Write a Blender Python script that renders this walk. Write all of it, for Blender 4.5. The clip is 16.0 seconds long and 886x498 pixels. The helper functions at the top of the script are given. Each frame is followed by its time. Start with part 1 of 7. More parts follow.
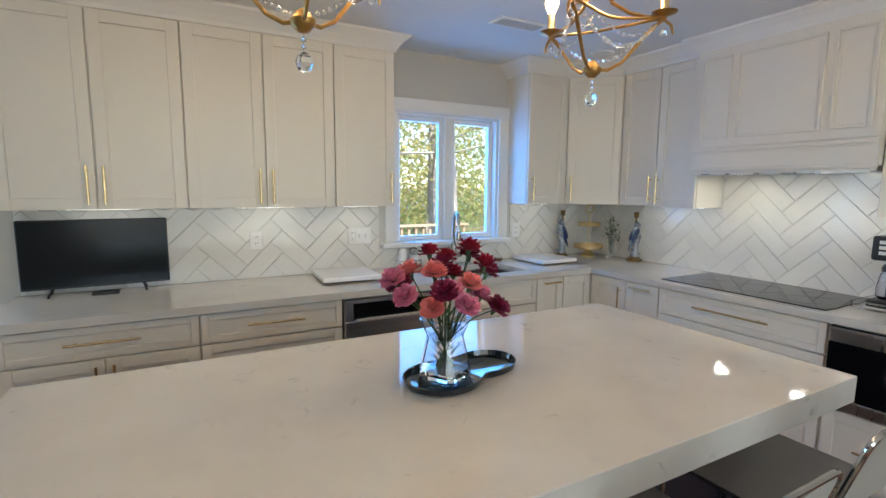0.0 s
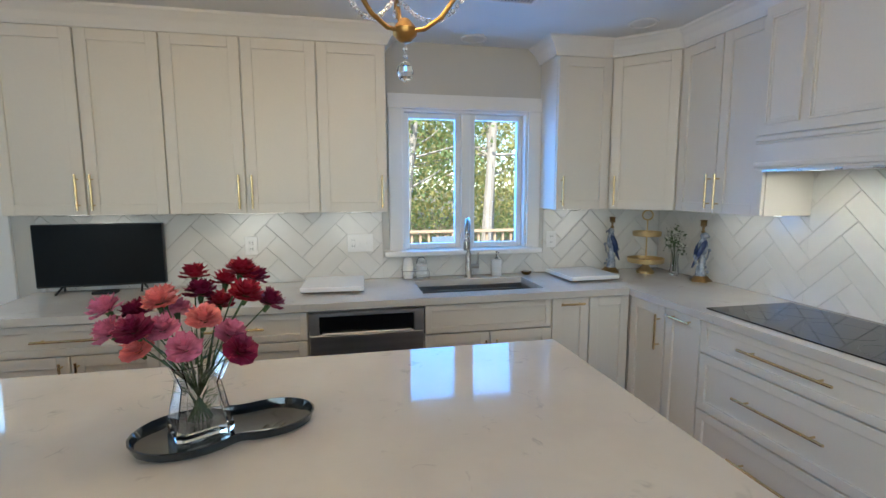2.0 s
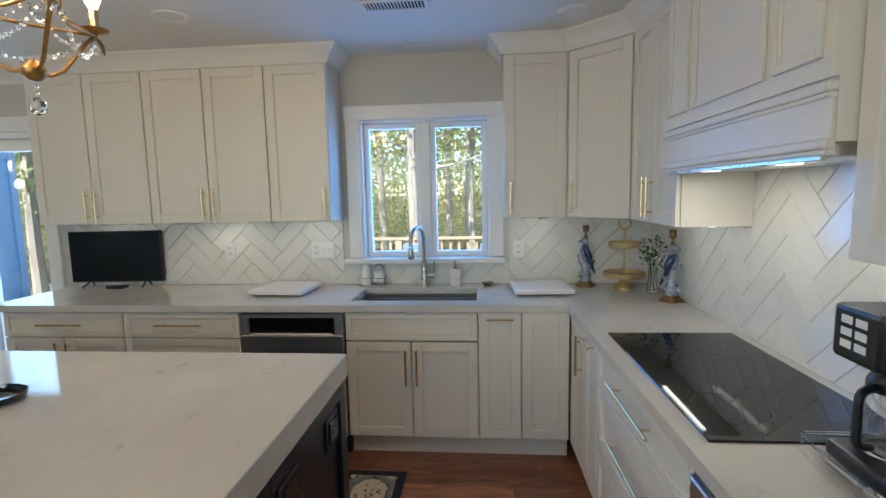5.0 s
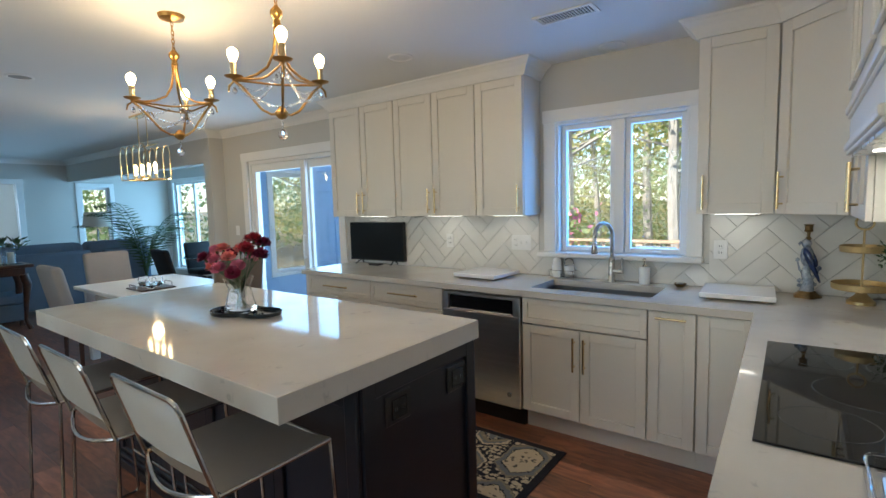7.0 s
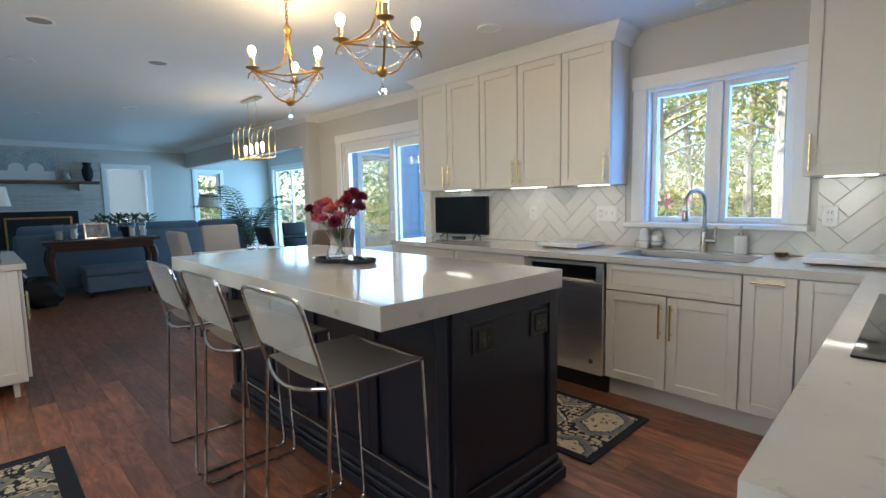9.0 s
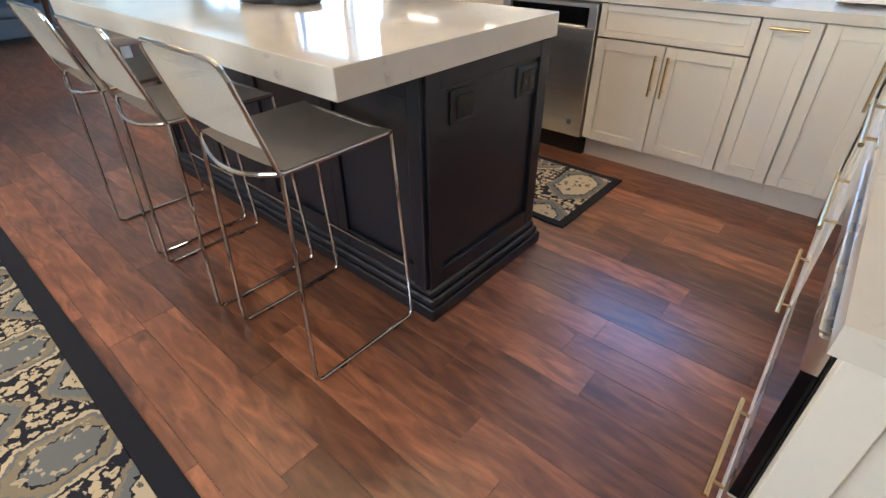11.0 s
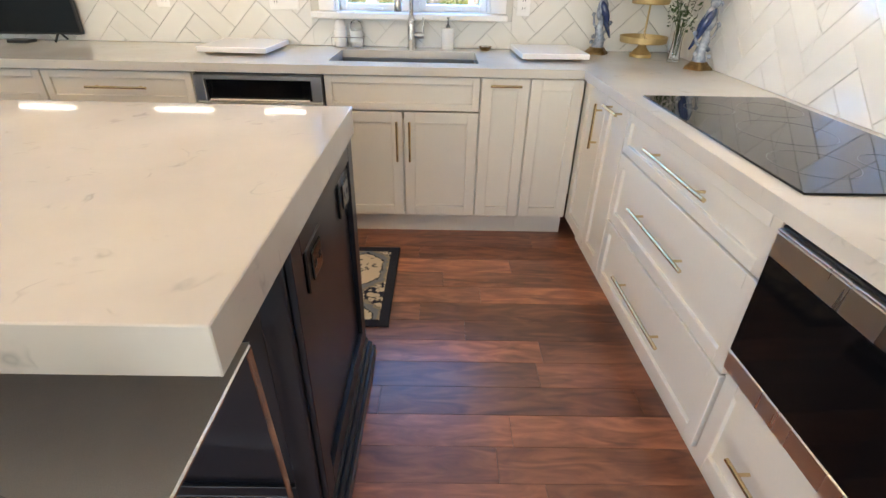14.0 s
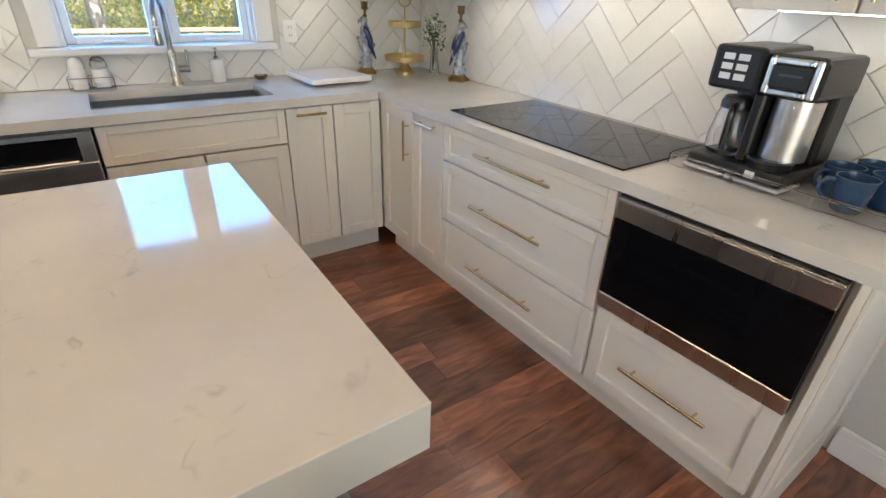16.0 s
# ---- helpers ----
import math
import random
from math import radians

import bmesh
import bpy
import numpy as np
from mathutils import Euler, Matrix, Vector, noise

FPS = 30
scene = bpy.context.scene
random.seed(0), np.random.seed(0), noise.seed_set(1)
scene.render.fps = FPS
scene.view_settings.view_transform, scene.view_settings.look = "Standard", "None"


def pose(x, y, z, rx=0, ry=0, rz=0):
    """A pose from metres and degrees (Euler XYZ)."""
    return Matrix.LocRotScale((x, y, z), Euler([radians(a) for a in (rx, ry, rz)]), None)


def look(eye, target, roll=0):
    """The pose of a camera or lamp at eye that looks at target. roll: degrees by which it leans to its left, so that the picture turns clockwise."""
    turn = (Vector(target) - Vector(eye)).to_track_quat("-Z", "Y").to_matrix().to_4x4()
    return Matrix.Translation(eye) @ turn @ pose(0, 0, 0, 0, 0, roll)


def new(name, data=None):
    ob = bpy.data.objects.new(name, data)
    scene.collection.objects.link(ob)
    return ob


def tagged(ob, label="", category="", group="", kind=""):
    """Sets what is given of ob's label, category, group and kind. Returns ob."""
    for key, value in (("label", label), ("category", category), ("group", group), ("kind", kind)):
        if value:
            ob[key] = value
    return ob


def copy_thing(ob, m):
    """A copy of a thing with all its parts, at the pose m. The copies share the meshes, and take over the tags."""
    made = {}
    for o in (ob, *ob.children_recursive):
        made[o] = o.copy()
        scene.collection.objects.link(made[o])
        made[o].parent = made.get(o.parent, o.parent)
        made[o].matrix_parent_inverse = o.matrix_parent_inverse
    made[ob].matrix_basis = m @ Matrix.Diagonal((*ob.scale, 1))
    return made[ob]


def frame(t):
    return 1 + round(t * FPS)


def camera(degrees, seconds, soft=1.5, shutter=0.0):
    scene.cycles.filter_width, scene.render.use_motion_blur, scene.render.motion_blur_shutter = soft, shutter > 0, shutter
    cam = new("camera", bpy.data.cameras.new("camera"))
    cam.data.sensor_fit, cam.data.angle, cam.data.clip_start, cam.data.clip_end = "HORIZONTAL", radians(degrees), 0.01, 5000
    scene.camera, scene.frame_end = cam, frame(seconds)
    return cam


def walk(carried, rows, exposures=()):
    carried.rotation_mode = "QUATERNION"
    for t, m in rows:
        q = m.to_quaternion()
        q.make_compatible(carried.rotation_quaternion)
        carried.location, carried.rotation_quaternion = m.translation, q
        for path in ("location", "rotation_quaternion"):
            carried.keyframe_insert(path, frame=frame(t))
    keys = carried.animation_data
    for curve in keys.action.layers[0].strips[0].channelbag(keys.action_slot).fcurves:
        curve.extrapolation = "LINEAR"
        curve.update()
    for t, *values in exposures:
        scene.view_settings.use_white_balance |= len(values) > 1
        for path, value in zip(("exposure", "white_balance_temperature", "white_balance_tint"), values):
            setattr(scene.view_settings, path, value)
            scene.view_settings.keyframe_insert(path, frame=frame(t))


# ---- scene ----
cam = camera(84.8, 16.0)
METRES, EYE, TILT, LEAN, TURN = 8.0, 1.5, 0.0, 0.0, -29.3
PATH = [
    (0, (-2.65, -2.583, 1.505), (-1.704, -0.84, 1.247), 0.5),
    (0.5, (-2.403, -2.603, 1.492), (-1.613, -0.781, 1.251), 0.3),
    (1, (-2.171, -2.619, 1.502), (-1.523, -0.743, 1.254), 0.1),
    (1.5, (-1.942, -2.64, 1.504), (-1.444, -0.719, 1.259), -0.1),
    (2, (-1.696, -2.563, 1.517), (-1.28, -0.623, 1.265), -0.1),
    (2.5, (-1.423, -2.542, 1.507), (-1.081, -0.587, 1.263), -0.2),
    (3, (-1.166, -2.595, 1.52), (-0.919, -0.625, 1.278), -0.2),
    (5.3, (-0.34, -2.63, 1.534), (-0.656, -0.668, 1.307), -1.1),
    (5.5, (-0.273, -2.646, 1.523), (-0.704, -0.705, 1.301), -1.0),
    (6, (-0.143, -2.609, 1.517), (-0.898, -0.769, 1.301), -1.4),
    (6.5, (0.004, -2.619, 1.489), (-1.008, -0.905, 1.298), -1.5),
    (7, (0.174, -2.706, 1.471), (-1.015, -1.109, 1.284), -1.5),
    (7.5, (0.26, -2.8, 1.448), (-1.064, -1.312, 1.269), -1.5),
    (8, (0.289, -2.854, 1.408), (-1.126, -1.453, 1.229), -1.5),
    (8.5, (0.265, -2.855, 1.33), (-1.169, -1.471, 1.16), -1.4),
    (9, (0.227, -2.828, 1.281), (-1.204, -1.446, 1.081), -1.1),
    (9.5, (0.188, -2.781, 1.225), (-1.213, -1.43, 0.764), -1.0),
    (10, (0.174, -2.726, 1.203), (-1.135, -1.485, 0.338), -1.5),
    (12.5, (-0.352, -2.49, 1.32), (-1.264, -1.173, 0.123), -0.4),
    (13, (-0.418, -2.412, 1.318), (-1.223, -1.003, 0.149), -0.2),
    (13.5, (-0.557, -2.443, 1.349), (-1.009, -0.835, 0.249), 0.7),
    (14, (-0.683, -2.401, 1.322), (-0.661, -0.672, 0.318), 1.3),
    (14.5, (-0.782, -2.376, 1.315), (-0.35, -0.688, 0.332), 1.3),
    (15, (-0.911, -2.334, 1.328), (-0.19, -0.742, 0.355), 2.1),
    (15.5, (-1.04, -2.332, 1.379), (-0.138, -0.823, 0.427), 2.3),
    (16, (-1.174, -2.317, 1.398), (-0.169, -0.873, 0.447), 2.1),
]
walk(cam, [(t, look(eye, target, roll)) for t, eye, target, roll in PATH],
     exposures=[(0, 1.55, 6250, 5), (2.5, 1.42, 6050, 3), (6.5, 1.36, 6300, 3), (9, 1.62, 6300, 5), (10, 1.98, 6900, 8), (12.3, 2.62, 6850, 9), (14.5, 2.28, 7050, 9), (16, 1.98, 6900, 8)])

# ---- world, sun, large lights ----
world = bpy.data.worlds.new("sky")
scene.world = world
world.use_nodes = True
wn = world.node_tree
sky = wn.nodes.new("ShaderNodeTexSky")
sky.sky_type, sky.sun_disc = 'NISHITA', False
sky.sun_elevation, sky.sun_rotation = radians(42), radians(200)
wn.links.new(sky.outputs[0], wn.nodes["Background"].inputs[0])
wn.nodes["Background"].inputs[1].default_value = 0.15
sky.dust_density, sky.ozone_density = 0.2, 5.0


def lamp(name, kind, m, energy, color, **settings):
    data = bpy.data.lights.new(name, kind)
    data.energy, data.color = energy, color
    if "size" in settings:
        data.shape, data.size, data.size_y = 'RECTANGLE', settings["size"], settings["size_y"]
    if "radius" in settings:
        data.shadow_soft_size = settings["radius"]
    if "angle" in settings:
        data.angle = settings["angle"]
    ob = new(name, data)
    ob.matrix_world = m
    return ob


lamp("sun", 'SUN', look((-3, -8, 7.7), (0, 0, 0)), 5.0, (1.0, 0.95, 0.87), angle=radians(0.5))
# daylight through the large openings behind the walk and through the north openings
lamp("south_window_light", 'AREA', look((-1.9, -4.38, 1.5), (-1.9, 0, 1.3)), 8.3, (1.0, 0.985, 0.955), size=2.9, size_y=1.5)
lamp("sink_window_light", 'AREA', look((-0.85, 0.86, 1.55), (-0.85, -3, 1.1)), 6.0, (0.06, 0.34, 1.0), size=0.8, size_y=0.85)
lamp("slider_light", 'AREA', look((-4.5, 0.95, 1.05), (-4.5, -3, 0.7)), 16, (0.36, 0.63, 1.0), size=1.5, size_y=1.8)
lamp("sunroom_light", 'AREA', look((-9.85, 2.5, 1.15), (-9.5, -2, 0.7)), 29, (0.27, 0.60, 1.0), size=1.4, size_y=1.7)
lamp("sunroom_light", 'AREA', look((-7.8, 2.5, 1.15), (-8.2, -2, 0.7)), 29, (0.27, 0.60, 1.0), size=1.1, size_y=1.7)
lamp("side_room_light", 'AREA', look((-13.05, -0.75, 1.3), (-10, -0.6, 1.0)), 16, (0.5, 0.72, 1.0), size=0.38, size_y=1.4)

# ---- small building kit ----
BASE = {}


def thing(name, label, category, loc=(0, 0, 0), group="", kind=""):
    ob = new(name)
    ob.empty_display_size = 0.05
    ob.location = loc
    BASE[ob] = Matrix.Translation(Vector(loc)).inverted()
    return tagged(ob, label, category, group, kind)


def part(name, bm, material, parent=None, label="", m=None, smooth=False):
    """One bmesh as one mesh object, in world places, under a thing or a part."""
    if m is not None:
        bm.transform(m)
    data = bpy.data.meshes.new(name)
    bm.normal_update()
    bm.to_mesh(data)
    bm.free()
    data.materials.append(material)
    if smooth:
        for p in data.polygons:
            p.use_smooth = True
        data.set_sharp_from_angle(angle=radians(42))
    ob = new(name, data)
    if parent is not None:
        ob.parent = parent
        ob.matrix_parent_inverse = BASE.get(parent, Matrix())
    return tagged(ob, label)


def solid(name, bm, material, label="", category="", kind="", group="", smooth=False):
    return tagged(part(name, bm, material, None, "", None, smooth), label, category, group, kind)


def box(x0, x1, y0, y1, z0, z1, bevel=0.0, bm=None, segments=1):
    own = bmesh.new()
    bmesh.ops.create_cube(own, size=1)
    bmesh.ops.transform(own, matrix=Matrix.LocRotScale(((x0 + x1) / 2, (y0 + y1) / 2, (z0 + z1) / 2), None,
                        (abs(x1 - x0), abs(y1 - y0), abs(z1 - z0))), verts=own.verts)
    if bevel:
        bmesh.ops.bevel(own, geom=own.edges[:], offset=bevel, segments=segments, affect='EDGES', profile=0.5)
    return join(bm, own)


def join(bm, own):
    if bm is None:
        return own
    data = bpy.data.meshes.new("tmp")
    own.to_mesh(data)
    own.free()
    bm.from_mesh(data)
    bpy.data.meshes.remove(data)
    return bm


def lathe(profile, at=(0, 0, 0), sides=20, bm=None, square=0.0):
    """A turned shape: profile of (radius, height)."""
    own = bmesh.new()
    rings = []
    for r, z in profile:
        ring = []
        for i in range(sides):
            a = 2 * math.pi * i / sides
            ring.append(own.verts.new((at[0] + r * math.cos(a), at[1] + r * math.sin(a), at[2] + z)))
        rings.append(ring)
    for a, b in zip(rings, rings[1:]):
        for i in range(sides):
            j = (i + 1) % sides
            own.faces.new((a[i], a[j], b[j], b[i]))
    if profile[0][0] > 1e-5:
        own.faces.new(list(reversed(rings[0])))
    if profile[-1][0] > 1e-5:
        own.faces.new(rings[-1])
    return join(bm, own)


def tube(points, radius, sides=8, bm=None, closed=False):
    """A round bar along points; radius may be a list."""
    own = bmesh.new()
    pts = [Vector(p) for p in points]
    n = len(pts)
    radii = radius if isinstance(radius, (list, tuple)) else [radius] * n
    rings = []
    up = None
    for i, p in enumerate(pts):
        a, b = pts[(i - 1) % n if closed else max(i - 1, 0)], pts[(i + 1) % n if closed else min(i + 1, n - 1)]
        d = (b - a).normalized()
        if up is None:
            up = d.orthogonal().normalized()
        up = (up - d * up.dot(d))
        up = up.normalized() if up.length > 1e-6 else d.orthogonal().normalized()
        side = d.cross(up)
        rings.append([own.verts.new(p + radii[i] * (math.cos(2 * math.pi * k / sides) * up + math.sin(2 * math.pi * k / sides) * side)) for k in range(sides)])
    pairs = list(zip(rings, rings[1:])) + ([(rings[-1], rings[0])] if closed else [])
    for a, b in pairs:
        for k in range(sides):
            j = (k + 1) % sides
            own.faces.new((a[k], a[j], b[j], b[k]))
    if not closed:
        own.faces.new(list(reversed(rings[0])))
        own.faces.new(rings[-1])
    return join(bm, own)


def rounded(points, r, steps=5):
    """A polyline with its inner corners rounded."""
    pts = [Vector(p) for p in points]
    out = [pts[0]]
    for a, b, c in zip(pts, pts[1:], pts[2:]):
        u, v = (a - b), (c - b)
        k = min(r, u.length / 2.01, v.length / 2.01)
        p, q = b + u.normalized() * k, b + v.normalized() * k
        for i in range(steps + 1):
            t = i / steps
            out.append((1 - t) ** 2 * p + 2 * t * (1 - t) * b + t * t * q)
    return out + [pts[-1]]


def prism(outline, z0, z1, bm=None, bevel=0.0):
    own = bmesh.new()
    low = [own.verts.new((x, y, z0)) for x, y in outline]
    top = [own.verts.new((x, y, z1)) for x, y in outline]
    own.faces.new(list(reversed(low)))
    own.faces.new(top)
    n = len(low)
    for i in range(n):
        own.faces.new((low[i], low[(i + 1) % n], top[(i + 1) % n], top[i]))
    bmesh.ops.recalc_face_normals(own, faces=own.faces[:])
    if bevel:
        bmesh.ops.bevel(own, geom=own.edges[:], offset=bevel, segments=1, affect='EDGES')
    return join(bm, own)


def blob(center, size, bm=None, rough=0.0, level=2, scale=4.0):
    own = bmesh.new()
    bmesh.ops.create_icosphere(own, subdivisions=level, radius=1)
    for v in own.verts:
        k = 1 + rough * noise.noise(v.co * scale + Vector(center) * 3)
        v.co = Vector(center) + Vector((v.co.x * size[0], v.co.y * size[1], v.co.z * size[2])) * k
    return join(bm, own)


# ---- materials ----
def material(name, color, rough=0.5, metal=0.0, vary=0.06, scale=4.0, fine=60.0, bump=0.0, stretch=(1, 1, 1), coat=0.0, random_tone=0.0, second=None):
    """Principled surface with a coarse and a fine variation of tone and roughness and a little relief."""
    mat = bpy.data.materials.new(name)
    mat.use_nodes = True
    nt = mat.node_tree
    b = nt.nodes["Principled BSDF"]
    N, L = nt.nodes.new, nt.links.new
    tc = N("ShaderNodeTexCoord")
    mp = N("ShaderNodeMapping")
    mp.inputs["Scale"].default_value = stretch
    L(tc.outputs["Object"], mp.inputs[0])
    n1, n2 = N("ShaderNodeTexNoise"), N("ShaderNodeTexNoise")
    n1.inputs["Scale"].default_value, n2.inputs["Scale"].default_value = scale, fine
    n1.inputs["Detail"].default_value = n2.inputs["Detail"].default_value = 4
    for n in (n1, n2):
        L(mp.outputs[0], n.inputs["Vector"])
    add = N("ShaderNodeMath")
    add.operation = 'ADD'
    L(n1.outputs[0], add.inputs[0])
    L(n2.outputs[0], add.inputs[1])
    ramp = N("ShaderNodeValToRGB")
    c = Vector(color)
    low, high = c * (1 - vary), c * (1 + vary)
    if second is not None:
        high = Vector(second)
    ramp.color_ramp.elements[0].color, ramp.color_ramp.elements[1].color = (*low, 1), (*[min(1, q) for q in high], 1)
    ramp.color_ramp.elements[0].position, ramp.color_ramp.elements[1].position = 0.3, 0.7
    half = N("ShaderNodeMath")
    half.operation = 'MULTIPLY'
    half.inputs[1].default_value = 0.5
    L(add.outputs[0], half.inputs[0])
    L(half.outputs[0], ramp.inputs[0])
    out = ramp.outputs[0]
    if random_tone:
        info = N("ShaderNodeObjectInfo")
        mr = N("ShaderNodeMapRange")
        mr.inputs[3].default_value, mr.inputs[4].default_value = 1 - random_tone, 1 + random_tone
        L(info.outputs["Random"], mr.inputs[0])
        hsv = N("ShaderNodeHueSaturation")
        L(mr.outputs[0], hsv.inputs["Value"])
        L(out, hsv.inputs["Color"])
        out = hsv.outputs[0]
    L(out, b.inputs["Base Color"])
    mr2 = N("ShaderNodeMapRange")
    mr2.inputs[3].default_value, mr2.inputs[4].default_value = max(0.02, rough * 0.85), min(1, rough * 1.15)
    L(n1.outputs[0], mr2.inputs[0])
    L(mr2.outputs[0], b.inputs["Roughness"])
    b.inputs["Metallic"].default_value = metal
    b.inputs["Coat Weight"].default_value = coat
    b.inputs["Coat Roughness"].default_value = 0.05
    if bump:
        bp = N("ShaderNodeBump")
        bp.inputs["Strength"].default_value = bump
        bp.inputs["Distance"].default_value = 0.004
        L(n2.outputs[0], bp.inputs["Height"])
        L(bp.outputs[0], b.inputs["Normal"])
    return mat


def glowing(name, color, strength):
    mat = bpy.data.materials.new(name)
    mat.use_nodes = True
    b = mat.node_tree.nodes["Principled BSDF"]
    b.inputs["Base Color"].default_value = (*color, 1)
    b.inputs["Emission Color"].default_value = (*color, 1)
    b.inputs["Emission Strength"].default_value = strength
    return mat


def glassy(name, tint=(1, 1, 1), rough=0.0, ior=1.45):
    mat = bpy.data.materials.new(name)
    mat.use_nodes = True
    b = mat.node_tree.nodes["Principled BSDF"]
    b.inputs["Base Color"].default_value = (*tint, 1)
    b.inputs["Transmission Weight"].default_value = 1
    b.inputs["Roughness"].default_value = rough
    b.inputs["IOR"].default_value = ior
    return mat


def window_glass(name):
    mat = bpy.data.materials.new(name)
    mat.use_nodes = True
    nt = mat.node_tree
    nt.nodes.remove(nt.nodes["Principled BSDF"])
    tr, gl, mix, lw, fr = (nt.nodes.new(k) for k in ("ShaderNodeBsdfTransparent", "ShaderNodeBsdfGlossy", "ShaderNodeMixShader", "ShaderNodeLayerWeight", "ShaderNodeMapRange"))
    lw.inputs["Blend"].default_value = 0.25
    fr.inputs[3].default_value, fr.inputs[4].default_value = 0.02, 0.22
    nt.links.new(lw.outputs["Facing"], fr.inputs[0])
    gl.inputs["Roughness"].default_value = 0.0
    nt.links.new(fr.outputs[0], mix.inputs[0])
    nt.links.new(tr.outputs[0], mix.inputs[1])
    nt.links.new(gl.outputs[0], mix.inputs[2])
    nt.links.new(mix.outputs[0], nt.nodes["Material Output"].inputs[0])
    return mat


def quartz(name):
    """White engineered stone: cream ground, a few short soft grey veins, polished."""
    mat = bpy.data.materials.new(name)
    mat.use_nodes = True
    nt = mat.node_tree
    b = nt.nodes["Principled BSDF"]
    N, L = nt.nodes.new, nt.links.new
    tc = N("ShaderNodeTexCoord")
    warp = N("ShaderNodeTexNoise")
    warp.inputs["Scale"].default_value, warp.inputs["Detail"].default_value = 5, 3
    L(tc.outputs["Object"], warp.inputs["Vector"])
    mixv = N("ShaderNodeMix")
    mixv.data_type = 'VECTOR'
    mixv.inputs[0].default_value = 0.22
    L(tc.outputs["Object"], mixv.inputs[4])
    L(warp.outputs["Color"], mixv.inputs[5])
    vein = N("ShaderNodeTexNoise")
    vein.inputs["Scale"].default_value, vein.inputs["Detail"].default_value = 11, 2
    L(mixv.outputs[1], vein.inputs["Vector"])
    line = N("ShaderNodeValToRGB")
    e = line.color_ramp.elements
    e[0].position, e[0].color = 0.472, (0, 0, 0, 1)
    e[1].position, e[1].color = 0.5, (1, 1, 1, 1)
    q = e.new(0.528)
    q.color = (0, 0, 0, 1)
    L(vein.outputs[0], line.inputs[0])
    patch = N("ShaderNodeTexNoise")
    patch.inputs["Scale"].default_value, patch.inputs["Detail"].default_value = 13, 3
    L(tc.outputs["Object"], patch.inputs["Vector"])
    gate = N("ShaderNodeValToRGB")
    gate.color_ramp.elements[0].position, gate.color_ramp.elements[1].position = 0.58, 0.72
    L(patch.outputs[0], gate.inputs[0])
    mul = N("ShaderNodeMath")
    mul.operation = 'MULTIPLY'
    L(line.outputs[0], mul.inputs[0])
    L(gate.outputs[0], mul.inputs[1])
    cloud = N("ShaderNodeTexNoise")
    cloud.inputs["Scale"].default_value, cloud.inputs["Detail"].default_value = 3.5, 5
    L(tc.outputs["Object"], cloud.inputs["Vector"])
    base = N("ShaderNodeValToRGB")
    base.color_ramp.elements[0].position, base.color_ramp.elements[1].position = 0.3, 0.7
    base.color_ramp.elements[0].color, base.color_ramp.elements[1].color = (0.57, 0.53, 0.475, 1), (0.65, 0.615, 0.56, 1)
    L(cloud.outputs[0], base.inputs[0])
    mix = N("ShaderNodeMix")
    mix.data_type = 'RGBA'
    L(mul.outputs[0], mix.inputs[0])
    L(base.outputs[0], mix.inputs[6])
    mix.inputs[7].default_value = (0.43, 0.41, 0.375, 1)
    L(mix.outputs[2], b.inputs["Base Color"])
    b.inputs["Roughness"].default_value = 0.06
    b.inputs["Specular IOR Level"].default_value = 0.6
    return mat


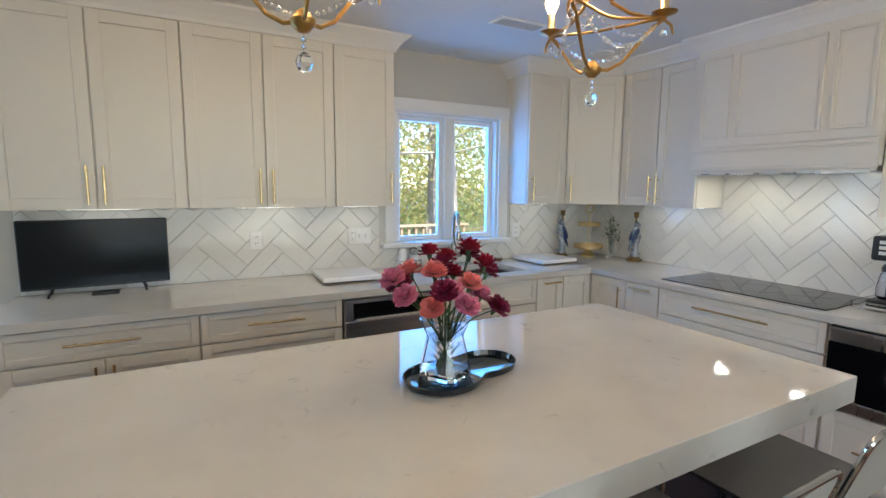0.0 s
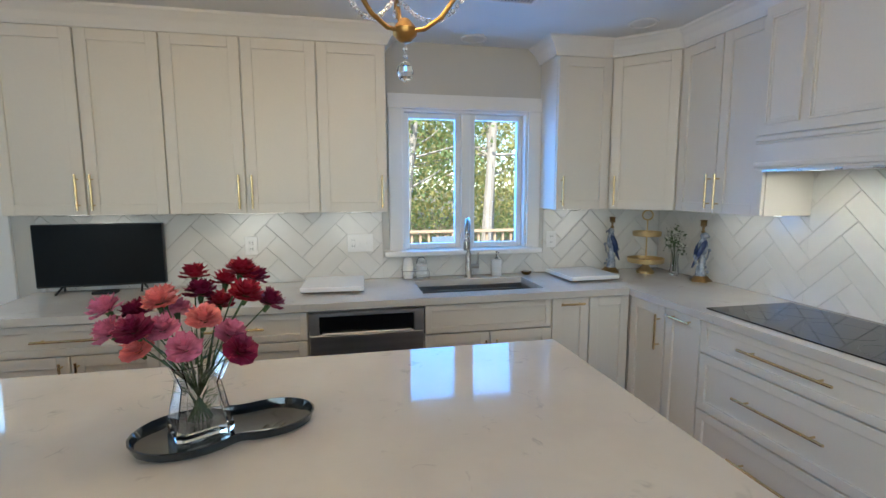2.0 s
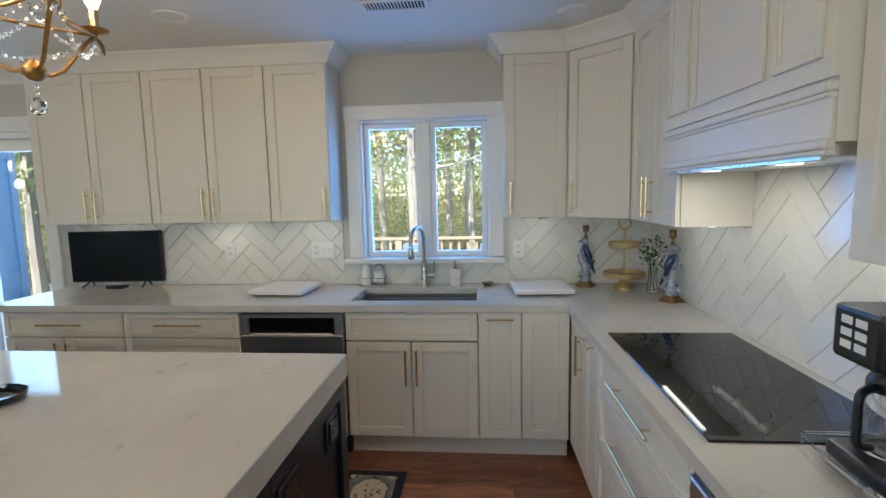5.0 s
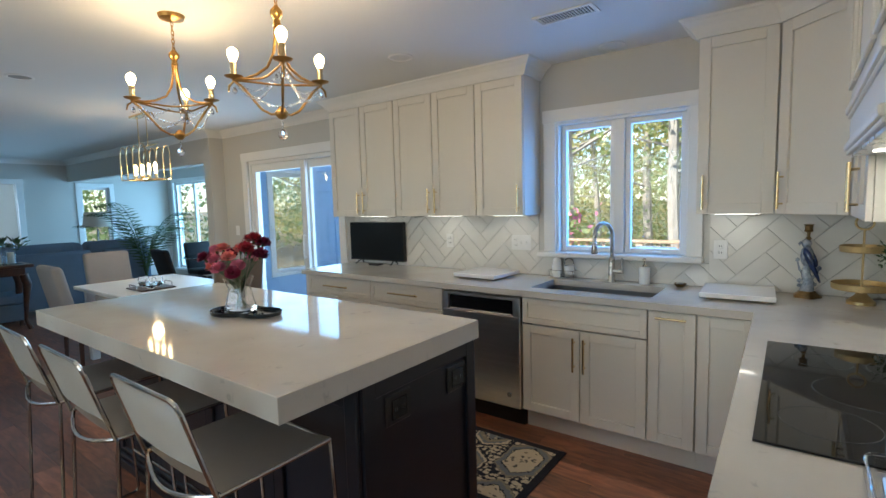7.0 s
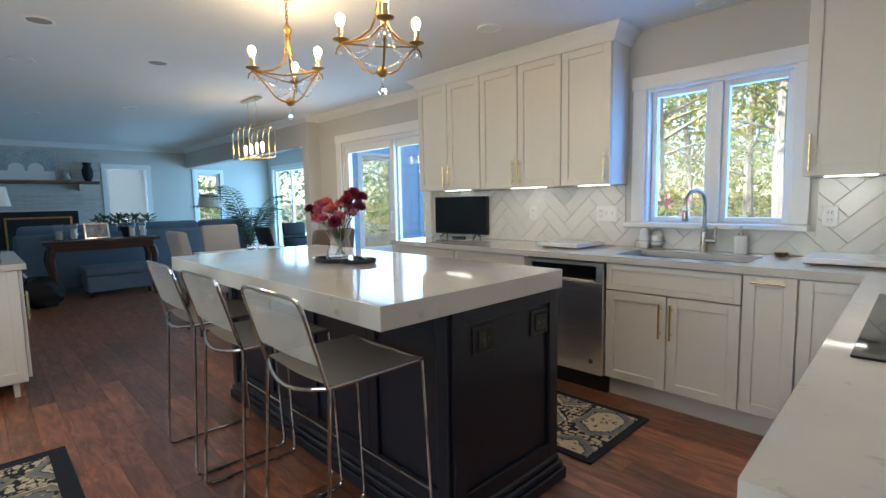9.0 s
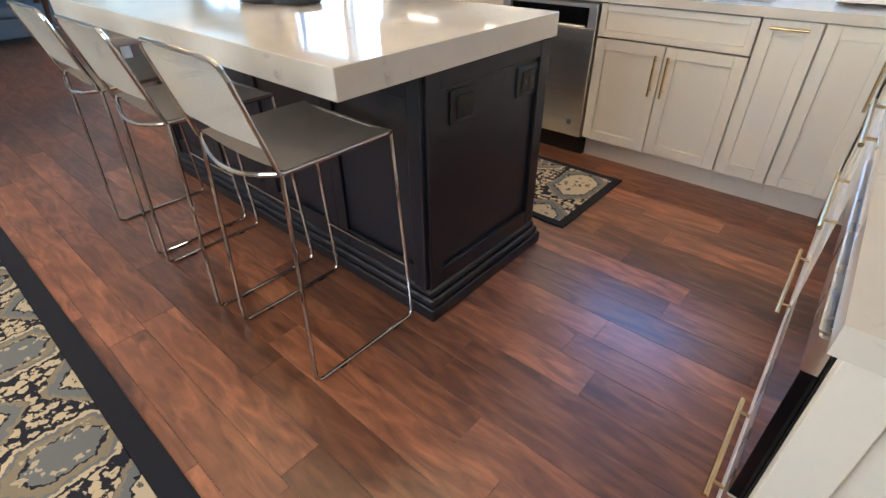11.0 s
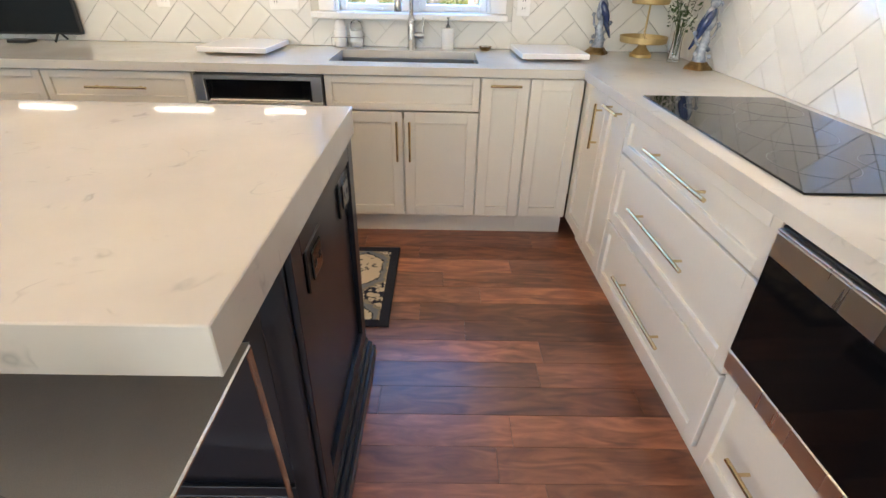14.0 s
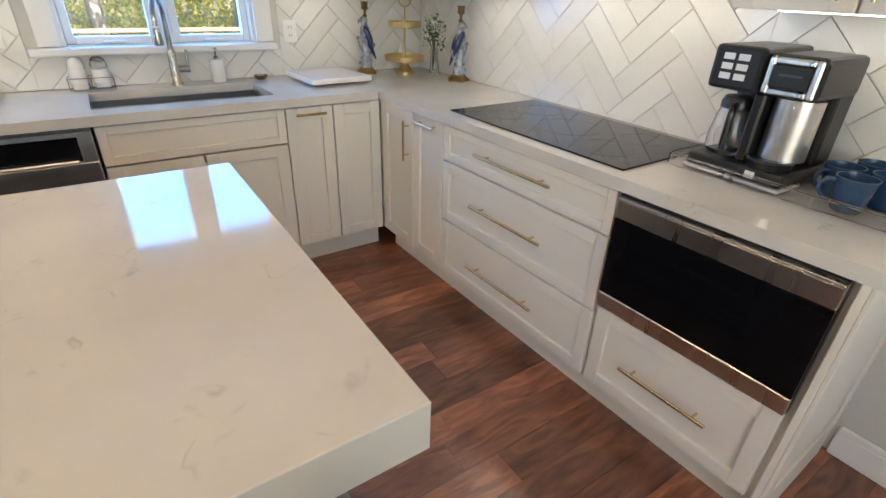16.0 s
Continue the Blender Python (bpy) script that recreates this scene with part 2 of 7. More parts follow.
def plank_wood(name):
    """Red-brown boards: tone by board, long grain, darker figure, satin varnish."""
    mat = bpy.data.materials.new(name)
    mat.use_nodes = True
    nt = mat.node_tree
    b = nt.nodes["Principled BSDF"]
    N, L = nt.nodes.new, nt.links.new
    tc, info = N("ShaderNodeTexCoord"), N("ShaderNodeObjectInfo")
    shift = N("ShaderNodeVectorMath")
    shift.operation = 'MULTIPLY_ADD'
    L(info.outputs["Location"], shift.inputs[0])
    shift.inputs[1].default_value = (3.1, 7.7, 1)
    L(tc.outputs["Object"], shift.inputs[2])
    mp = N("ShaderNodeMapping")
    mp.inputs["Scale"].default_value = (1.2, 5.5, 1.0)
    L(shift.outputs[0], mp.inputs[0])
    n1, n2 = N("ShaderNodeTexNoise"), N("ShaderNodeTexNoise")
    n1.inputs["Scale"].default_value, n1.inputs["Detail"].default_value, n1.inputs["Distortion"].default_value = 3.6, 5, 1.2
    n2.inputs["Scale"].default_value, n2.inputs["Detail"].default_value = 12, 4
    L(mp.outputs[0], n1.inputs["Vector"])
    L(mp.outputs[0], n2.inputs["Vector"])
    ramp = N("ShaderNodeValToRGB")
    e = ramp.color_ramp.elements
    e[0].position, e[0].color = 0.26, (0.075, 0.025, 0.013, 1)
    e[1].position, e[1].color = 0.74, (0.46, 0.180, 0.088, 1)
    k = e.new(0.5)
    k.color = (0.25, 0.090, 0.045, 1)
    mixn = N("ShaderNodeMix")
    mixn.inputs[0].default_value = 0.13
    L(n1.outputs[0], mixn.inputs[2])
    L(n2.outputs[0], mixn.inputs[3])
    L(mixn.outputs[0], ramp.inputs[0])
    hsv = N("ShaderNodeHueSaturation")
    mr = N("ShaderNodeMapRange")
    mr.inputs[3].default_value, mr.inputs[4].default_value = 0.55, 1.45
    L(info.outputs["Random"], mr.inputs[0])
    L(mr.outputs[0], hsv.inputs["Value"])
    L(ramp.outputs[0], hsv.inputs["Color"])
    L(hsv.outputs[0], b.inputs["Base Color"])
    mr2 = N("ShaderNodeMapRange")
    mr2.inputs[3].default_value, mr2.inputs[4].default_value = 0.28, 0.36
    L(n2.outputs[0], mr2.inputs[0])
    L(mr2.outputs[0], b.inputs["Roughness"])
    b.inputs["Specular IOR Level"].default_value = 1.0
    bp = N("ShaderNodeBump")
    bp.inputs["Strength"].default_value, bp.inputs["Distance"].default_value = 0.012, 0.002
    L(n2.outputs[0], bp.inputs["Height"])
    L(bp.outputs[0], b.inputs["Normal"])
    return mat


def rug_pile(name, px=0.27, py=0.42):
    """Navy wool with staggered long six-sided medallions in cream and grey, and small flowers between."""
    mat = bpy.data.materials.new(name)
    mat.use_nodes = True
    nt = mat.node_tree
    b = nt.nodes["Principled BSDF"]
    N, L = nt.nodes.new, nt.links.new

    def calc(op, p, q=0.0, r=None):
        n = N("ShaderNodeMath")
        n.operation = op
        for k, v in enumerate((p, q, r)):
            if v is None:
                continue
            if isinstance(v, (int, float)):
                n.inputs[k].default_value = v
            else:
                L(v, n.inputs[k])
        return n.outputs[0]

    def steps(value, stops):
        n = N("ShaderNodeValToRGB")
        n.color_ramp.interpolation = 'CONSTANT'
        e = n.color_ramp.elements
        e[0].position, e[0].color = stops[0]
        e[1].position, e[1].color = stops[1]
        for p, c in stops[2:]:
            e.new(p).color = c
        L(value, n.inputs[0])
        return n.outputs[0]

    def blend(fac, p, q):
        n = N("ShaderNodeMix")
        n.data_type = 'RGBA'
        L(fac, n.inputs[0])
        for k, v in ((6, p), (7, q)):
            if isinstance(v, tuple):
                n.inputs[k].default_value = v
            else:
                L(v, n.inputs[k])
        return n.outputs[2]

    navy, cream, grey, tan = (0.012, 0.014, 0.026, 1), (0.64, 0.53, 0.37, 1), (0.19, 0.20, 0.21, 1), (0.30, 0.25, 0.18, 1)
    black, white = (0, 0, 0, 1), (1, 1, 1, 1)
    tc = N("ShaderNodeTexCoord")
    warp = N("ShaderNodeTexNoise")
    warp.inputs["Scale"].default_value, warp.inputs["Detail"].default_value = 45, 4
    L(tc.outputs["Object"], warp.inputs["Vector"])
    mv = N("ShaderNodeMix")
    mv.data_type = 'VECTOR'
    mv.inputs[0].default_value = 0.045
    L(tc.outputs["Object"], mv.inputs[4])
    L(warp.outputs["Color"], mv.inputs[5])
    sep = N("ShaderNodeSeparateXYZ")
    L(mv.outputs[1], sep.inputs[0])
    u = calc('DIVIDE', calc('ADD', sep.outputs[0], 40.0), px)
    col = calc('FLOOR', u)
    odd = calc('MODULO', col, 2.0)
    v = calc('ADD', calc('DIVIDE', calc('ADD', sep.outputs[1], 40.0), py), calc('MULTIPLY', odd, 0.5))
    du = calc('MULTIPLY', calc('ABSOLUTE', calc('SUBTRACT', calc('FRACT', u), 0.5)), px)
    dv = calc('MULTIPLY', calc('ABSOLUTE', calc('SUBTRACT', calc('FRACT', v), 0.5)), py)
    m = calc('MULTIPLY', calc('MAXIMUM', calc('DIVIDE', du, 0.120), calc('DIVIDE', calc('ADD', calc('MULTIPLY', du, 0.75), dv), 0.198)), 0.7)
    plain = steps(m, [(0.0, cream), (0.50, navy), (0.53, grey), (0.64, tan), (0.70, navy)])
    framed = steps(m, [(0.0, grey), (0.36, navy), (0.40, tan), (0.52, grey), (0.58, cream), (0.65, navy)])
    field = blend(odd, plain, framed)
    v2 = N("ShaderNodeTexVoronoi")
    v2.inputs["Scale"].default_value, v2.inputs["Randomness"].default_value = 30, 0.5
    L(mv.outputs[1], v2.inputs["Vector"])
    blot = steps(v2.outputs["Distance"], [(0.0, navy), (0.10, white), (0.50, black)])
    ground = steps(m, [(0.0, black), (0.71, white)])
    flower = blend(calc('MULTIPLY', ground, blot), field, cream)
    v3 = N("ShaderNodeTexVoronoi")
    v3.inputs["Scale"].default_value = 32
    L(mv.outputs[1], v3.inputs["Vector"])
    fleck = steps(v3.outputs["Distance"], [(0.0, white), (0.33, black)])
    inside = steps(m, [(0.0, white), (0.46, black)])
    L(blend(calc('MULTIPLY', calc('MULTIPLY', fleck, inside), 0.8), flower, blend(odd, navy, cream)), b.inputs["Base Color"])
    b.inputs["Roughness"].default_value = 0.95
    pile = N("ShaderNodeTexNoise")
    pile.inputs["Scale"].default_value = 350
    L(tc.outputs["Object"], pile.inputs["Vector"])
    bp = N("ShaderNodeBump")
    bp.inputs["Strength"].default_value, bp.inputs["Distance"].default_value = 0.6, 0.004
    L(pile.outputs[0], bp.inputs["Height"])
    L(bp.outputs[0], b.inputs["Normal"])
    return mat


PAINT = material("cabinet_paint", (0.74, 0.695, 0.625), 0.38, vary=0.02, scale=2, fine=90, bump=0.02)
TRIM = material("trim_paint", (0.80, 0.78, 0.75), 0.35, vary=0.02, scale=2, fine=80, bump=0.02)
WALL = material("wall_paint", (0.56, 0.54, 0.495), 0.7, vary=0.03, scale=1.5, fine=200, bump=0.06)
CEIL = material("ceiling_paint", (0.76, 0.75, 0.725), 0.8, vary=0.02, scale=1.2, fine=220, bump=0.05)
QUARTZ = quartz("white_quartz")
NAVY = material("island_paint", (0.010, 0.012, 0.019), 0.3, vary=0.12, scale=3, fine=90, bump=0.03)
FLOOR = plank_wood("red_brown_planks")
SUBFLOOR = material("subfloor", (0.02, 0.012, 0.01), 0.8)
TILE = material("glazed_tile", (0.72, 0.70, 0.66), 0.10, vary=0.03, scale=5, fine=14, bump=0.10, random_tone=0.035)
GROUT = material("grout", (0.57, 0.55, 0.515), 0.9, vary=0.08, fine=160, bump=0.2)
BRASS = material("brushed_brass", (0.74, 0.57, 0.32), 0.24, 1.0, vary=0.06, scale=20, fine=160)
OLDGOLD = material("antique_gold", (0.42, 0.24, 0.075), 0.34, 1.0, vary=0.25, scale=14, fine=90, bump=0.05)
GOLDPAINT = material("matte_gold", (0.55, 0.40, 0.19), 0.45, 0.7, vary=0.12, scale=20, fine=120)
CHROME = material("chrome", (0.55, 0.54, 0.53), 0.10, 1.0, vary=0.03, scale=10)
STEEL = material("stainless_steel", (0.84, 0.80, 0.75), 0.30, 1.0, vary=0.10, scale=3, fine=70, stretch=(1, 1, 14), bump=0.02)
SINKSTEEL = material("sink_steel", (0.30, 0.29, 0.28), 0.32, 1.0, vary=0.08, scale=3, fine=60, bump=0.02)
NICKEL = material("brushed_nickel", (0.42, 0.395, 0.365), 0.27, 1.0, vary=0.05, scale=8, fine=120)
STEELH = material("brushed_steel_flat", (0.74, 0.71, 0.67), 0.28, 1.0, vary=0.04, scale=1, fine=60, stretch=(14, 14, 1), bump=0.02)
BLACK = material("black_plastic", (0.012, 0.012, 0.013), 0.3, vary=0.2, scale=8, fine=150, bump=0.03)
BLACKGLASS = material("black_glass", (0.006, 0.006, 0.007), 0.035, vary=0.05)
OVENGLASS = material("oven_glass", (0.004, 0.004, 0.005), 0.06, vary=0.05)
OVENGLASS.node_tree.nodes["Principled BSDF"].inputs["Specular IOR Level"].default_value = 0.18
SCREEN = material("screen_glass", (0.010, 0.012, 0.014), 0.16, vary=0.1)
SCREEN.node_tree.nodes["Principled BSDF"].inputs["Specular IOR Level"].default_value = 0.2
WHITEPLASTIC = material("white_plastic", (0.80, 0.79, 0.77), 0.35, vary=0.02)
CERAMIC = material("white_ceramic", (0.80, 0.79, 0.78), 0.12, vary=0.03, scale=6)
BLUECERAMIC = material("blue_white_porcelain", (0.03, 0.05, 0.11), 0.12, vary=0.2, scale=26, fine=60, second=(0.48, 0.52, 0.58))
BLUEFEATHER = material("cobalt_glaze", (0.016, 0.032, 0.105), 0.14, vary=0.5, scale=60, fine=120)
BRONZE = material("gilt_bronze", (0.20, 0.125, 0.05), 0.4, 0.9, vary=0.4, scale=30, fine=120, bump=0.3)
MUG = material("blue_stoneware", (0.022, 0.055, 0.115), 0.18, vary=0.18, scale=12, fine=60)
TRAYBLUE = material("dark_teal_glaze", (0.008, 0.014, 0.020), 0.06, vary=0.4, scale=10, coat=0.5)
SEAT = material("grey_seat_sling", (0.43, 0.40, 0.36), 0.36, vary=0.08, scale=8, fine=500, bump=0.25)
SLING = material("silver_back_sling", (0.33, 0.30, 0.26), 0.30, 0.2, vary=0.08, scale=9, fine=400, bump=0.3)
RUG = rug_pile("wool_rug")
RUGEDGE = material("navy_rug_border", (0.010, 0.011, 0.020), 0.95, vary=0.3, scale=40, fine=400, bump=0.5)
FABRIC = material("grey_chair_fabric", (0.33, 0.30, 0.28), 0.85, vary=0.08, fine=300, bump=0.25)
BROWNFABRIC = material("taupe_chair_fabric", (0.17, 0.13, 0.10), 0.85, vary=0.08, fine=300, bump=0.25)
SOFA = material("slate_blue_upholstery", (0.12, 0.165, 0.225), 0.9, vary=0.15, scale=5, fine=250, bump=0.3)
DARKWOOD = material("dark_red_wood", (0.055, 0.020, 0.011), 0.3, vary=0.4, scale=4, fine=30, stretch=(1, 8, 8), bump=0.05)
DARK = material("dark_fabric", (0.012, 0.012, 0.014), 0.8, vary=0.3, scale=9, fine=120, bump=0.2)
GLASS = glassy("clear_glass")
CRYSTAL = glassy("crystal", (1, 1, 1), 0.0, 1.55)
WATER = glassy("water", (0.95, 0.98, 0.97), 0.0, 1.33)
PANE = window_glass("window_pane")
ACRYLIC = window_glass("clear_acrylic")
BULB = glowing("warm_bulb", (1.0, 0.70, 0.36), 7.0)
LEDW = glowing("white_led", (1.0, 0.95, 0.88), 1.6)
LEAF = material("leaf_green", (0.045, 0.085, 0.025), 0.5, vary=0.5, scale=9, fine=70)
STEM = material("stem_green", (0.040, 0.075, 0.022), 0.5, vary=0.3, scale=12)
PINK = material("pink_petal", (0.62, 0.18, 0.29), 0.6, vary=0.2, scale=25, fine=120)
SALMON = material("salmon_petal", (0.72, 0.20, 0.19), 0.6, vary=0.2, scale=25, fine=120)
RED = material("red_petal", (0.33, 0.008, 0.030), 0.6, vary=0.3, scale=25, fine=120)
MAROON = material("maroon_petal", (0.19, 0.005, 0.045), 0.6, vary=0.3, scale=25, fine=120)
WHITEPETAL = material("white_petal", (0.75, 0.75, 0.68), 0.6, vary=0.08, scale=25)
SHADE = material("cream_lampshade", (0.70, 0.66, 0.58), 0.8, vary=0.04, fine=200, bump=0.1)
BRICK = material("painted_brick", (0.50, 0.48, 0.45), 0.7, vary=0.1, scale=8, fine=60, bump=0.3, random_tone=0.08)
SIDING = material("pale_blue_siding", (0.34, 0.52, 0.76), 0.55, vary=0.05, scale=3, fine=80, bump=0.05)
DECK = material("deck_boards", (0.40, 0.35, 0.30), 0.75, vary=0.2, scale=4, fine=50, stretch=(1, 8, 1), bump=0.2)
RAIL = material("rail_wood", (0.36, 0.25, 0.16), 0.7, vary=0.2, scale=6, fine=50, bump=0.2)
GROUND = material("leaf_litter_lawn", (0.11, 0.10, 0.04), 0.95, vary=0.4, scale=1.5, fine=12, bump=0.4, second=(0.24, 0.19, 0.11))
BARK = material("bark", (0.30, 0.26, 0.22), 0.9, vary=0.4, scale=3, fine=25, stretch=(4, 4, 0.8), bump=0.6)


def foliage(name, a, b_):
    mat = material(name, a, 0.6, vary=0.2, scale=1.2, fine=6, second=b_)
    nt = mat.node_tree
    p = nt.nodes["Principled BSDF"]
    tr, mix = nt.nodes.new("ShaderNodeBsdfTranslucent"), nt.nodes.new("ShaderNodeMixShader")
    mix.inputs[0].default_value = 0.55
    nt.links.new(p.inputs["Base Color"].links[0].from_socket, tr.inputs[0])
    nt.links.new(p.outputs[0], mix.inputs[1])
    nt.links.new(tr.outputs[0], mix.inputs[2])
    nt.links.new(mix.outputs[0], nt.nodes["Material Output"].inputs[0])
    return mat


FOLIAGE = [foliage("green_foliage", (0.20, 0.27, 0.09), (0.38, 0.45, 0.18)),
           foliage("yellow_green_foliage", (0.34, 0.34, 0.11), (0.60, 0.52, 0.22)),
           foliage("dark_green_foliage", (0.16, 0.24, 0.09), (0.30, 0.38, 0.15))]

# ---- structure ----
H = 2.44
NW, EW = 0.65, 0.65          # faces of the north and east kitchen walls
FAR = -10.9


def wall_with_openings(name, a, b, lo, hi, axis, face, thick, holes, mat, label):
    """A wall along x (axis 'x') or y, from a to b, made of blocks round its openings (a0, a1, z0, z1)."""
    bm = None
    cuts = sorted({a, b, *[h[0] for h in holes], *[h[1] for h in holes]})
    for p, q in zip(cuts, cuts[1:]):
        spans = [(lo, hi)]
        for h in holes:
            if h[0] <= p and q <= h[1]:
                spans = [s for z0, z1 in spans for s in ((z0, min(z1, h[2])), (max(z0, h[3]), z1)) if s[1] - s[0] > 1e-4]
        for z0, z1 in spans:
            bm = box(p, q, min(face, face + thick), max(face, face + thick), z0, z1, bm=bm) if axis == 'x' else \
                box(min(face, face + thick), max(face, face + thick), p, q, z0, z1, bm=bm)
    return solid(name, bm, mat, label, "wall", "structure")


WIN = (-1.28, -0.41, 1.10, 2.025)         # sink window opening
SLI = (-5.22, -3.62, 0.02, 2.03)          # sliding door opening
wall_n = wall_with_openings("wall_north", -5.75, EW + 0.15, 0, H + 0.1, 'x', NW, 0.15, [WIN, SLI], WALL, "warm grey painted kitchen wall with window and patio door")
wall_e = wall_with_openings("wall_east", -4.6, NW, 0, H + 0.1, 'y', EW, 0.15, [], WALL, "warm grey painted wall behind the cooktop run")
wall_with_openings("wall_south", -3.9, EW + 0.15, 0, H + 0.1, 'x', -4.45, -0.15, [(-3.4, -0.4, 0.75, 2.25)], WALL, "warm grey painted wall with a wide opening to daylight")
wall_with_openings("wall_south_return", -4.6, -3.3, 0, H + 0.1, 'y', -3.9, -0.15, [], WALL, "warm grey painted short return wall")
wall_with_openings("wall_south_living", FAR - 0.15, -4.05, 0, H + 0.1, 'x', -3.3, -0.15, [], WALL, "grey painted living room wall")
wall_with_openings("wall_jog", 0.47, NW - 0.0, 0, H + 0.1, 'y', -5.75, -0.15, [], WALL, "warm grey painted wall return beside the patio door")
wall_with_openings("wall_header", FAR, -5.9, 2.05, H + 0.1, 'x', 0.47, 0.15, [], WALL, "painted header beam over the wide sunroom opening")
wall_with_openings("wall_west", -3.3, 2.25, 0, H + 0.1, 'y', FAR, -0.15, [(-0.92, -0.28, 0.0, 2.0), (0.66, 1.14, 0.85, 1.95)], WALL, "grey painted far living room wall with doorway and window")
wall_with_openings("wall_sunroom_north", FAR, -5.75, 0, H + 0.1, 'x', 2.25, 0.15, [(-10.62, -9.08, 0.25, 2.05), (-8.6, -6.2, 0.25, 2.05)], WALL, "grey painted sunroom wall with tall windows")
wall_with_openings("wall_sunroom_east", NW, 2.25, 0, H + 0.1, 'y', -5.75, -0.15, [(1.32, 1.92, 0.55, 1.95)], WALL, "grey painted sunroom side wall with window")
bm = box(-5.9, EW + 0.2, -4.6, 0.8, H, H + 0.12)
box(FAR - 0.2, -5.9, -4.6, 2.42, H, H + 0.12, bm=bm)
solid("ceiling", bm, CEIL, "smooth white painted ceiling", "ceiling", "structure")
bm = box(-5.9, EW + 0.2, -4.6, 0.8, -0.06, -0.010)
box(FAR - 0.2, -5.9, -4.6, 2.42, -0.06, -0.010, bm=bm)
# added slab, never in view: stops direct sun reaching the rug
solid("porch_roof", box(-4.2, 1.0, -8.5, -4.62, 2.60, 2.75), TRIM, "plain white unseen slab added to keep the sun out of the south opening", "roof", "structure")
floor = solid("floor", bm, SUBFLOOR, "red-brown hardwood plank floor", "floor", "structure")

# side room behind the far doorway
wall_with_openings("wall_side_room", -1.4, 0.2, 0, H, 'y', FAR - 2.2, -0.1, [(-0.95, -0.55, 0.5, 2.0)], TRIM, "white painted wall of the side room")
solid("floor_side_room", box(FAR - 2.3, FAR - 0.2, -1.4, 0.2, -0.05, -0.004), DARKWOOD, "dark wooden floor of the side room", "floor", "structure")
solid("ceiling_side_room", box(FAR - 2.3, FAR - 0.2, -1.5, 0.3, H, H + 0.1), CEIL, "white ceiling of the side room", "ceiling", "structure")
solid("wall_side_room_left", box(FAR - 2.3, FAR - 0.15, -1.5, -1.4, 0, H), WALL, "painted wall of the side room", "wall", "structure")
solid("wall_side_room_right", box(FAR - 2.3, FAR - 0.15, 0.2, 0.3, 0, H), WALL, "painted wall of the side room", "wall", "structure")


def crown(name, path, label, size=0.10):
    """Cornice along a plan path, room side to the left of the way; stepped cove profile."""
    prof = [(0.0, -size), (0.012, -size), (0.02, -size * 0.8), (0.045, -size * 0.45), (0.075, -size * 0.18), (0.085, -size * 0.12), (0.09, 0.0), (0.0, 0.0)]
    bm = bmesh.new()
    pts = [Vector((*p, 0)) for p in path]
    rows = []
    for i, p in enumerate(pts):
        d0 = (pts[i] - pts[i - 1]).normalized() if i else (pts[1] - pts[0]).normalized()
        d1 = (pts[i + 1] - pts[i]).normalized() if i < len(pts) - 1 else d0
        n0, n1 = Vector((-d0.y, d0.x, 0)), Vector((-d1.y, d1.x, 0))
        n = (n0 + n1).normalized()
        n = n / max(0.3, n.dot(n0))
        rows.append([bm.verts.new((p.x + n.x * o, p.y + n.y * o, H + z - 0.001)) for o, z in prof])
    for a, b in zip(rows, rows[1:]):
        for k in range(len(prof)):
            j = (k + 1) % len(prof)
            bm.faces.new((a[k], a[j], b[j], b[k]))
    bm.faces.new(rows[0])
    bm.faces.new(list(reversed(rows[-1])))
    bmesh.ops.recalc_face_normals(bm, faces=bm.faces[:])
    return solid(name, bm, TRIM, label, "crown moulding", "structure")


UF, UZ0, UZ1 = 0.372, 1.368, 2.345       # upper cabinets: door plane, bottom, top
crown("trim_crown_wall", [(-3.41, NW), (-5.75, NW), (-5.75, 0.47), (FAR, 0.47), (FAR, -3.3)], "white painted crown moulding along the wall", 0.085)
crown("trim_crown_left", [(-1.405, NW), (-1.405, UF + 0.02), (-3.405, UF + 0.02), (-3.405, NW)], "white painted crown moulding over the wall cabinets", 0.10)
crown("trim_crown_right", [(EW, -2.11), (0.36, -2.11), (0.36, -1.505), (0.31, -1.505), (0.31, -0.545), (0.36, -0.545), (0.36, 0.085), (0.055, UF + 0.02), (-0.325, UF + 0.02), (-0.325, NW)], "white painted crown moulding over the corner cabinets", 0.10)


def baseboard(name, x0, x1, y0, y1):
    bm = box(x0, x1, y0, y1, 0, 0.10, 0.003)
    box(x0 - 0.0, x1 + 0.0, y0, y1, 0.10, 0.125, 0.006, bm)
    solid(name, bm, TRIM, "white painted baseboard along the wall", "baseboard", "structure")


baseboard("baseboard_east", EW - 0.016, EW, -4.45, -2.125)
baseboard("baseboard_north", -5.73, -5.33, NW - 0.016, NW)
baseboard("baseboard_jog", -5.75, -5.734, 0.47, NW - 0.017)
baseboard("baseboard_far", FAR, FAR + 0.016, -3.2, -1.02)

# chair rail on the patio door side
solid("trim_chair_rail", box(-5.74, -5.34, NW - 0.02, NW, 0.86, 0.92, 0.006), TRIM, "white painted chair rail", "moulding", "structure")


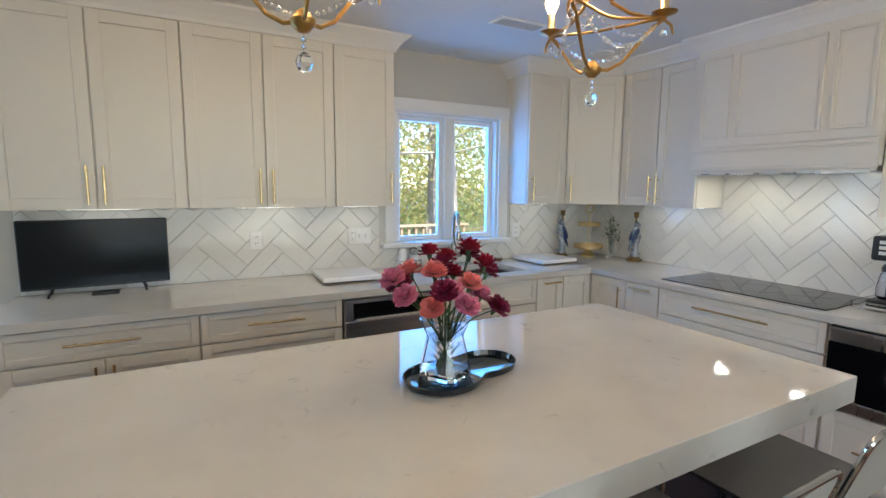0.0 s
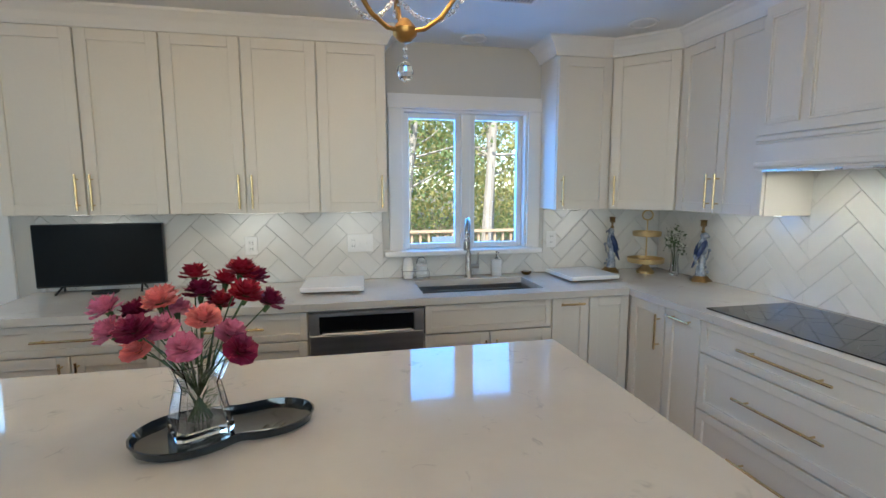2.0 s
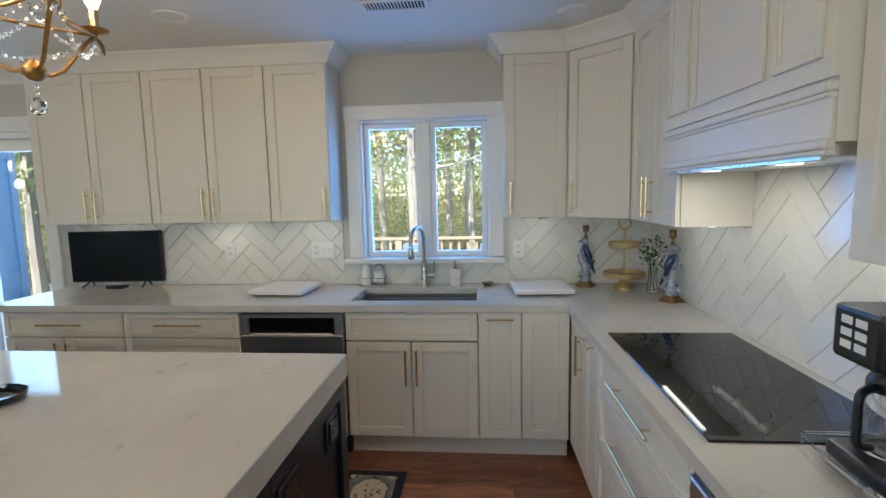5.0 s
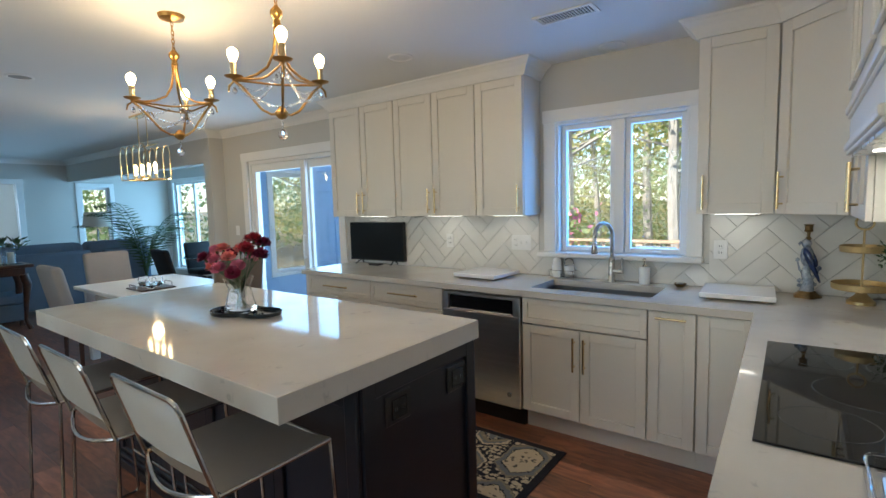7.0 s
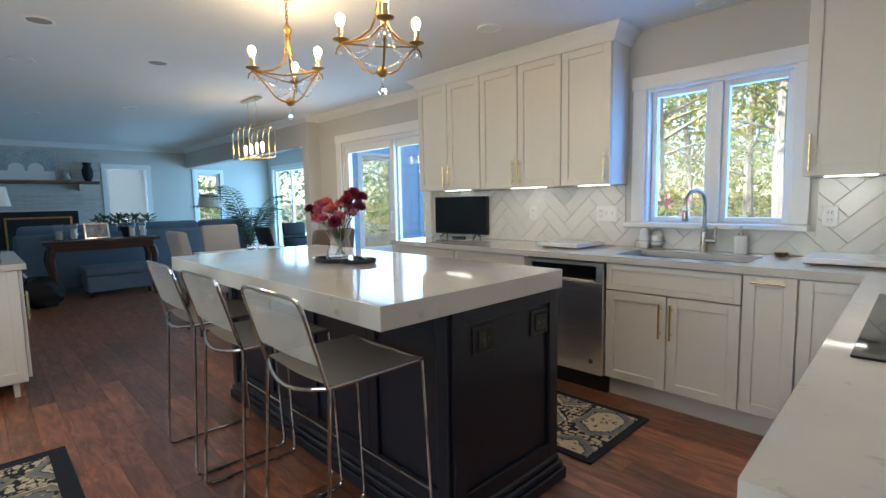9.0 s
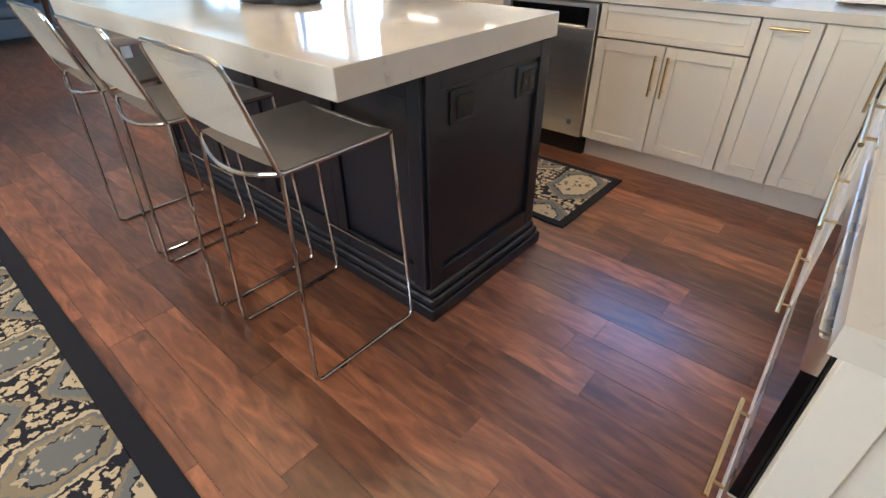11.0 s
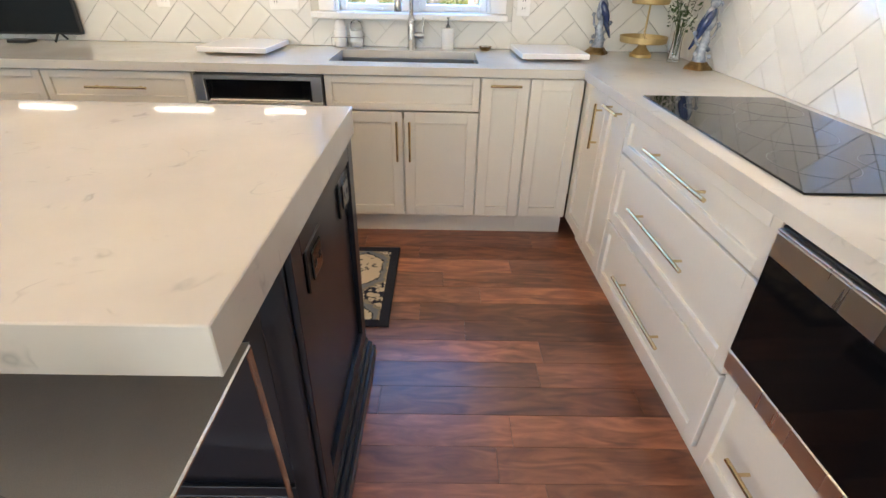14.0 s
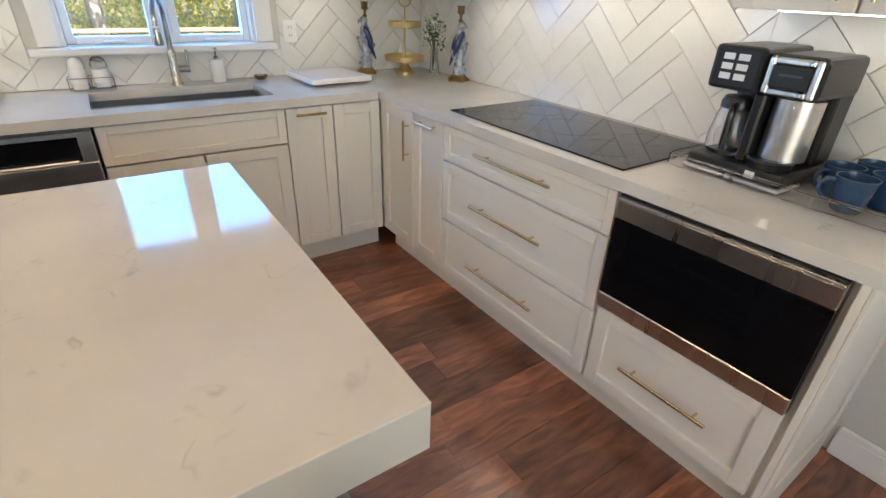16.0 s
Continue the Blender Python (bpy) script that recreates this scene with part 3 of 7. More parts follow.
def casing(name, x0, x1, z0, z1, face, w=0.09, t=0.022, sill=True, parent=None):
    """Flat casing boards round an opening in the north wall."""
    part("casing_side", box(x0 - w, x0, face - t, face, z0 - (0 if sill else z0), z1, 0.003), TRIM, parent)
    part("casing_side", box(x1, x1 + w, face - t, face, z0 - (0 if sill else z0), z1, 0.003), TRIM, parent)
    bm = box(x0 - w - 0.006, x1 + w + 0.006, face - t - 0.006, face, z1, z1 + w, 0.003)
    part("casing_head", bm, TRIM, parent)


# sink window: two casements in a white frame
window = thing("window_1", "white double casement window over the sink", "window", (-0.845, NW, WIN[2]), kind="structure")
casing("casing", *WIN, NW - 0.001, parent=window)
part("window_sill", box(-1.410, -0.312, NW - 0.07, NW + 0.06, 1.062, 1.097, 0.006), TRIM, window)
for x0, x1 in ((WIN[0], WIN[0] + 0.016), (WIN[1] - 0.016, WIN[1])):
    part("jamb", box(x0, x1, NW + 0.002, NW + 0.14, 1.10, 2.025), TRIM, window)
part("head_jamb", box(WIN[0] + 0.017, WIN[1] - 0.017, NW + 0.002, NW + 0.14, 2.008, 2.024), TRIM, window)
part("mullion", box(-0.872, -0.808, NW + 0.03, NW + 0.12, 1.098, 2.007, 0.004), TRIM, window)
for x0, x1 in ((-1.263, -0.873), (-0.807, -0.427)):
    fw, y0, y1 = 0.036, NW + 0.055, NW + 0.10
    bm = box(x0, x0 + fw, y0, y1, 1.099, 2.007, 0.004)
    box(x1 - fw, x1, y0, y1, 1.099, 2.007, 0.004, bm)
    box(x0 + fw, x1 - fw, y0, y1, 1.099, 1.135, 0.004, bm)
    box(x0 + fw, x1 - fw, y0, y1, 1.970, 2.007, 0.004, bm)
    sash = part("sash", bm, TRIM, window)
    pane = part("pane", box(x0 + fw - 0.004, x1 - fw + 0.004, NW + 0.075, NW + 0.080, 1.131, 1.974), PANE, sash)
    pane.visible_shadow = False
    xm = (x0 + x1) / 2
    part("latch", box(xm - 0.05, xm + 0.05, NW + 0.035, NW + 0.054, 1.103, 1.118, 0.004), WHITEPLASTIC, sash)

# sliding patio door
slider = thing("door_1", "white sliding glass patio door, closed", "patio door", (-4.4, NW, 0), kind="structure")
casing("casing", *SLI, NW - 0.001, w=0.10, sill=False, parent=slider)
bm = box(SLI[0], SLI[0] + 0.03, NW + 0.01, NW + 0.14, 0.02, 2.03, 0.003)
box(SLI[1] - 0.03, SLI[1], NW + 0.01, NW + 0.14, 0.02, 2.03, 0.003, bm)
box(SLI[0] + 0.03, SLI[1] - 0.03, NW + 0.01, NW + 0.14, 1.99, 2.03, 0.003, bm)
box(SLI[0] + 0.03, SLI[1] - 0.03, NW + 0.01, NW + 0.14, 0.0, 0.05, 0.003, bm)
part("door_frame", bm, TRIM, slider)
for x0, x1, y0 in ((-5.19, -4.19, NW + 0.03), (-4.25, -3.65, NW + 0.085)):
    y1, fw = y0 + 0.04, 0.075
    bm = box(x0, x0 + fw, y0, y1, 0.052, 1.988, 0.004)
    box(x1 - fw, x1, y0, y1, 0.052, 1.988, 0.004, bm)
    box(x0 + fw, x1 - fw, y0, y1, 0.052, 0.17, 0.004, bm)
    box(x0 + fw, x1 - fw, y0, y1, 1.90, 1.988, 0.004, bm)
    leaf_ = part("door_leaf", bm, TRIM, slider)
    pane = part("pane", box(x0 + fw - 0.004, x1 - fw + 0.004, y0 + 0.017, y0 + 0.023, 0.166, 1.904), PANE, leaf_)
    pane.visible_shadow = False
part("door_handle", tube(rounded([(-4.225, NW + 0.028, 0.92), (-4.225, NW - 0.005, 0.92), (-4.225, NW - 0.005, 1.16), (-4.225, NW + 0.028, 1.16)], 0.015), 0.007), WHITEPLASTIC, slider)


def plain_window(name, axis, a0, a1, z0, z1, face, thick, label, bars=1):
    """A white framed window set in a wall; axis is the wall's way."""
    def b(p, q, d0, d1, e0, e1, bm=None):
        return box(p, q, d0, d1, e0, e1, 0.003, bm) if axis == 'x' else box(d0, d1, p, q, e0, e1, 0.003, bm)
    w = thing(name, label, "window", ((a0 + a1) / 2, face, z0) if axis == 'x' else (face, (a0 + a1) / 2, z0), kind="structure")
    s = 1 if thick > 0 else -1
    lo_, hi_ = sorted((face - s * 0.02, face))
    bm = b(a0 - 0.08, a0, lo_, hi_, z0, z1)
    b(a1, a1 + 0.08, lo_, hi_, z0, z1, bm)
    b(a0 - 0.08, a1 + 0.08, lo_, hi_, z1, z1 + 0.08, bm)
    part("casing", bm, TRIM, w)
    part("window_sill", b(a0 - 0.1, a1 + 0.1, *sorted((face - s * 0.05, face)), z0 - 0.04, z0), TRIM, w)
    d0, d1 = sorted((face + s * 0.04, face + s * 0.09))
    bm = b(a0, a0 + 0.045, d0, d1, z0, z1)
    b(a1 - 0.045, a1, d0, d1, z0, z1, bm)
    b(a0 + 0.045, a1 - 0.045, d0, d1, z0, z0 + 0.045, bm)
    b(a0 + 0.045, a1 - 0.045, d0, d1, z1 - 0.045, z1, bm)
    for i in range(bars):
        c = a0 + (a1 - a0) * (i + 1) / (bars + 1)
        b(c - 0.03, c + 0.03, d0, d1, z0 + 0.045, z1 - 0.045, bm)
    part("window_frame", bm, TRIM, w)
    m = (d0 + d1) / 2
    p = part("pane", b(a0 + 0.03, a1 - 0.03, m - 0.003, m + 0.003, z0 + 0.03, z1 - 0.03), PANE, w)
    p.visible_shadow = False


plain_window("window_2", 'y', 0.66, 1.14, 0.85, 1.95, FAR, -0.15, "white framed sunroom window facing trees", 0)
plain_window("window_3", 'x', -10.62, -9.08, 0.25, 2.05, 2.25, 0.15, "tall white framed sunroom window pair", 1)
plain_window("window_4", 'x', -8.6, -6.2, 0.25, 2.05, 2.25, 0.15, "tall white framed sunroom window pair", 1)
plain_window("window_5", 'y', 1.32, 1.92, 0.55, 1.95, -5.75, -0.15, "white framed side window of the sunroom", 0)
plain_window("window_6", 'y', -0.95, -0.55, 0.5, 2.0, FAR - 2.2, -0.1, "white framed window of the side room", 0)
for nm, y0, y1 in (("trim_doorway_left", -1.01, -0.92), ("trim_doorway_right", -0.28, -0.19)):
    solid(nm, box(FAR, FAR + 0.022, y0, y1, 0, 2.0, 0.003), TRIM, "white painted doorway casing", "door casing", "structure")
solid("trim_doorway_head", box(FAR, FAR + 0.026, -1.02, -0.18, 2.0, 2.09, 0.003), TRIM, "white painted doorway casing", "door casing", "structure")

# ---- kitchen cabinets ----
MN = pose(0, 0.022, 0)                      # north base run: local x along the wall, y into it
ME = pose(0, 0, 0, 0, 0, 1.45) @ pose(0.022, 0, 0, 0, 0, -90)           # east base run: local x = -y of the world


def handle(x, z, length, parent, m, upright):
    """Bar pull on two posts, proud of the door front at y = 0."""
    h = length / 2
    if upright:
        bm = tube([(x, -0.032, z - h), (x, -0.032, z + h)], 0.0064, 10)
        for q in (-0.72, 0.72):
            tube([(x, -0.032, z + q * h), (x, 0.001, z + q * h)], 0.0046, 8, bm)
    else:
        bm = tube([(x - h, -0.032, z), (x + h, -0.032, z)], 0.0064, 10)
        for q in (-0.72, 0.72):
            tube([(x + q * h, -0.032, z), (x + q * h, 0.001, z)], 0.0046, 8, bm)
    part("handle", bm, BRASS, parent, "brushed brass bar handle", m, True)


def shaker(name, x0, x1, z0, z1, parent, m, rail=0.055, pull=None, g=0.0042):
    """Shaker front: four rails round a recessed panel."""
    x0, x1, z0, z1 = x0 + g, x1 - g, z0 + g, z1 - g
    e = 0.0020
    bm = box(x0, x0 + rail, 0, 0.02, z0, z1, e)
    box(x1 - rail, x1, 0, 0.02, z0, z1, e, bm)
    box(x0 + rail, x1 - rail, 0, 0.02, z1 - rail, z1, e, bm)
    box(x0 + rail, x1 - rail, 0, 0.02, z0, z0 + rail, e, bm)
    box(x0 + rail - 0.004, x1 - rail + 0.004, 0.0125, 0.0185, z0 + rail - 0.004, z1 - rail + 0.004, 0, bm)
    d = part(name, bm, PAINT, parent, "", m)
    if pull:
        handle(pull[0], pull[1], pull[2], d, m, pull[3])
    return d


D = lambda x0, x1, z0, z1, rail, pull=None: ("drawer_front", x0, x1, z0, z1, rail, pull)
DR = lambda x0, x1, z0, z1, pull=None: ("door", x0, x1, z0, z1, 0.055, pull)


def unit(name, label, x0, x1, m, items, top=0.872):
    p = m @ Vector(((x0 + x1) / 2, 0.3, 0))
    t = thing(name, label, "cabinet", (p.x, p.y, 0), "base cabinets")
    part("body", box(x0 + 0.0005, x1 - 0.0005, 0.0215, 0.575, 0.125, top), PAINT, t, "", m)
    part("toe_kick", box(x0 + 0.0005, x1 - 0.0005, 0.075, 0.10, 0.0, 0.1245), PAINT, t, "", m)
    for n, a, b, z0, z1, r, pull in items:
        shaker(n, a, b, z0, z1, t, m, r, pull)
    return t


Z0, ZD, Z1 = 0.128, 0.712, 0.870
cx = -2.985
unit("base_cabinet", "white shaker base cabinet with drawer over two doors", -3.374, -2.594, MN,
     [D(-3.374, -2.594, ZD, Z1, 0.035, (cx, 0.795, 0.29, False)),
      DR(-3.374, cx, Z0, ZD, (cx - 0.035, 0.60, 0.17, True)), DR(cx, -2.594, Z0, ZD, (cx + 0.035, 0.60, 0.17, True))])
cx = -2.234
unit("drawer_cabinet", "white shaker three-drawer base cabinet", -2.594, -1.873, MN,
     [D(-2.594, -1.873, ZD, Z1, 0.035, (cx, 0.795, 0.29, False)), D(-2.594, -1.873, 0.42, ZD, 0.045, (cx, 0.615, 0.29, False)),
      D(-2.594, -1.873, Z0, 0.42, 0.045, (cx, 0.34, 0.29, False))])
cx = -0.866
unit("sink_cabinet", "white shaker sink base with two doors", -1.246, -0.487, MN,
     [D(-1.246, -0.487, ZD - 0.012, Z1, 0.035), DR(-1.246, cx, Z0, ZD - 0.012, (cx - 0.032, 0.553, 0.205, True)), DR(cx, -0.487, Z0, ZD - 0.012, (cx + 0.032, 0.553, 0.205, True))], 0.66)
unit("pull_out_cabinet", "narrow white shaker pull-out cabinet", -0.487, -0.247, MN, [DR(-0.487, -0.247, Z0, Z1, (-0.367, 0.835, 0.15, False))])
t = unit("corner_cabinet", "white shaker blind corner cabinet door", -0.247, 0.018, MN, [DR(-0.247, 0.018, Z0, Z1)])
part("corner_filler", box(0.0265, 0.07, 0.0265, 0.0425, 0.126, 0.871), PAINT, t)
unit("corner_cabinet", "white shaker corner cabinet with upright brass handle", -0.018, 0.295, ME, [DR(-0.018, 0.295, Z0, Z1, (0.255, 0.72, 0.20, True))])
unit("pull_out_cabinet", "narrow white shaker pull-out beside the cooktop drawers", 0.295, 0.552, ME, [DR(0.295, 0.552, Z0, Z1, (0.425, 0.835, 0.16, False))])
cx = 1.015
unit("drawer_cabinet", "wide white shaker drawer base under the cooktop", 0.552, 1.478, ME,
     [D(0.552, 1.478, 0.706, Z1, 0.035, (cx, 0.800, 0.42, False)), D(0.552, 1.478, 0.415, 0.706, 0.045, (cx - 0.01, 0.57, 0.42, False)),
      D(0.552, 1.478, Z0, 0.415, 0.045, (cx - 0.01, 0.275, 0.42, False))])
t = unit("microwave_cabinet", "white base cabinet holding a drawer microwave", 1.478, 2.098, ME, [D(1.488, 2.085, Z0, 0.460, 0.05, (1.785, 0.295, 0.30, False))])
part("end_panel", box(2.0985, 2.118, 0.0, 0.585, 0.0, 0.872, 0.002), PAINT, t, "", ME)
bm = None
for a in ((0.0, 0.06, 0.11, 0.872), (0.525, 0.585, 0.11, 0.872), (0.06, 0.525, 0.80, 0.872), (0.06, 0.525, 0.0, 0.16)):
    bm = box(2.1185, 2.128, a[0], a[1], max(a[2], 0.001), a[3], 0.001, bm)
part("panel_frame", bm, PAINT, t, "", ME)

# drawer microwave
t = thing("drawer_microwave", "stainless steel drawer microwave with black glass front", "microwave", (0.05, -1.78, 0.45))
part("body", box(1.492, 2.084, 0.0, 0.0214, 0.464, 0.868, 0.001), BLACK, t, "", ME)
bm = box(1.493, 2.083, -0.022, -0.0005, 0.468, 0.524, 0.003)
box(1.493, 2.083, -0.022, -0.0005, 0.792, 0.852, 0.003, bm)
part("door_frame", bm, STEELH, t, "brushed stainless bands above and below the glass", ME)
part("glass", box(1.4935, 2.0825, -0.0205, -0.0005, 0.5245, 0.7915, 0.001), OVENGLASS, t, "black glass window", ME)
part("control_panel", box(1.493, 2.083, -0.025, -0.0005, 0.854, 0.860, 0.002), STEELH, t, "thin steel top lip", ME)
part("vent_strip", box(1.493, 2.083, -0.014, -0.0005, 0.8605, 0.8675, 0.001), BLACK, t, "dark vent gap", ME)

# dishwasher
t = thing("dishwasher", "stainless steel dishwasher with pocket handle", "dishwasher", (-1.56, 0.3, 0))
part("body", box(-1.868, -1.252, 0.03, 0.60, 0.11, 0.868), BLACK, t, "", MN)
bm = box(-1.866, -1.254, -0.012, 0.028, 0.125, 0.735, 0.004)
box(-1.866, -1.815, -0.012, 0.028, 0.735, 0.858, 0.002, bm)
box(-1.305, -1.254, -0.012, 0.028, 0.735, 0.858, 0.002, bm)
box(-1.815, -1.305, -0.012, 0.028, 0.838, 0.858, 0.002, bm)
part("door", bm, STEEL, t, "brushed stainless steel door", MN)
part("pocket_handle", box(-1.814, -1.306, 0.008, 0.027, 0.736, 0.837, 0.002), BLACKGLASS, t, "black recessed pocket handle", MN)
part("pocket_lip", tube([(-1.80, -0.008, 0.742), (-1.32, -0.008, 0.742)], 0.006, 8), STEEL, t, "", MN)
part("badge", lathe([(0.016, 0), (0.016, 0.003), (0.012, 0.004)], (0, 0, 0), 16), CHROME, t, "small round badge", MN @ pose(-1.335, -0.0122, 0.21, 90))
part("toe_kick", box(-1.868, -1.252, 0.05, 0.08, 0.0, 0.109), BLACK, t, "", MN)

# ---- worktops ----
SX0, SX1, SY0, SY1 = -1.235, -0.495, 0.125, 0.505
CT0, CT1 = 0.874, 0.914
bm = box(-3.43, SX0, 0.0, NW - 0.001, CT0, CT1)
box(SX1, EW - 0.001, 0.0, NW - 0.001, CT0, CT1, bm=bm)
box(SX0, SX1, 0.0, SY0, CT0, CT1, bm=bm)
box(SX0, SX1, SY1, NW - 0.001, CT0, CT1, bm=bm)
prism([(0.0, 0.0), (0.060, -2.142), (EW - 0.001, -2.142), (EW - 0.001, 0.0)], CT0, CT1, bm)
bmesh.ops.remove_doubles(bm, verts=bm.verts[:], dist=1e-5)
solid("worktop", bm, QUARTZ, "white veined quartz worktop round the corner", "worktop")

t = thing("kitchen_sink", "stainless steel undermount single-bowl sink", "sink", (-0.865, 0.315, 0.70))
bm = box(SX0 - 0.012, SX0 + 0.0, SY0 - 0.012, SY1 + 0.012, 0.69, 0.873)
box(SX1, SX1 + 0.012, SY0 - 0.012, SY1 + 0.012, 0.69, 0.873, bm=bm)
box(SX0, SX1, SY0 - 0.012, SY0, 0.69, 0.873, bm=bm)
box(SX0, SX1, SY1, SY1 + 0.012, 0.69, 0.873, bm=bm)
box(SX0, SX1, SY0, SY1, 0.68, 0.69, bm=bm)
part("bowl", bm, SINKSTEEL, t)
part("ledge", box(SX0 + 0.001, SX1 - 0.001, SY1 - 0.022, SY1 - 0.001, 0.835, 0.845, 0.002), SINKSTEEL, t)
part("drain", lathe([(0.045, 0.6905), (0.045, 0.694), (0.03, 0.692), (0.0, 0.6915)], (-0.865, 0.36, 0), 24), CHROME, t, "", None, True)

# faucet: tall gooseneck with side lever
t = thing("faucet", "brushed nickel gooseneck kitchen faucet behind the sink", "faucet", (-0.85, 0.565, CT1))
fx, fy = -0.85, 0.565
part("base", lathe([(0.028, 0.0), (0.028, 0.006), (0.023, 0.012), (0.021, 0.10), (0.019, 0.16), (0.014, 0.17)], (fx, fy, CT1 + 0.0005), 20), NICKEL, t, "", None, True)
arc = [(fx, fy, CT1 + 0.16)] + [(fx - 0.35 * 0.085 * (1 - math.cos(a)), fy - 0.085 * (1 - math.cos(a)), CT1 + 0.315 + 0.085 * math.sin(a)) for a in [math.pi * i / 14 for i in range(15)]]
arc.append((arc[-1][0], arc[-1][1], CT1 + 0.285))
part("spout", tube(arc, 0.0125, 12), NICKEL, t, "", None, True)
ex, ey = arc[-1][0], arc[-1][1]
part("spray_head", lathe([(0.019, 0.0), (0.021, 0.01), (0.0165, 0.06), (0.0135, 0.075)], (ex, ey, CT1 + 0.205), 16), NICKEL, t, "", None, True)
bm = tube([(fx + 0.015, fy, CT1 + 0.075), (fx + 0.07, fy, CT1 + 0.075)], 0.017, 12)
tube([(fx + 0.062, fy, CT1 + 0.08), (fx + 0.068, fy, CT1 + 0.165)], [0.008, 0.006], 10, bm)
part("lever", bm, NICKEL, t, "", None, True)

# ---- wall cabinets ----
MU = pose(0, UF, 0)


def wall_unit(label, x0, x1, doors, m, depth=0.275, z0=UZ0, z1=UZ1, group="wall cabinets", place=None):
    p = m @ Vector(((x0 + x1) / 2, depth / 2, z0))
    t = thing("wall_cabinet", label, "cabinet", (p.x, p.y, z0), group)
    part("body", box(x0 + 0.0005, x1 - 0.0005, 0.0212, depth, z0 + 0.004, z1 + 0.02), PAINT, t, "", m)
    for a, b, hx in doors:
        shaker("door", a, b, z0, z1 - 0.009, t, m, 0.057, (hx, z0 + 0.125, 0.19, True))
    return t


wall_unit("white shaker wall cabinet with two doors", -3.404, -2.606, [(-3.404, -3.005, -3.04), (-3.005, -2.606, -2.97)], MU)
wall_unit("white shaker wall cabinet with two doors", -2.606, -1.800, [(-2.606, -2.203, -2.238), (-2.203, -1.800, -2.168)], MU)
wall_unit("narrow white shaker wall cabinet beside the window", -1.800, -1.406, [(-1.800, -1.406, -1.44)], MU)
wall_unit("narrow white shaker wall cabinet on the corner side of the window", -0.322, 0.052, [(-0.322, 0.052, -0.285)], MU)
MUE = pose(0.340, 0, 0, 0, 0, -90)
wall_unit("white shaker wall cabinet with two doors beside the hood", -0.082, 0.545, [(-0.082, 0.232, 0.200), (0.232, 0.545, 0.264)], MUE, 0.305)
wall_unit("white shaker wall cabinet above the coffee maker", 1.505, 2.105, [(1.505, 1.805, 1.77), (1.805, 2.105, 1.84)], MUE, 0.305)
# diagonal corner unit
t = thing("wall_cabinet", "white shaker diagonal corner wall cabinet", "cabinet", (0.35, 0.35, UZ0), "wall cabinets")
a, b = Vector((0.052, UF)), Vector((0.340, 0.082))
mid, dvec = (a + b) / 2, (b - a)
MD = pose(a.x, a.y, 0, 0, 0, math.degrees(math.atan2(dvec.y, dvec.x)))
wd = dvec.length
part("body", prism([(0.0525, NW - 0.003), (0.0525, UF + 0.022), (0.066, UF + 0.02), (0.354, 0.096), (0.362, 0.0825), (EW - 0.003, 0.0825), (EW - 0.003, NW - 0.003)], UZ0 + 0.004, UZ1 + 0.02), PAINT, t)
shaker("door", 0.004, wd - 0.004, UZ0, UZ1 - 0.009, t, MD, 0.057, (0.045, UZ0 + 0.125, 0.19, True))

# ---- range hood ----
HF, HY0, HY1, HZ0 = 0.290, -1.502, -0.547, 1.605
t = thing("range_hood", "white panelled wooden range hood over the cooktop", "range hood", (0.47, -1.02, HZ0))
part("body", box(HF + 0.012, EW - 0.002, HY0, HY1, HZ0 + 0.02, UZ1 + 0.02), PAINT, t)
part("apron", box(HF, HF + 0.0115, HY0, HY1, HZ0, HZ0 + 0.125, 0.002), PAINT, t)
MH = pose(HF, 0, 0, 0, 0, -90)
for z, r in ((HZ0 + 0.125, 0.013), (HZ0 + 0.004, 0.010)):
    bm = box(-HY1 - 0.004, -HY0 + 0.004, -0.015, 0.012, z, z + 0.024, 0.006, segments=2)
    box(-HY1 - 0.004, -HY0 + 0.002, -0.008, 0.012, z - 0.012, z, 0.003, bm)
    part("moulding", bm, PAINT, t, "", MH)
fz0, fz1 = HZ0 + 0.156, UZ1
part("front_board", box(-HY1, -HY0, 0.0, 0.0118, fz0, fz1), PAINT, t, "", MH)
for x0, x1 in ((-HY1 + 0.035, -HY1 + 0.215), (-HY1 + 0.255, -HY0 - 0.255), (-HY0 - 0.215, -HY0 - 0.035)):
    z0, z1 = fz0 + 0.045, fz1 - 0.05
    bm = None
    for k, (w, d) in enumerate(((0.012, 0.012), (0.024, 0.006))):
        o = 0.0 if k == 0 else 0.012
        u0, u1, v0, v1 = x0 + o, x1 - o, z0 + o, z1 - o
        w2 = 0.012
        for q in ((u0, u0 + w2, v0, v1), (u1 - w2, u1, v0, v1), (u0 + w2, u1 - w2, v0, v0 + w2), (u0 + w2, u1 - w2, v1 - w2, v1)):
            bm = box(q[0], q[1], -d, -0.0003, q[2], q[3], 0.002, bm)
    part("panel_moulding", bm, PAINT, t, "", MH)
part("vent_insert", box(HF + 0.02, EW - 0.05, HY0 + 0.02, HY1 - 0.02, HZ0 - 0.012, HZ0 + 0.019, 0.003), STEELH, t, "stainless hood insert")
part("control_strip", box(HF + 0.004, HF + 0.019, HY0 + 0.03, HY1 - 0.03, HZ0 - 0.018, HZ0 - 0.001, 0.002), STEELH, t, "stainless control strip")
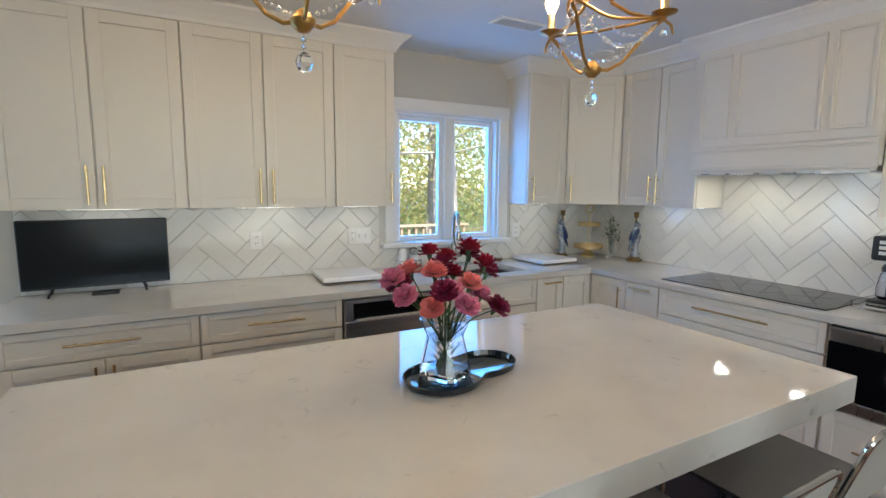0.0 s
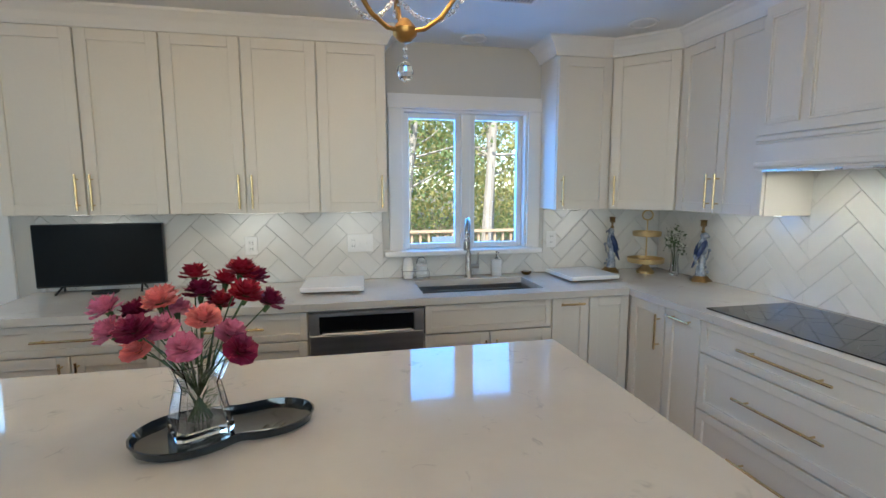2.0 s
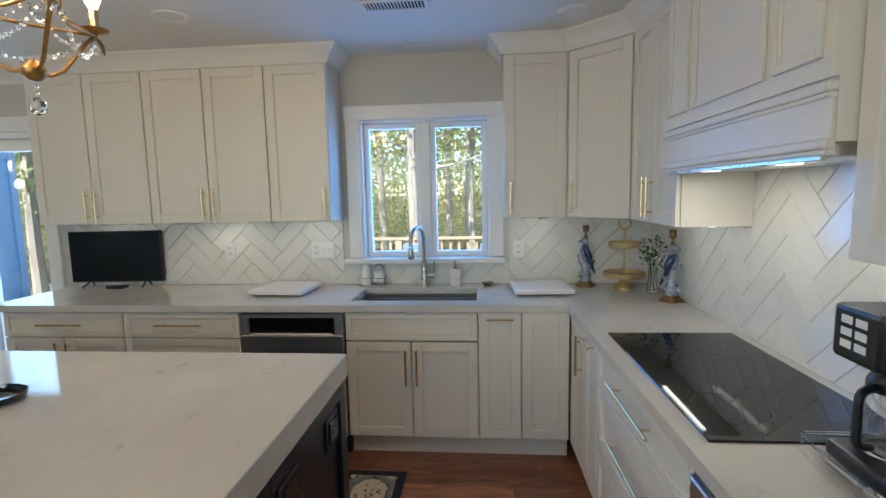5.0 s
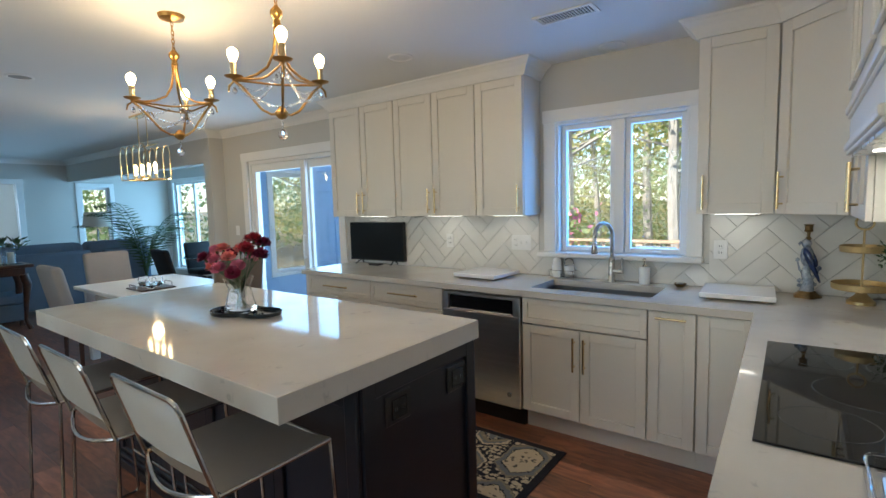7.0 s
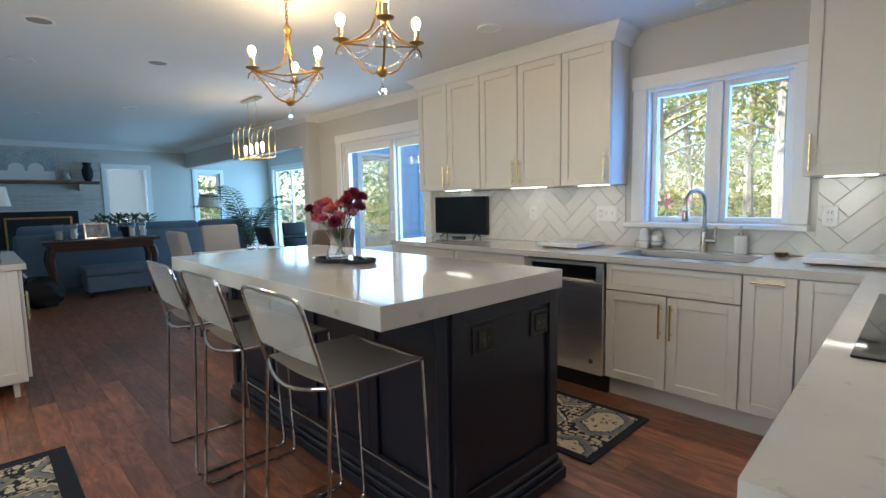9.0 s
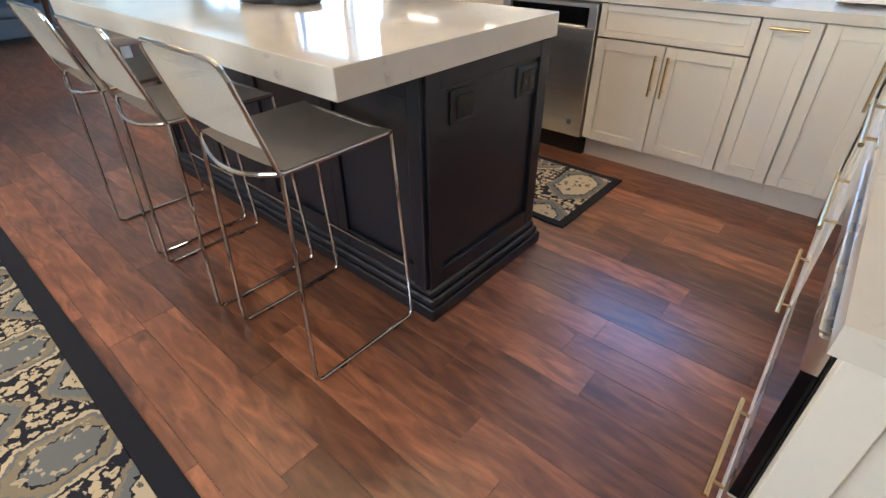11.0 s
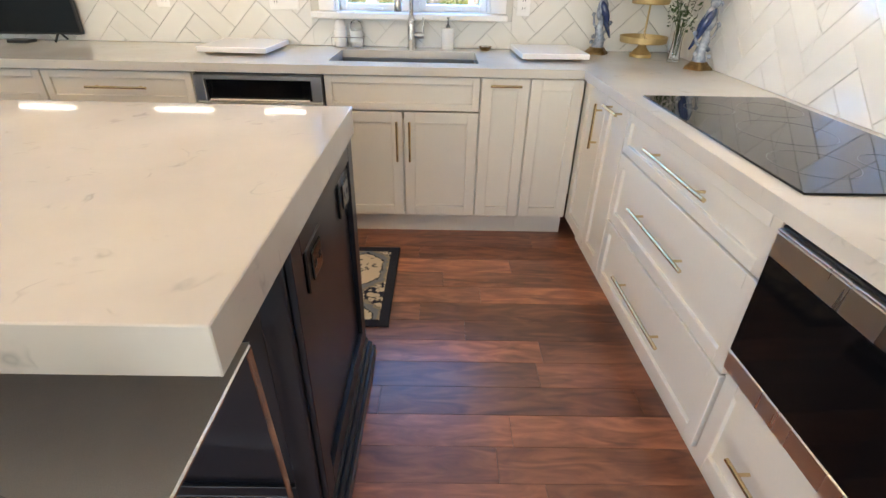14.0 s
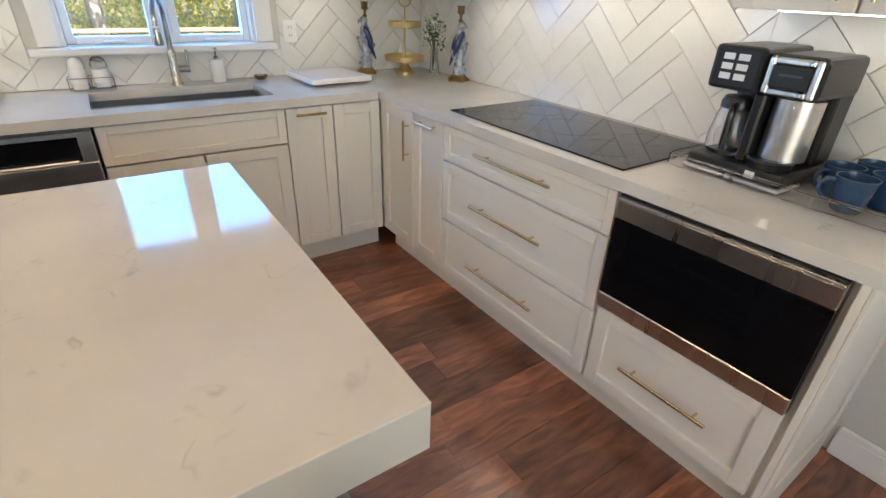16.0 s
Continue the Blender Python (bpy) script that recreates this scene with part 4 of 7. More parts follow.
for y in (-1.25, -0.80):
    part("hood_light", lathe([(0.03, 0.0), (0.03, 0.004)], (HF + 0.07, y, HZ0 - 0.0165), 18), LEDW, t, "round hood spotlight")
    lamp("hood_spot", 'AREA', look((HF + 0.07, y, HZ0 - 0.02), (HF + 0.12, y, 0.9)), 0.38, (1.0, 0.92, 0.80), size=0.06, size_y=0.06)

# under-cabinet LED bars
for x0, x1, y in ((-3.16, -2.84, 0.50), (-2.36, -2.02, 0.50), (-1.72, -1.48, 0.50), (-0.24, -0.02, 0.50)):
    solid("led_bar", box(x0, x1, y - 0.010, y + 0.010, UZ0 - 0.002, UZ0 + 0.0035, 0.001), LEDW, "slim white under-cabinet light bar", "light", group="under-cabinet lights")
    lamp("under_cabinet_light", 'AREA', look(((x0 + x1) / 2, y, UZ0 - 0.004), ((x0 + x1) / 2, y + 0.04, 0.9)), 0.20 * (x1 - x0), (1.0, 0.94, 0.85), size=x1 - x0, size_y=0.02)
for y0, y1 in ((-0.5, -0.02), (-2.05, -1.56)):
    solid("led_bar", box(0.50, 0.52, y0, y1, UZ0 - 0.002, UZ0 + 0.0035, 0.001), LEDW, "slim white under-cabinet light bar", "light", group="under-cabinet lights")
    lamp("under_cabinet_light", 'AREA', look((0.51, (y0 + y1) / 2, UZ0 - 0.004), (0.55, (y0 + y1) / 2, 0.9)), 0.11 * (y1 - y0), (1.0, 0.94, 0.85), size=y1 - y0, size_y=0.02)

# clear rope light clipped up in loops behind the light bars
for x0, x1 in ((-3.36, -1.43), (-0.30, 0.05)):
    n_ = int((x1 - x0) / 0.02)
    pts = [(x0 + 0.02 * i, 0.60 + 0.006 * math.sin(1.7 * i), UZ0 - 0.005 + 0.006 * math.sin(0.93 * i) + 0.003 * math.sin(0.41 * i)) for i in range(n_)]
    solid("rope_light", tube(pts, 0.0042, 6), CRYSTAL, "thin clear rope light under the wall cabinets", "light", group="under-cabinet lights", smooth=True)

# cooktop
t = thing("cooktop", "black glass induction cooktop set in the worktop", "cooktop", (0.335, -0.99, CT1))
bm = prism([(0.081, -0.530), (0.098, -1.447), (0.600, -1.440), (0.592, -0.524)], CT1 + 0.0005, CT1 + 0.0065, bevel=0.0015)
part("glass", bm, BLACKGLASS, t)
MARK = material("grey_print", (0.09, 0.09, 0.09), 0.3)
for (x, y, r) in ((0.24, -0.72, 0.08), (0.45, -0.72, 0.10), (0.34, -0.99, 0.13), (0.24, -1.26, 0.10), (0.45, -1.26, 0.08)):
    pts = [(x + r * math.cos(2 * math.pi * i / 48), y + r * math.sin(2 * math.pi * i / 48), CT1 + 0.0066) for i in range(48)]
    part("burner_mark", tube(pts, 0.0007, 4, closed=True), MARK, t, "thin grey burner ring")

# ---- island ----
IX0, IX1, IY0, IY1, IZ = -3.07, -0.940, -1.970, -0.966, 0.966
t = thing("kitchen_island", "navy black panelled kitchen island base", "kitchen island", (-2.0, -1.32, 0))
BX0, BX1, BY0, BY1 = -2.98, -0.962, -1.645, -1.005
part("body", box(BX0, BX1, BY0, BY1, 0.12, 0.8845), NAVY, t)
# framed end panel, facing the cooktop
for end, sgn in ((BX1, 1), (BX0, -1)):
    bm = None
    for y0, y1, z0, z1 in ((BY0 - 0.012, BY0 + 0.05, 0.12, 0.884), (BY1 - 0.05, BY1 + 0.012, 0.12, 0.884), (BY0 + 0.05, BY1 - 0.05, 0.83, 0.884), (BY0 + 0.05, BY1 - 0.05, 0.12, 0.19)):
        bm = box(min(end, end + sgn * 0.016), max(end, end + sgn * 0.016), y0, y1, z0, z1, 0.002, bm)
    part("end_frame", bm, NAVY, t)
# seating side: stiles and panels
for i in range(4):
    x0 = BX0 + 0.0 + i * (BX1 - BX0) / 4
    x1 = x0 + (BX1 - BX0) / 4
    bm = None
    for q in ((x0, x0 + 0.06, 0.121, 0.884), (x1 - 0.06, x1, 0.121, 0.884), (x0 + 0.06, x1 - 0.06, 0.80, 0.884), (x0 + 0.06, x1 - 0.06, 0.121, 0.20)):
        bm = box(q[0], q[1], BY0 - 0.014, BY0 - 0.0003, q[2], q[3], 0.002, bm)
    part("side_frame", bm, NAVY, t)
for i in range(3):
    w3 = (BX1 - BX0) / 3
    shaker_x0 = BX0 + i * w3
    bm = None
    for q in ((0, 0.055, 0.13, 0.88), (w3 - 0.055, w3, 0.13, 0.88), (0.055, w3 - 0.055, 0.825, 0.88), (0.055, w3 - 0.055, 0.13, 0.185)):
        bm = box(shaker_x0 + q[0] + 0.002, shaker_x0 + q[1] - 0.002, BY1 + 0.0003, BY1 + 0.02, q[2], q[3], 0.0015, bm)
    part("door", bm, NAVY, t)
bm = box(BX0 - 0.045, BX1 + 0.045, BY0 - 0.042, BY1 + 0.045, 0.0, 0.055, 0.004)
box(BX0 - 0.035, BX1 + 0.035, BY0 - 0.033, BY1 + 0.035, 0.055, 0.088, 0.008, bm)
box(BX0 - 0.022, BX1 + 0.022, BY0 - 0.022, BY1 + 0.022, 0.088, 0.119, 0.008, bm)
part("plinth_moulding", bm, NAVY, t, "stepped base moulding")
for y, zc in ((-1.476, 0.757), (-1.115, 0.757)):
    o = part("outlet_cover", box(BX1 + 0.0003, BX1 + 0.008, y - 0.066, y + 0.066, zc - 0.054, zc + 0.054, 0.003), BLACK, t, "black outlet plate")
    part("surround", box(BX1 + 0.0083, BX1 + 0.013, y - 0.040, y + 0.040, zc - 0.036, zc + 0.036, 0.003), BLACKGLASS, o, "glossy black socket surround")
    for dy in (-0.020, 0.020):
        bm = box(BX1 + 0.0133, BX1 + 0.0142, y + dy - 0.006, y + dy - 0.004, zc - 0.008, zc + 0.008)
        box(BX1 + 0.0133, BX1 + 0.0142, y + dy + 0.004, y + dy + 0.006, zc - 0.008, zc + 0.008, bm=bm)
        part("slot", bm, MARK, o, "grey outlet slots")
# square corner posts on the seating side
for x in (BX0 + 0.028, BX1 - 0.028):
    part("corner_post", box(x - 0.030, x + 0.030, BY0 - 0.030, BY0 - 0.0145, 0.121, 0.8835, 0.005, segments=2), NAVY, t)
solid("island_worktop", box(IX0, IX1, IY0, IY1, 0.886, IZ, 0.002), QUARTZ, "thick white veined quartz island worktop", "worktop")

# outlets and switches on the backsplash
def wall_plate(x, z, w, kind, m, label):
    t = thing("wall_outlet" if kind == "o" else "light_switch", label, "outlet" if kind == "o" else "switch", tuple(m @ Vector((x, -0.011, z))))
    part("plate", box(x - w / 2, x + w / 2, -0.0165, -0.0105, z - 0.058, z + 0.058, 0.002), WHITEPLASTIC, t, "", m)
    n = max(1, round(w / 0.06) - 0) if w > 0.1 else 1
    for i in range(n):
        c = x + (i - (n - 1) / 2) * 0.046
        if kind == "o" or i == 0 and w > 0.1:
            for dz in (-0.02, 0.02):
                s = part("socket", box(c - 0.016, c + 0.016, -0.0185, -0.0167, z + dz - 0.014, z + dz + 0.014, 0.003), WHITEPLASTIC, t, "", m)
                bm = box(c - 0.008, c - 0.005, -0.0190, -0.0186, z + dz - 0.005, z + dz + 0.006)
                box(c + 0.005, c + 0.008, -0.0190, -0.0186, z + dz - 0.005, z + dz + 0.006, bm=bm)
                part("slot", bm, BLACK, s, "dark slots", m)
        else:
            part("toggle", box(c - 0.005, c + 0.005, -0.026, -0.0167, z - 0.010, z + 0.012, 0.002), WHITEPLASTIC, t, "", m)


MW_ = pose(0, NW, 0)
wall_plate(-2.236, 1.157, 0.075, "o", MW_, "white double wall outlet on the tiled backsplash")
wall_plate(-1.563, 1.157, 0.165, "s", MW_, "white three-gang switch plate on the tiled backsplash")
wall_plate(-0.222, 1.150, 0.075, "o", MW_, "white double wall outlet beside the window")
t = thing("light_switch", "white light switch beside the patio door", "switch", (-5.52, NW - 0.004, 1.2))
part("plate", box(-5.56, -5.48, NW - 0.007, NW - 0.0005, 1.14, 1.26, 0.002), WHITEPLASTIC, t)
part("toggle", box(-5.525, -5.515, NW - 0.016, NW - 0.0072, 1.19, 1.212, 0.002), WHITEPLASTIC, t)

# ---- bar stools ----
def bar_stool(x, y):
    """Sled-legged chrome stool with sling seat and back; the back towards -y."""
    t = thing("bar_stool", "chrome wire bar stool with grey sling seat at the island", "bar stool", (x, y, 0), "bar stools at the island")
    w, f, b, sz = 0.222, 0.215, -0.225, 0.725
    r = 0.0066
    for s in (-1, 1):
        xs = x + s * w
        pts = rounded([(x + s * (w - 0.012), y + f - 0.03, sz), (xs, y + f, r + 0.001), (xs, y + b, r + 0.001), (x + s * (w - 0.012), y + b + 0.04, sz)], 0.03)
        part("leg", tube(pts, r, 8), CHROME, t, "", None, True)
        for q in (0.12, -0.12):
            part("foot_pad", box(xs - 0.009, xs + 0.009, y + q - 0.012, y + q + 0.012, 0.0002, 0.006), BLACK, t, "black rubber pad")
    part("footrest", tube([(x - w + 0.004, y + f - 0.008, 0.235), (x + w - 0.004, y + f - 0.008, 0.235)], 0.0065, 8), CHROME, t, "", None, True)
    # seat frame: curved rear bar, side bars
    rear = [(x - (w - 0.012) + 2 * (w - 0.012) * i / 12, y + b + 0.04 - 0.045 * math.sin(math.pi * i / 12), sz - 0.028 * math.sin(math.pi * i / 12)) for i in range(13)]
    pts = [(x - w + 0.012, y + f - 0.03, sz)] + rear + [(x + w - 0.012, y + f - 0.03, sz)]
    bm = tube(pts, r, 8)
    tube([(x - w + 0.012, y + f - 0.03, sz), (x + w - 0.012, y + f - 0.03, sz)], r, 8, bm)
    part("seat_frame", bm, CHROME, t, "", None, True)
    own = bmesh.new()
    n, m = 10, 10
    grid = []
    for i in range(n + 1):
        row = []
        for j in range(m + 1):
            u, v = i / n, j / m
            sag = -0.014 * math.sin(math.pi * u)
            row.append(own.verts.new((x - 0.216 + 0.432 * u, y + b + 0.045 + (f - b - 0.075) * v, sz + 0.010 + sag)))
        grid.append(row)
    for i in range(n):
        for j in range(m):
            own.faces.new((grid[i][j], grid[i + 1][j], grid[i + 1][j + 1], grid[i][j + 1]))
    ext = bmesh.ops.solidify(own, geom=own.faces[:], thickness=0.007)
    part("seat", own, SEAT, t, "taupe grey woven sling seat", None, True)
    # back: side uprights, rounded top, sling
    yb0, yb1, zb0, zb1 = y + b + 0.035, y + b - 0.045, sz + 0.0, 1.005
    loop = rounded([(x - w + 0.012, yb0, zb0), (x - w + 0.016, yb1, zb1), (x + w - 0.016, yb1, zb1), (x + w - 0.012, yb0, zb0)], 0.045, 6)
    part("back_frame", tube(loop, r, 8), CHROME, t, "", None, True)
    own = bmesh.new()
    cords = 40
    for c in range(cords):
        k = 0.27 + 0.715 * c / (cords - 1)
        half = (w - 0.012) - 0.004 * k - 0.024 * max(0, (k - 0.86) / 0.125) ** 2
        row = [(x - half + 2 * half * i / 6, yb0 + (yb1 - yb0) * k - 0.010 * math.sin(math.pi * i / 6), zb0 + (zb1 - zb0) * k) for i in range(7)]
        tube(row, 0.0017, 5, own)
    tagged(part("backrest", own, SLING, t, "", None, True), "stretched silver grey cords", kind="stuff")
    return t


stool = bar_stool(-1.233, -1.918)
copy_thing(stool, pose(-1.822, -1.940, 0))
copy_thing(stool, pose(-2.372, -1.945, 0))

# ---- rugs ----
def rug(name, x0, x1, y0, y1, label, edge):
    t = thing(name, label, "rug", ((x0 + x1) / 2, (y0 + y1) / 2, 0))
    part("field", box(x0 + edge, x1 - edge, y0 + edge, y1 - edge, 0.0012, 0.0105, 0.002), RUG, t, "cream, grey and navy patterned wool pile")
    bm = box(x0, x0 + edge, y0, y1, 0.0012, 0.009, 0.002)
    box(x1 - edge, x1, y0, y1, 0.0012, 0.009, 0.002, bm)
    box(x0 + edge, x1 - edge, y0, y0 + edge, 0.0012, 0.009, 0.002, bm)
    box(x0 + edge, x1 - edge, y1 - edge, y1, 0.0012, 0.009, 0.002, bm)
    part("border", bm, RUGEDGE, t, "navy border")


rug("runner_rug", -2.15, -0.885, -0.795, -0.130, "navy and cream patterned runner rug by the sink", 0.045)
rug("area_rug", -2.99, -0.75, -3.75, -2.572, "navy and cream patterned wool rug behind the stools", 0.075)

# ---- chandeliers ----
def drop(x, y, z, s, bm=None):
    return lathe([(0.0, -2.6 * s), (0.7 * s, -2.2 * s), (s, -1.6 * s), (0.75 * s, -0.9 * s), (0.25 * s, -0.2 * s), (0.0, 0.0)], (x, y, z), 8, bm)


def bead(p, r, bm=None):
    own = bmesh.new()
    bmesh.ops.create_icosphere(own, subdivisions=1, radius=r)
    bmesh.ops.translate(own, vec=Vector(p), verts=own.verts)
    return join(bm, own)


def chandelier(cx, cy, phase):
    t = thing("chandelier", "antique gold three-light chandelier with crystal strands", "chandelier", (cx, cy, H), "chandeliers over the island")
    part("canopy", lathe([(0.0, -0.03), (0.02, -0.03), (0.055, -0.018), (0.062, 0.0)], (cx, cy, H - 0.0005), 24), OLDGOLD, t, "", None, True)
    bm = None
    z, k = H - 0.03, 0
    while z > 2.265:
        pts = [(cx + (0.007 * math.cos(a) if k % 2 else 0), cy + (0 if k % 2 else 0.007 * math.cos(a)), z - 0.012 + 0.014 * math.sin(a)) for a in [2 * math.pi * i / 8 for i in range(8)]]
        bm = tube(pts, 0.0022, 5, bm, closed=True)
        z -= 0.021
        k += 1
    part("chain", bm, OLDGOLD, t, "", None, True)
    part("top_ball", lathe([(0.0, 0.030), (0.008, 0.028), (0.012, 0.022), (0.024, 0.008), (0.025, -0.004), (0.018, -0.018), (0.012, -0.026), (0.016, -0.045), (0.013, -0.05)], (cx, cy, 2.245), 18), OLDGOLD, t, "", None, True)
    part("hub", lathe([(0.0, -0.024), (0.012, -0.022), (0.026, -0.008), (0.027, 0.004), (0.016, 0.018), (0.008, 0.026)], (cx, cy, 1.852), 18), OLDGOLD, t, "", None, True)
    bm = tube([(cx, cy, 1.83), (cx, cy, 1.79)], 0.0012, 5)
    for q in (1.815, 1.80):
        bead((cx, cy, q), 0.006, bm)
    lathe([(0.0, -0.030), (0.013, -0.024), (0.019, -0.010), (0.016, 0.004), (0.008, 0.012), (0.0, 0.016)], (cx, cy, 1.775), 8, bm)
    part("bottom_crystal", bm, CRYSTAL, t, "large faceted crystal drop")
    R, zc = 0.200, 2.005
    for i in range(3):
        a = radians(phase + 120 * i)
        u = Vector((math.cos(a), math.sin(a), 0))
        o = Vector((cx, cy, 0))
        P = lambda r, z: tuple(o + u * r + Vector((0, 0, z)))
        curve = [(0.010, 2.205), (0.012, 2.15), (0.022, 2.09), (0.05, 2.04), (0.10, 2.012), (0.15, 2.0), (R, zc - 0.005)]
        part("strap", tube([P(*q) for q in curve], 0.0055, 8), OLDGOLD, t, "", None, True)
        lower = [(R + 0.028, zc - 0.055), (R + 0.022, zc - 0.030), (R, zc - 0.012), (R - 0.03, zc - 0.035), (0.13, 1.925), (0.085, 1.872), (0.045, 1.851), (0.015, 1.852)]
        part("arm", tube([P(*q) for q in lower], [0.003, 0.005, 0.006, 0.006, 0.0055, 0.005, 0.005, 0.005], 8), OLDGOLD, t, "", None, True)
        p = P(R, zc)
        part("drip_pan", lathe([(0.006, -0.012), (0.010, -0.004), (0.034, 0.004), (0.037, 0.008), (0.012, 0.006)], p, 18), OLDGOLD, t, "", None, True)
        part("candle_sleeve", lathe([(0.0125, 0.006), (0.0125, 0.062), (0.010, 0.064)], p, 14), BRASS, t, "", None, True)
        bulb = part("bulb", lathe([(0.010, 0.064), (0.013, 0.072), (0.019, 0.084), (0.022, 0.098), (0.018, 0.112), (0.008, 0.121), (0.0, 0.123)], p, 16), BULB, t, "glowing warm bulb", None, True)
        part("pan_crystal", drop(p[0], p[1], p[2] - 0.035, 0.011), CRYSTAL, t, "crystal drop")
        b = radians(phase + 120 * (i + 1))
        v = Vector((math.cos(b), math.sin(b), 0))
        A, B = o + u * R + Vector((0, 0, zc - 0.008)), o + v * R + Vector((0, 0, zc - 0.008))
        pts = [A.lerp(B, s / 12) + (o + Vector((0, 0, zc)) - A.lerp(B, s / 12)) * 0.30 * math.sin(math.pi * s / 12) + Vector((0, 0, -0.018 * math.sin(math.pi * s / 12))) for s in range(13)]
        part("ring_bar", tube(pts, 0.0045, 8), OLDGOLD, t, "", None, True)
        bm = None
        for s in range(1, 24):
            q = A.lerp(B, s / 24)
            sag = 0.10 * math.sin(math.pi * s / 24)
            bm = bead((q.x, q.y, q.z - sag), 0.0055 if s % 3 else 0.0075, bm)
        for s in range(1, 14):
            q = A.lerp(o + Vector((0, 0, 2.02)), s / 14)
            sag = 0.06 * math.sin(math.pi * s / 14)
            bm = bead((q.x, q.y, q.z - sag), 0.0055, bm)
        part("crystal_strand", bm, CRYSTAL, t, "strand of clear crystal beads")
        lamp("bulb_light", 'POINT', Matrix.Translation((p[0], p[1], p[2] + 0.17)), 1.15, (1.0, 0.72, 0.42), radius=0.03)
    return t


chandelier(-2.395, -1.475, 143)
chandelier(-1.545, -1.47, -32)

# ceiling fittings
SPEAKER = material("speaker_cloth", (0.30, 0.29, 0.27), 0.8, vary=0.05, fine=300, bump=0.1)
t = thing("ceiling_vent", "white slotted ceiling air vent", "vent", (-0.865, -0.185, H))
bm = box(-1.03, -0.70, -0.255, -0.235, H - 0.008, H - 0.0003, 0.002)
box(-1.03, -0.70, -0.135, -0.115, H - 0.008, H - 0.0003, 0.002, bm)
box(-1.03, -1.01, -0.235, -0.135, H - 0.008, H - 0.0003, 0.002, bm)
box(-0.72, -0.70, -0.235, -0.135, H - 0.008, H - 0.0003, 0.002, bm)
part("frame", bm, TRIM, t)
part("backing", box(-1.01, -0.72, -0.235, -0.135, H - 0.0012, H - 0.0002), DARK, t, "dark duct opening")
for i in range(18):
    x = -1.0 + i * 0.0165
    part("slat", box(x - 0.002, x + 0.003, -0.235, -0.135, H - 0.007, H - 0.0014), TRIM, t)
for i, (x, y) in enumerate(((-0.84, 0.50), (0.02, 0.02), (-4.3, -1.64), (-3.75, -2.43), (-4.85, -2.45), (-2.0, -0.2), (-6.5, -1.4), (-7.6, -2.2))):
    t = thing("ceiling_speaker" if i in (2,) else "recessed_light", "round flush white ceiling fitting, unlit", "ceiling fitting", (x, y, H), "round ceiling fittings")
    part("ring", lathe([(0.083, -0.0003), (0.083, -0.006), (0.070, -0.009), (0.066, -0.004)], (x, y, H), 28), TRIM, t, "", None, True)
    part("face", lathe([(0.066, -0.0008), (0.066, -0.0045), (0.0, -0.005)], (x, y, H), 28), SPEAKER if i in (2, 3) else CEIL, t, "", None, True)

# ---- things on the worktop ----
t = thing("television", "small black flat television on the worktop", "television", (-3.03, 0.58, CT1))
tx0, tx1, ty = -3.325, -2.722, 0.585
MT = pose(-3.052, ty, 0, 0, 0, 3)
part("case", box(-0.332, 0.332, -0.012, 0.025, 0.950, 1.312, 0.005), BLACK, t, "", MT)
part("screen", box(-0.326, 0.326, -0.0135, -0.0122, 0.961, 1.306), SCREEN, t, "dark switched-off screen", MT)
for s in (-1, 1):
    part("foot", tube([(s * 0.20, 0.0, 0.96), (s * 0.215, -0.07, CT1 + 0.006), ], 0.006, 8), BLACK, t, "", MT)
    part("foot", tube([(s * 0.20, 0.01, 0.96), (s * 0.215, 0.04, CT1 + 0.006)], 0.006, 8), BLACK, t, "", MT)
t = thing("remote_box", "small black box under the television", "media box", (-3.02, 0.53, CT1))
part("case", box(-3.08, -2.96, 0.49, 0.56, CT1 + 0.0005, CT1 + 0.016, 0.003), BLACK, t)


def serving_board(x, y, w, d, rot, label):
    t = thing("serving_board", label, "serving board", (x, y, CT1))
    m = pose(x, y, 0, 0, 0, rot)
    part("slab", box(-w / 2, w / 2, -d / 2, d / 2, CT1 + 0.012, CT1 + 0.038, 0.004, segments=2), CERAMIC, t, "", m)
    for sx in (-1, 1):
        part("foot_bar", box(sx * (w / 2 - 0.05) - 0.02, sx * (w / 2 - 0.05) + 0.02, -d / 2 + 0.03, d / 2 - 0.03, CT1 + 0.0005, CT1 + 0.0118, 0.003), RAIL, t, "", m)


serving_board(-1.735, 0.405, 0.36, 0.36, -3, "white rectangular serving board beside the sink")
serving_board(-0.105, 0.405, 0.35, 0.36, 3, "white rectangular serving board near the corner")

# soap bottles in a wire caddy
t = thing("soap_caddy", "wire caddy with two white pump bottles", "soap caddy", (-1.21, 0.60, CT1))
for dx in (-0.045, 0.045):
    o = part("bottle", lathe([(0.0, 0.004), (0.032, 0.004), (0.034, 0.012), (0.034, 0.11), (0.026, 0.135), (0.012, 0.145)], (-1.21 + dx, 0.60, CT1), 18), CERAMIC if dx < 0 else GLASS, t, "", None, True)
    part("label_band", lathe([(0.0345, 0.03), (0.0347, 0.03), (0.0347, 0.09), (0.0345, 0.09)], (-1.21 + dx, 0.60, CT1), 18), WHITEPLASTIC, o, "", None, True)
    bm = tube([(-1.21 + dx, 0.60, CT1 + 0.145), (-1.21 + dx, 0.60, CT1 + 0.185)], 0.006, 8)
    tube([(-1.21 + dx, 0.605, CT1 + 0.183), (-1.21 + dx, 0.555, CT1 + 0.18)], 0.006, 8, bm)
    part("pump", bm, WHITEPLASTIC, o, "white pump top", None, True)
bm = None
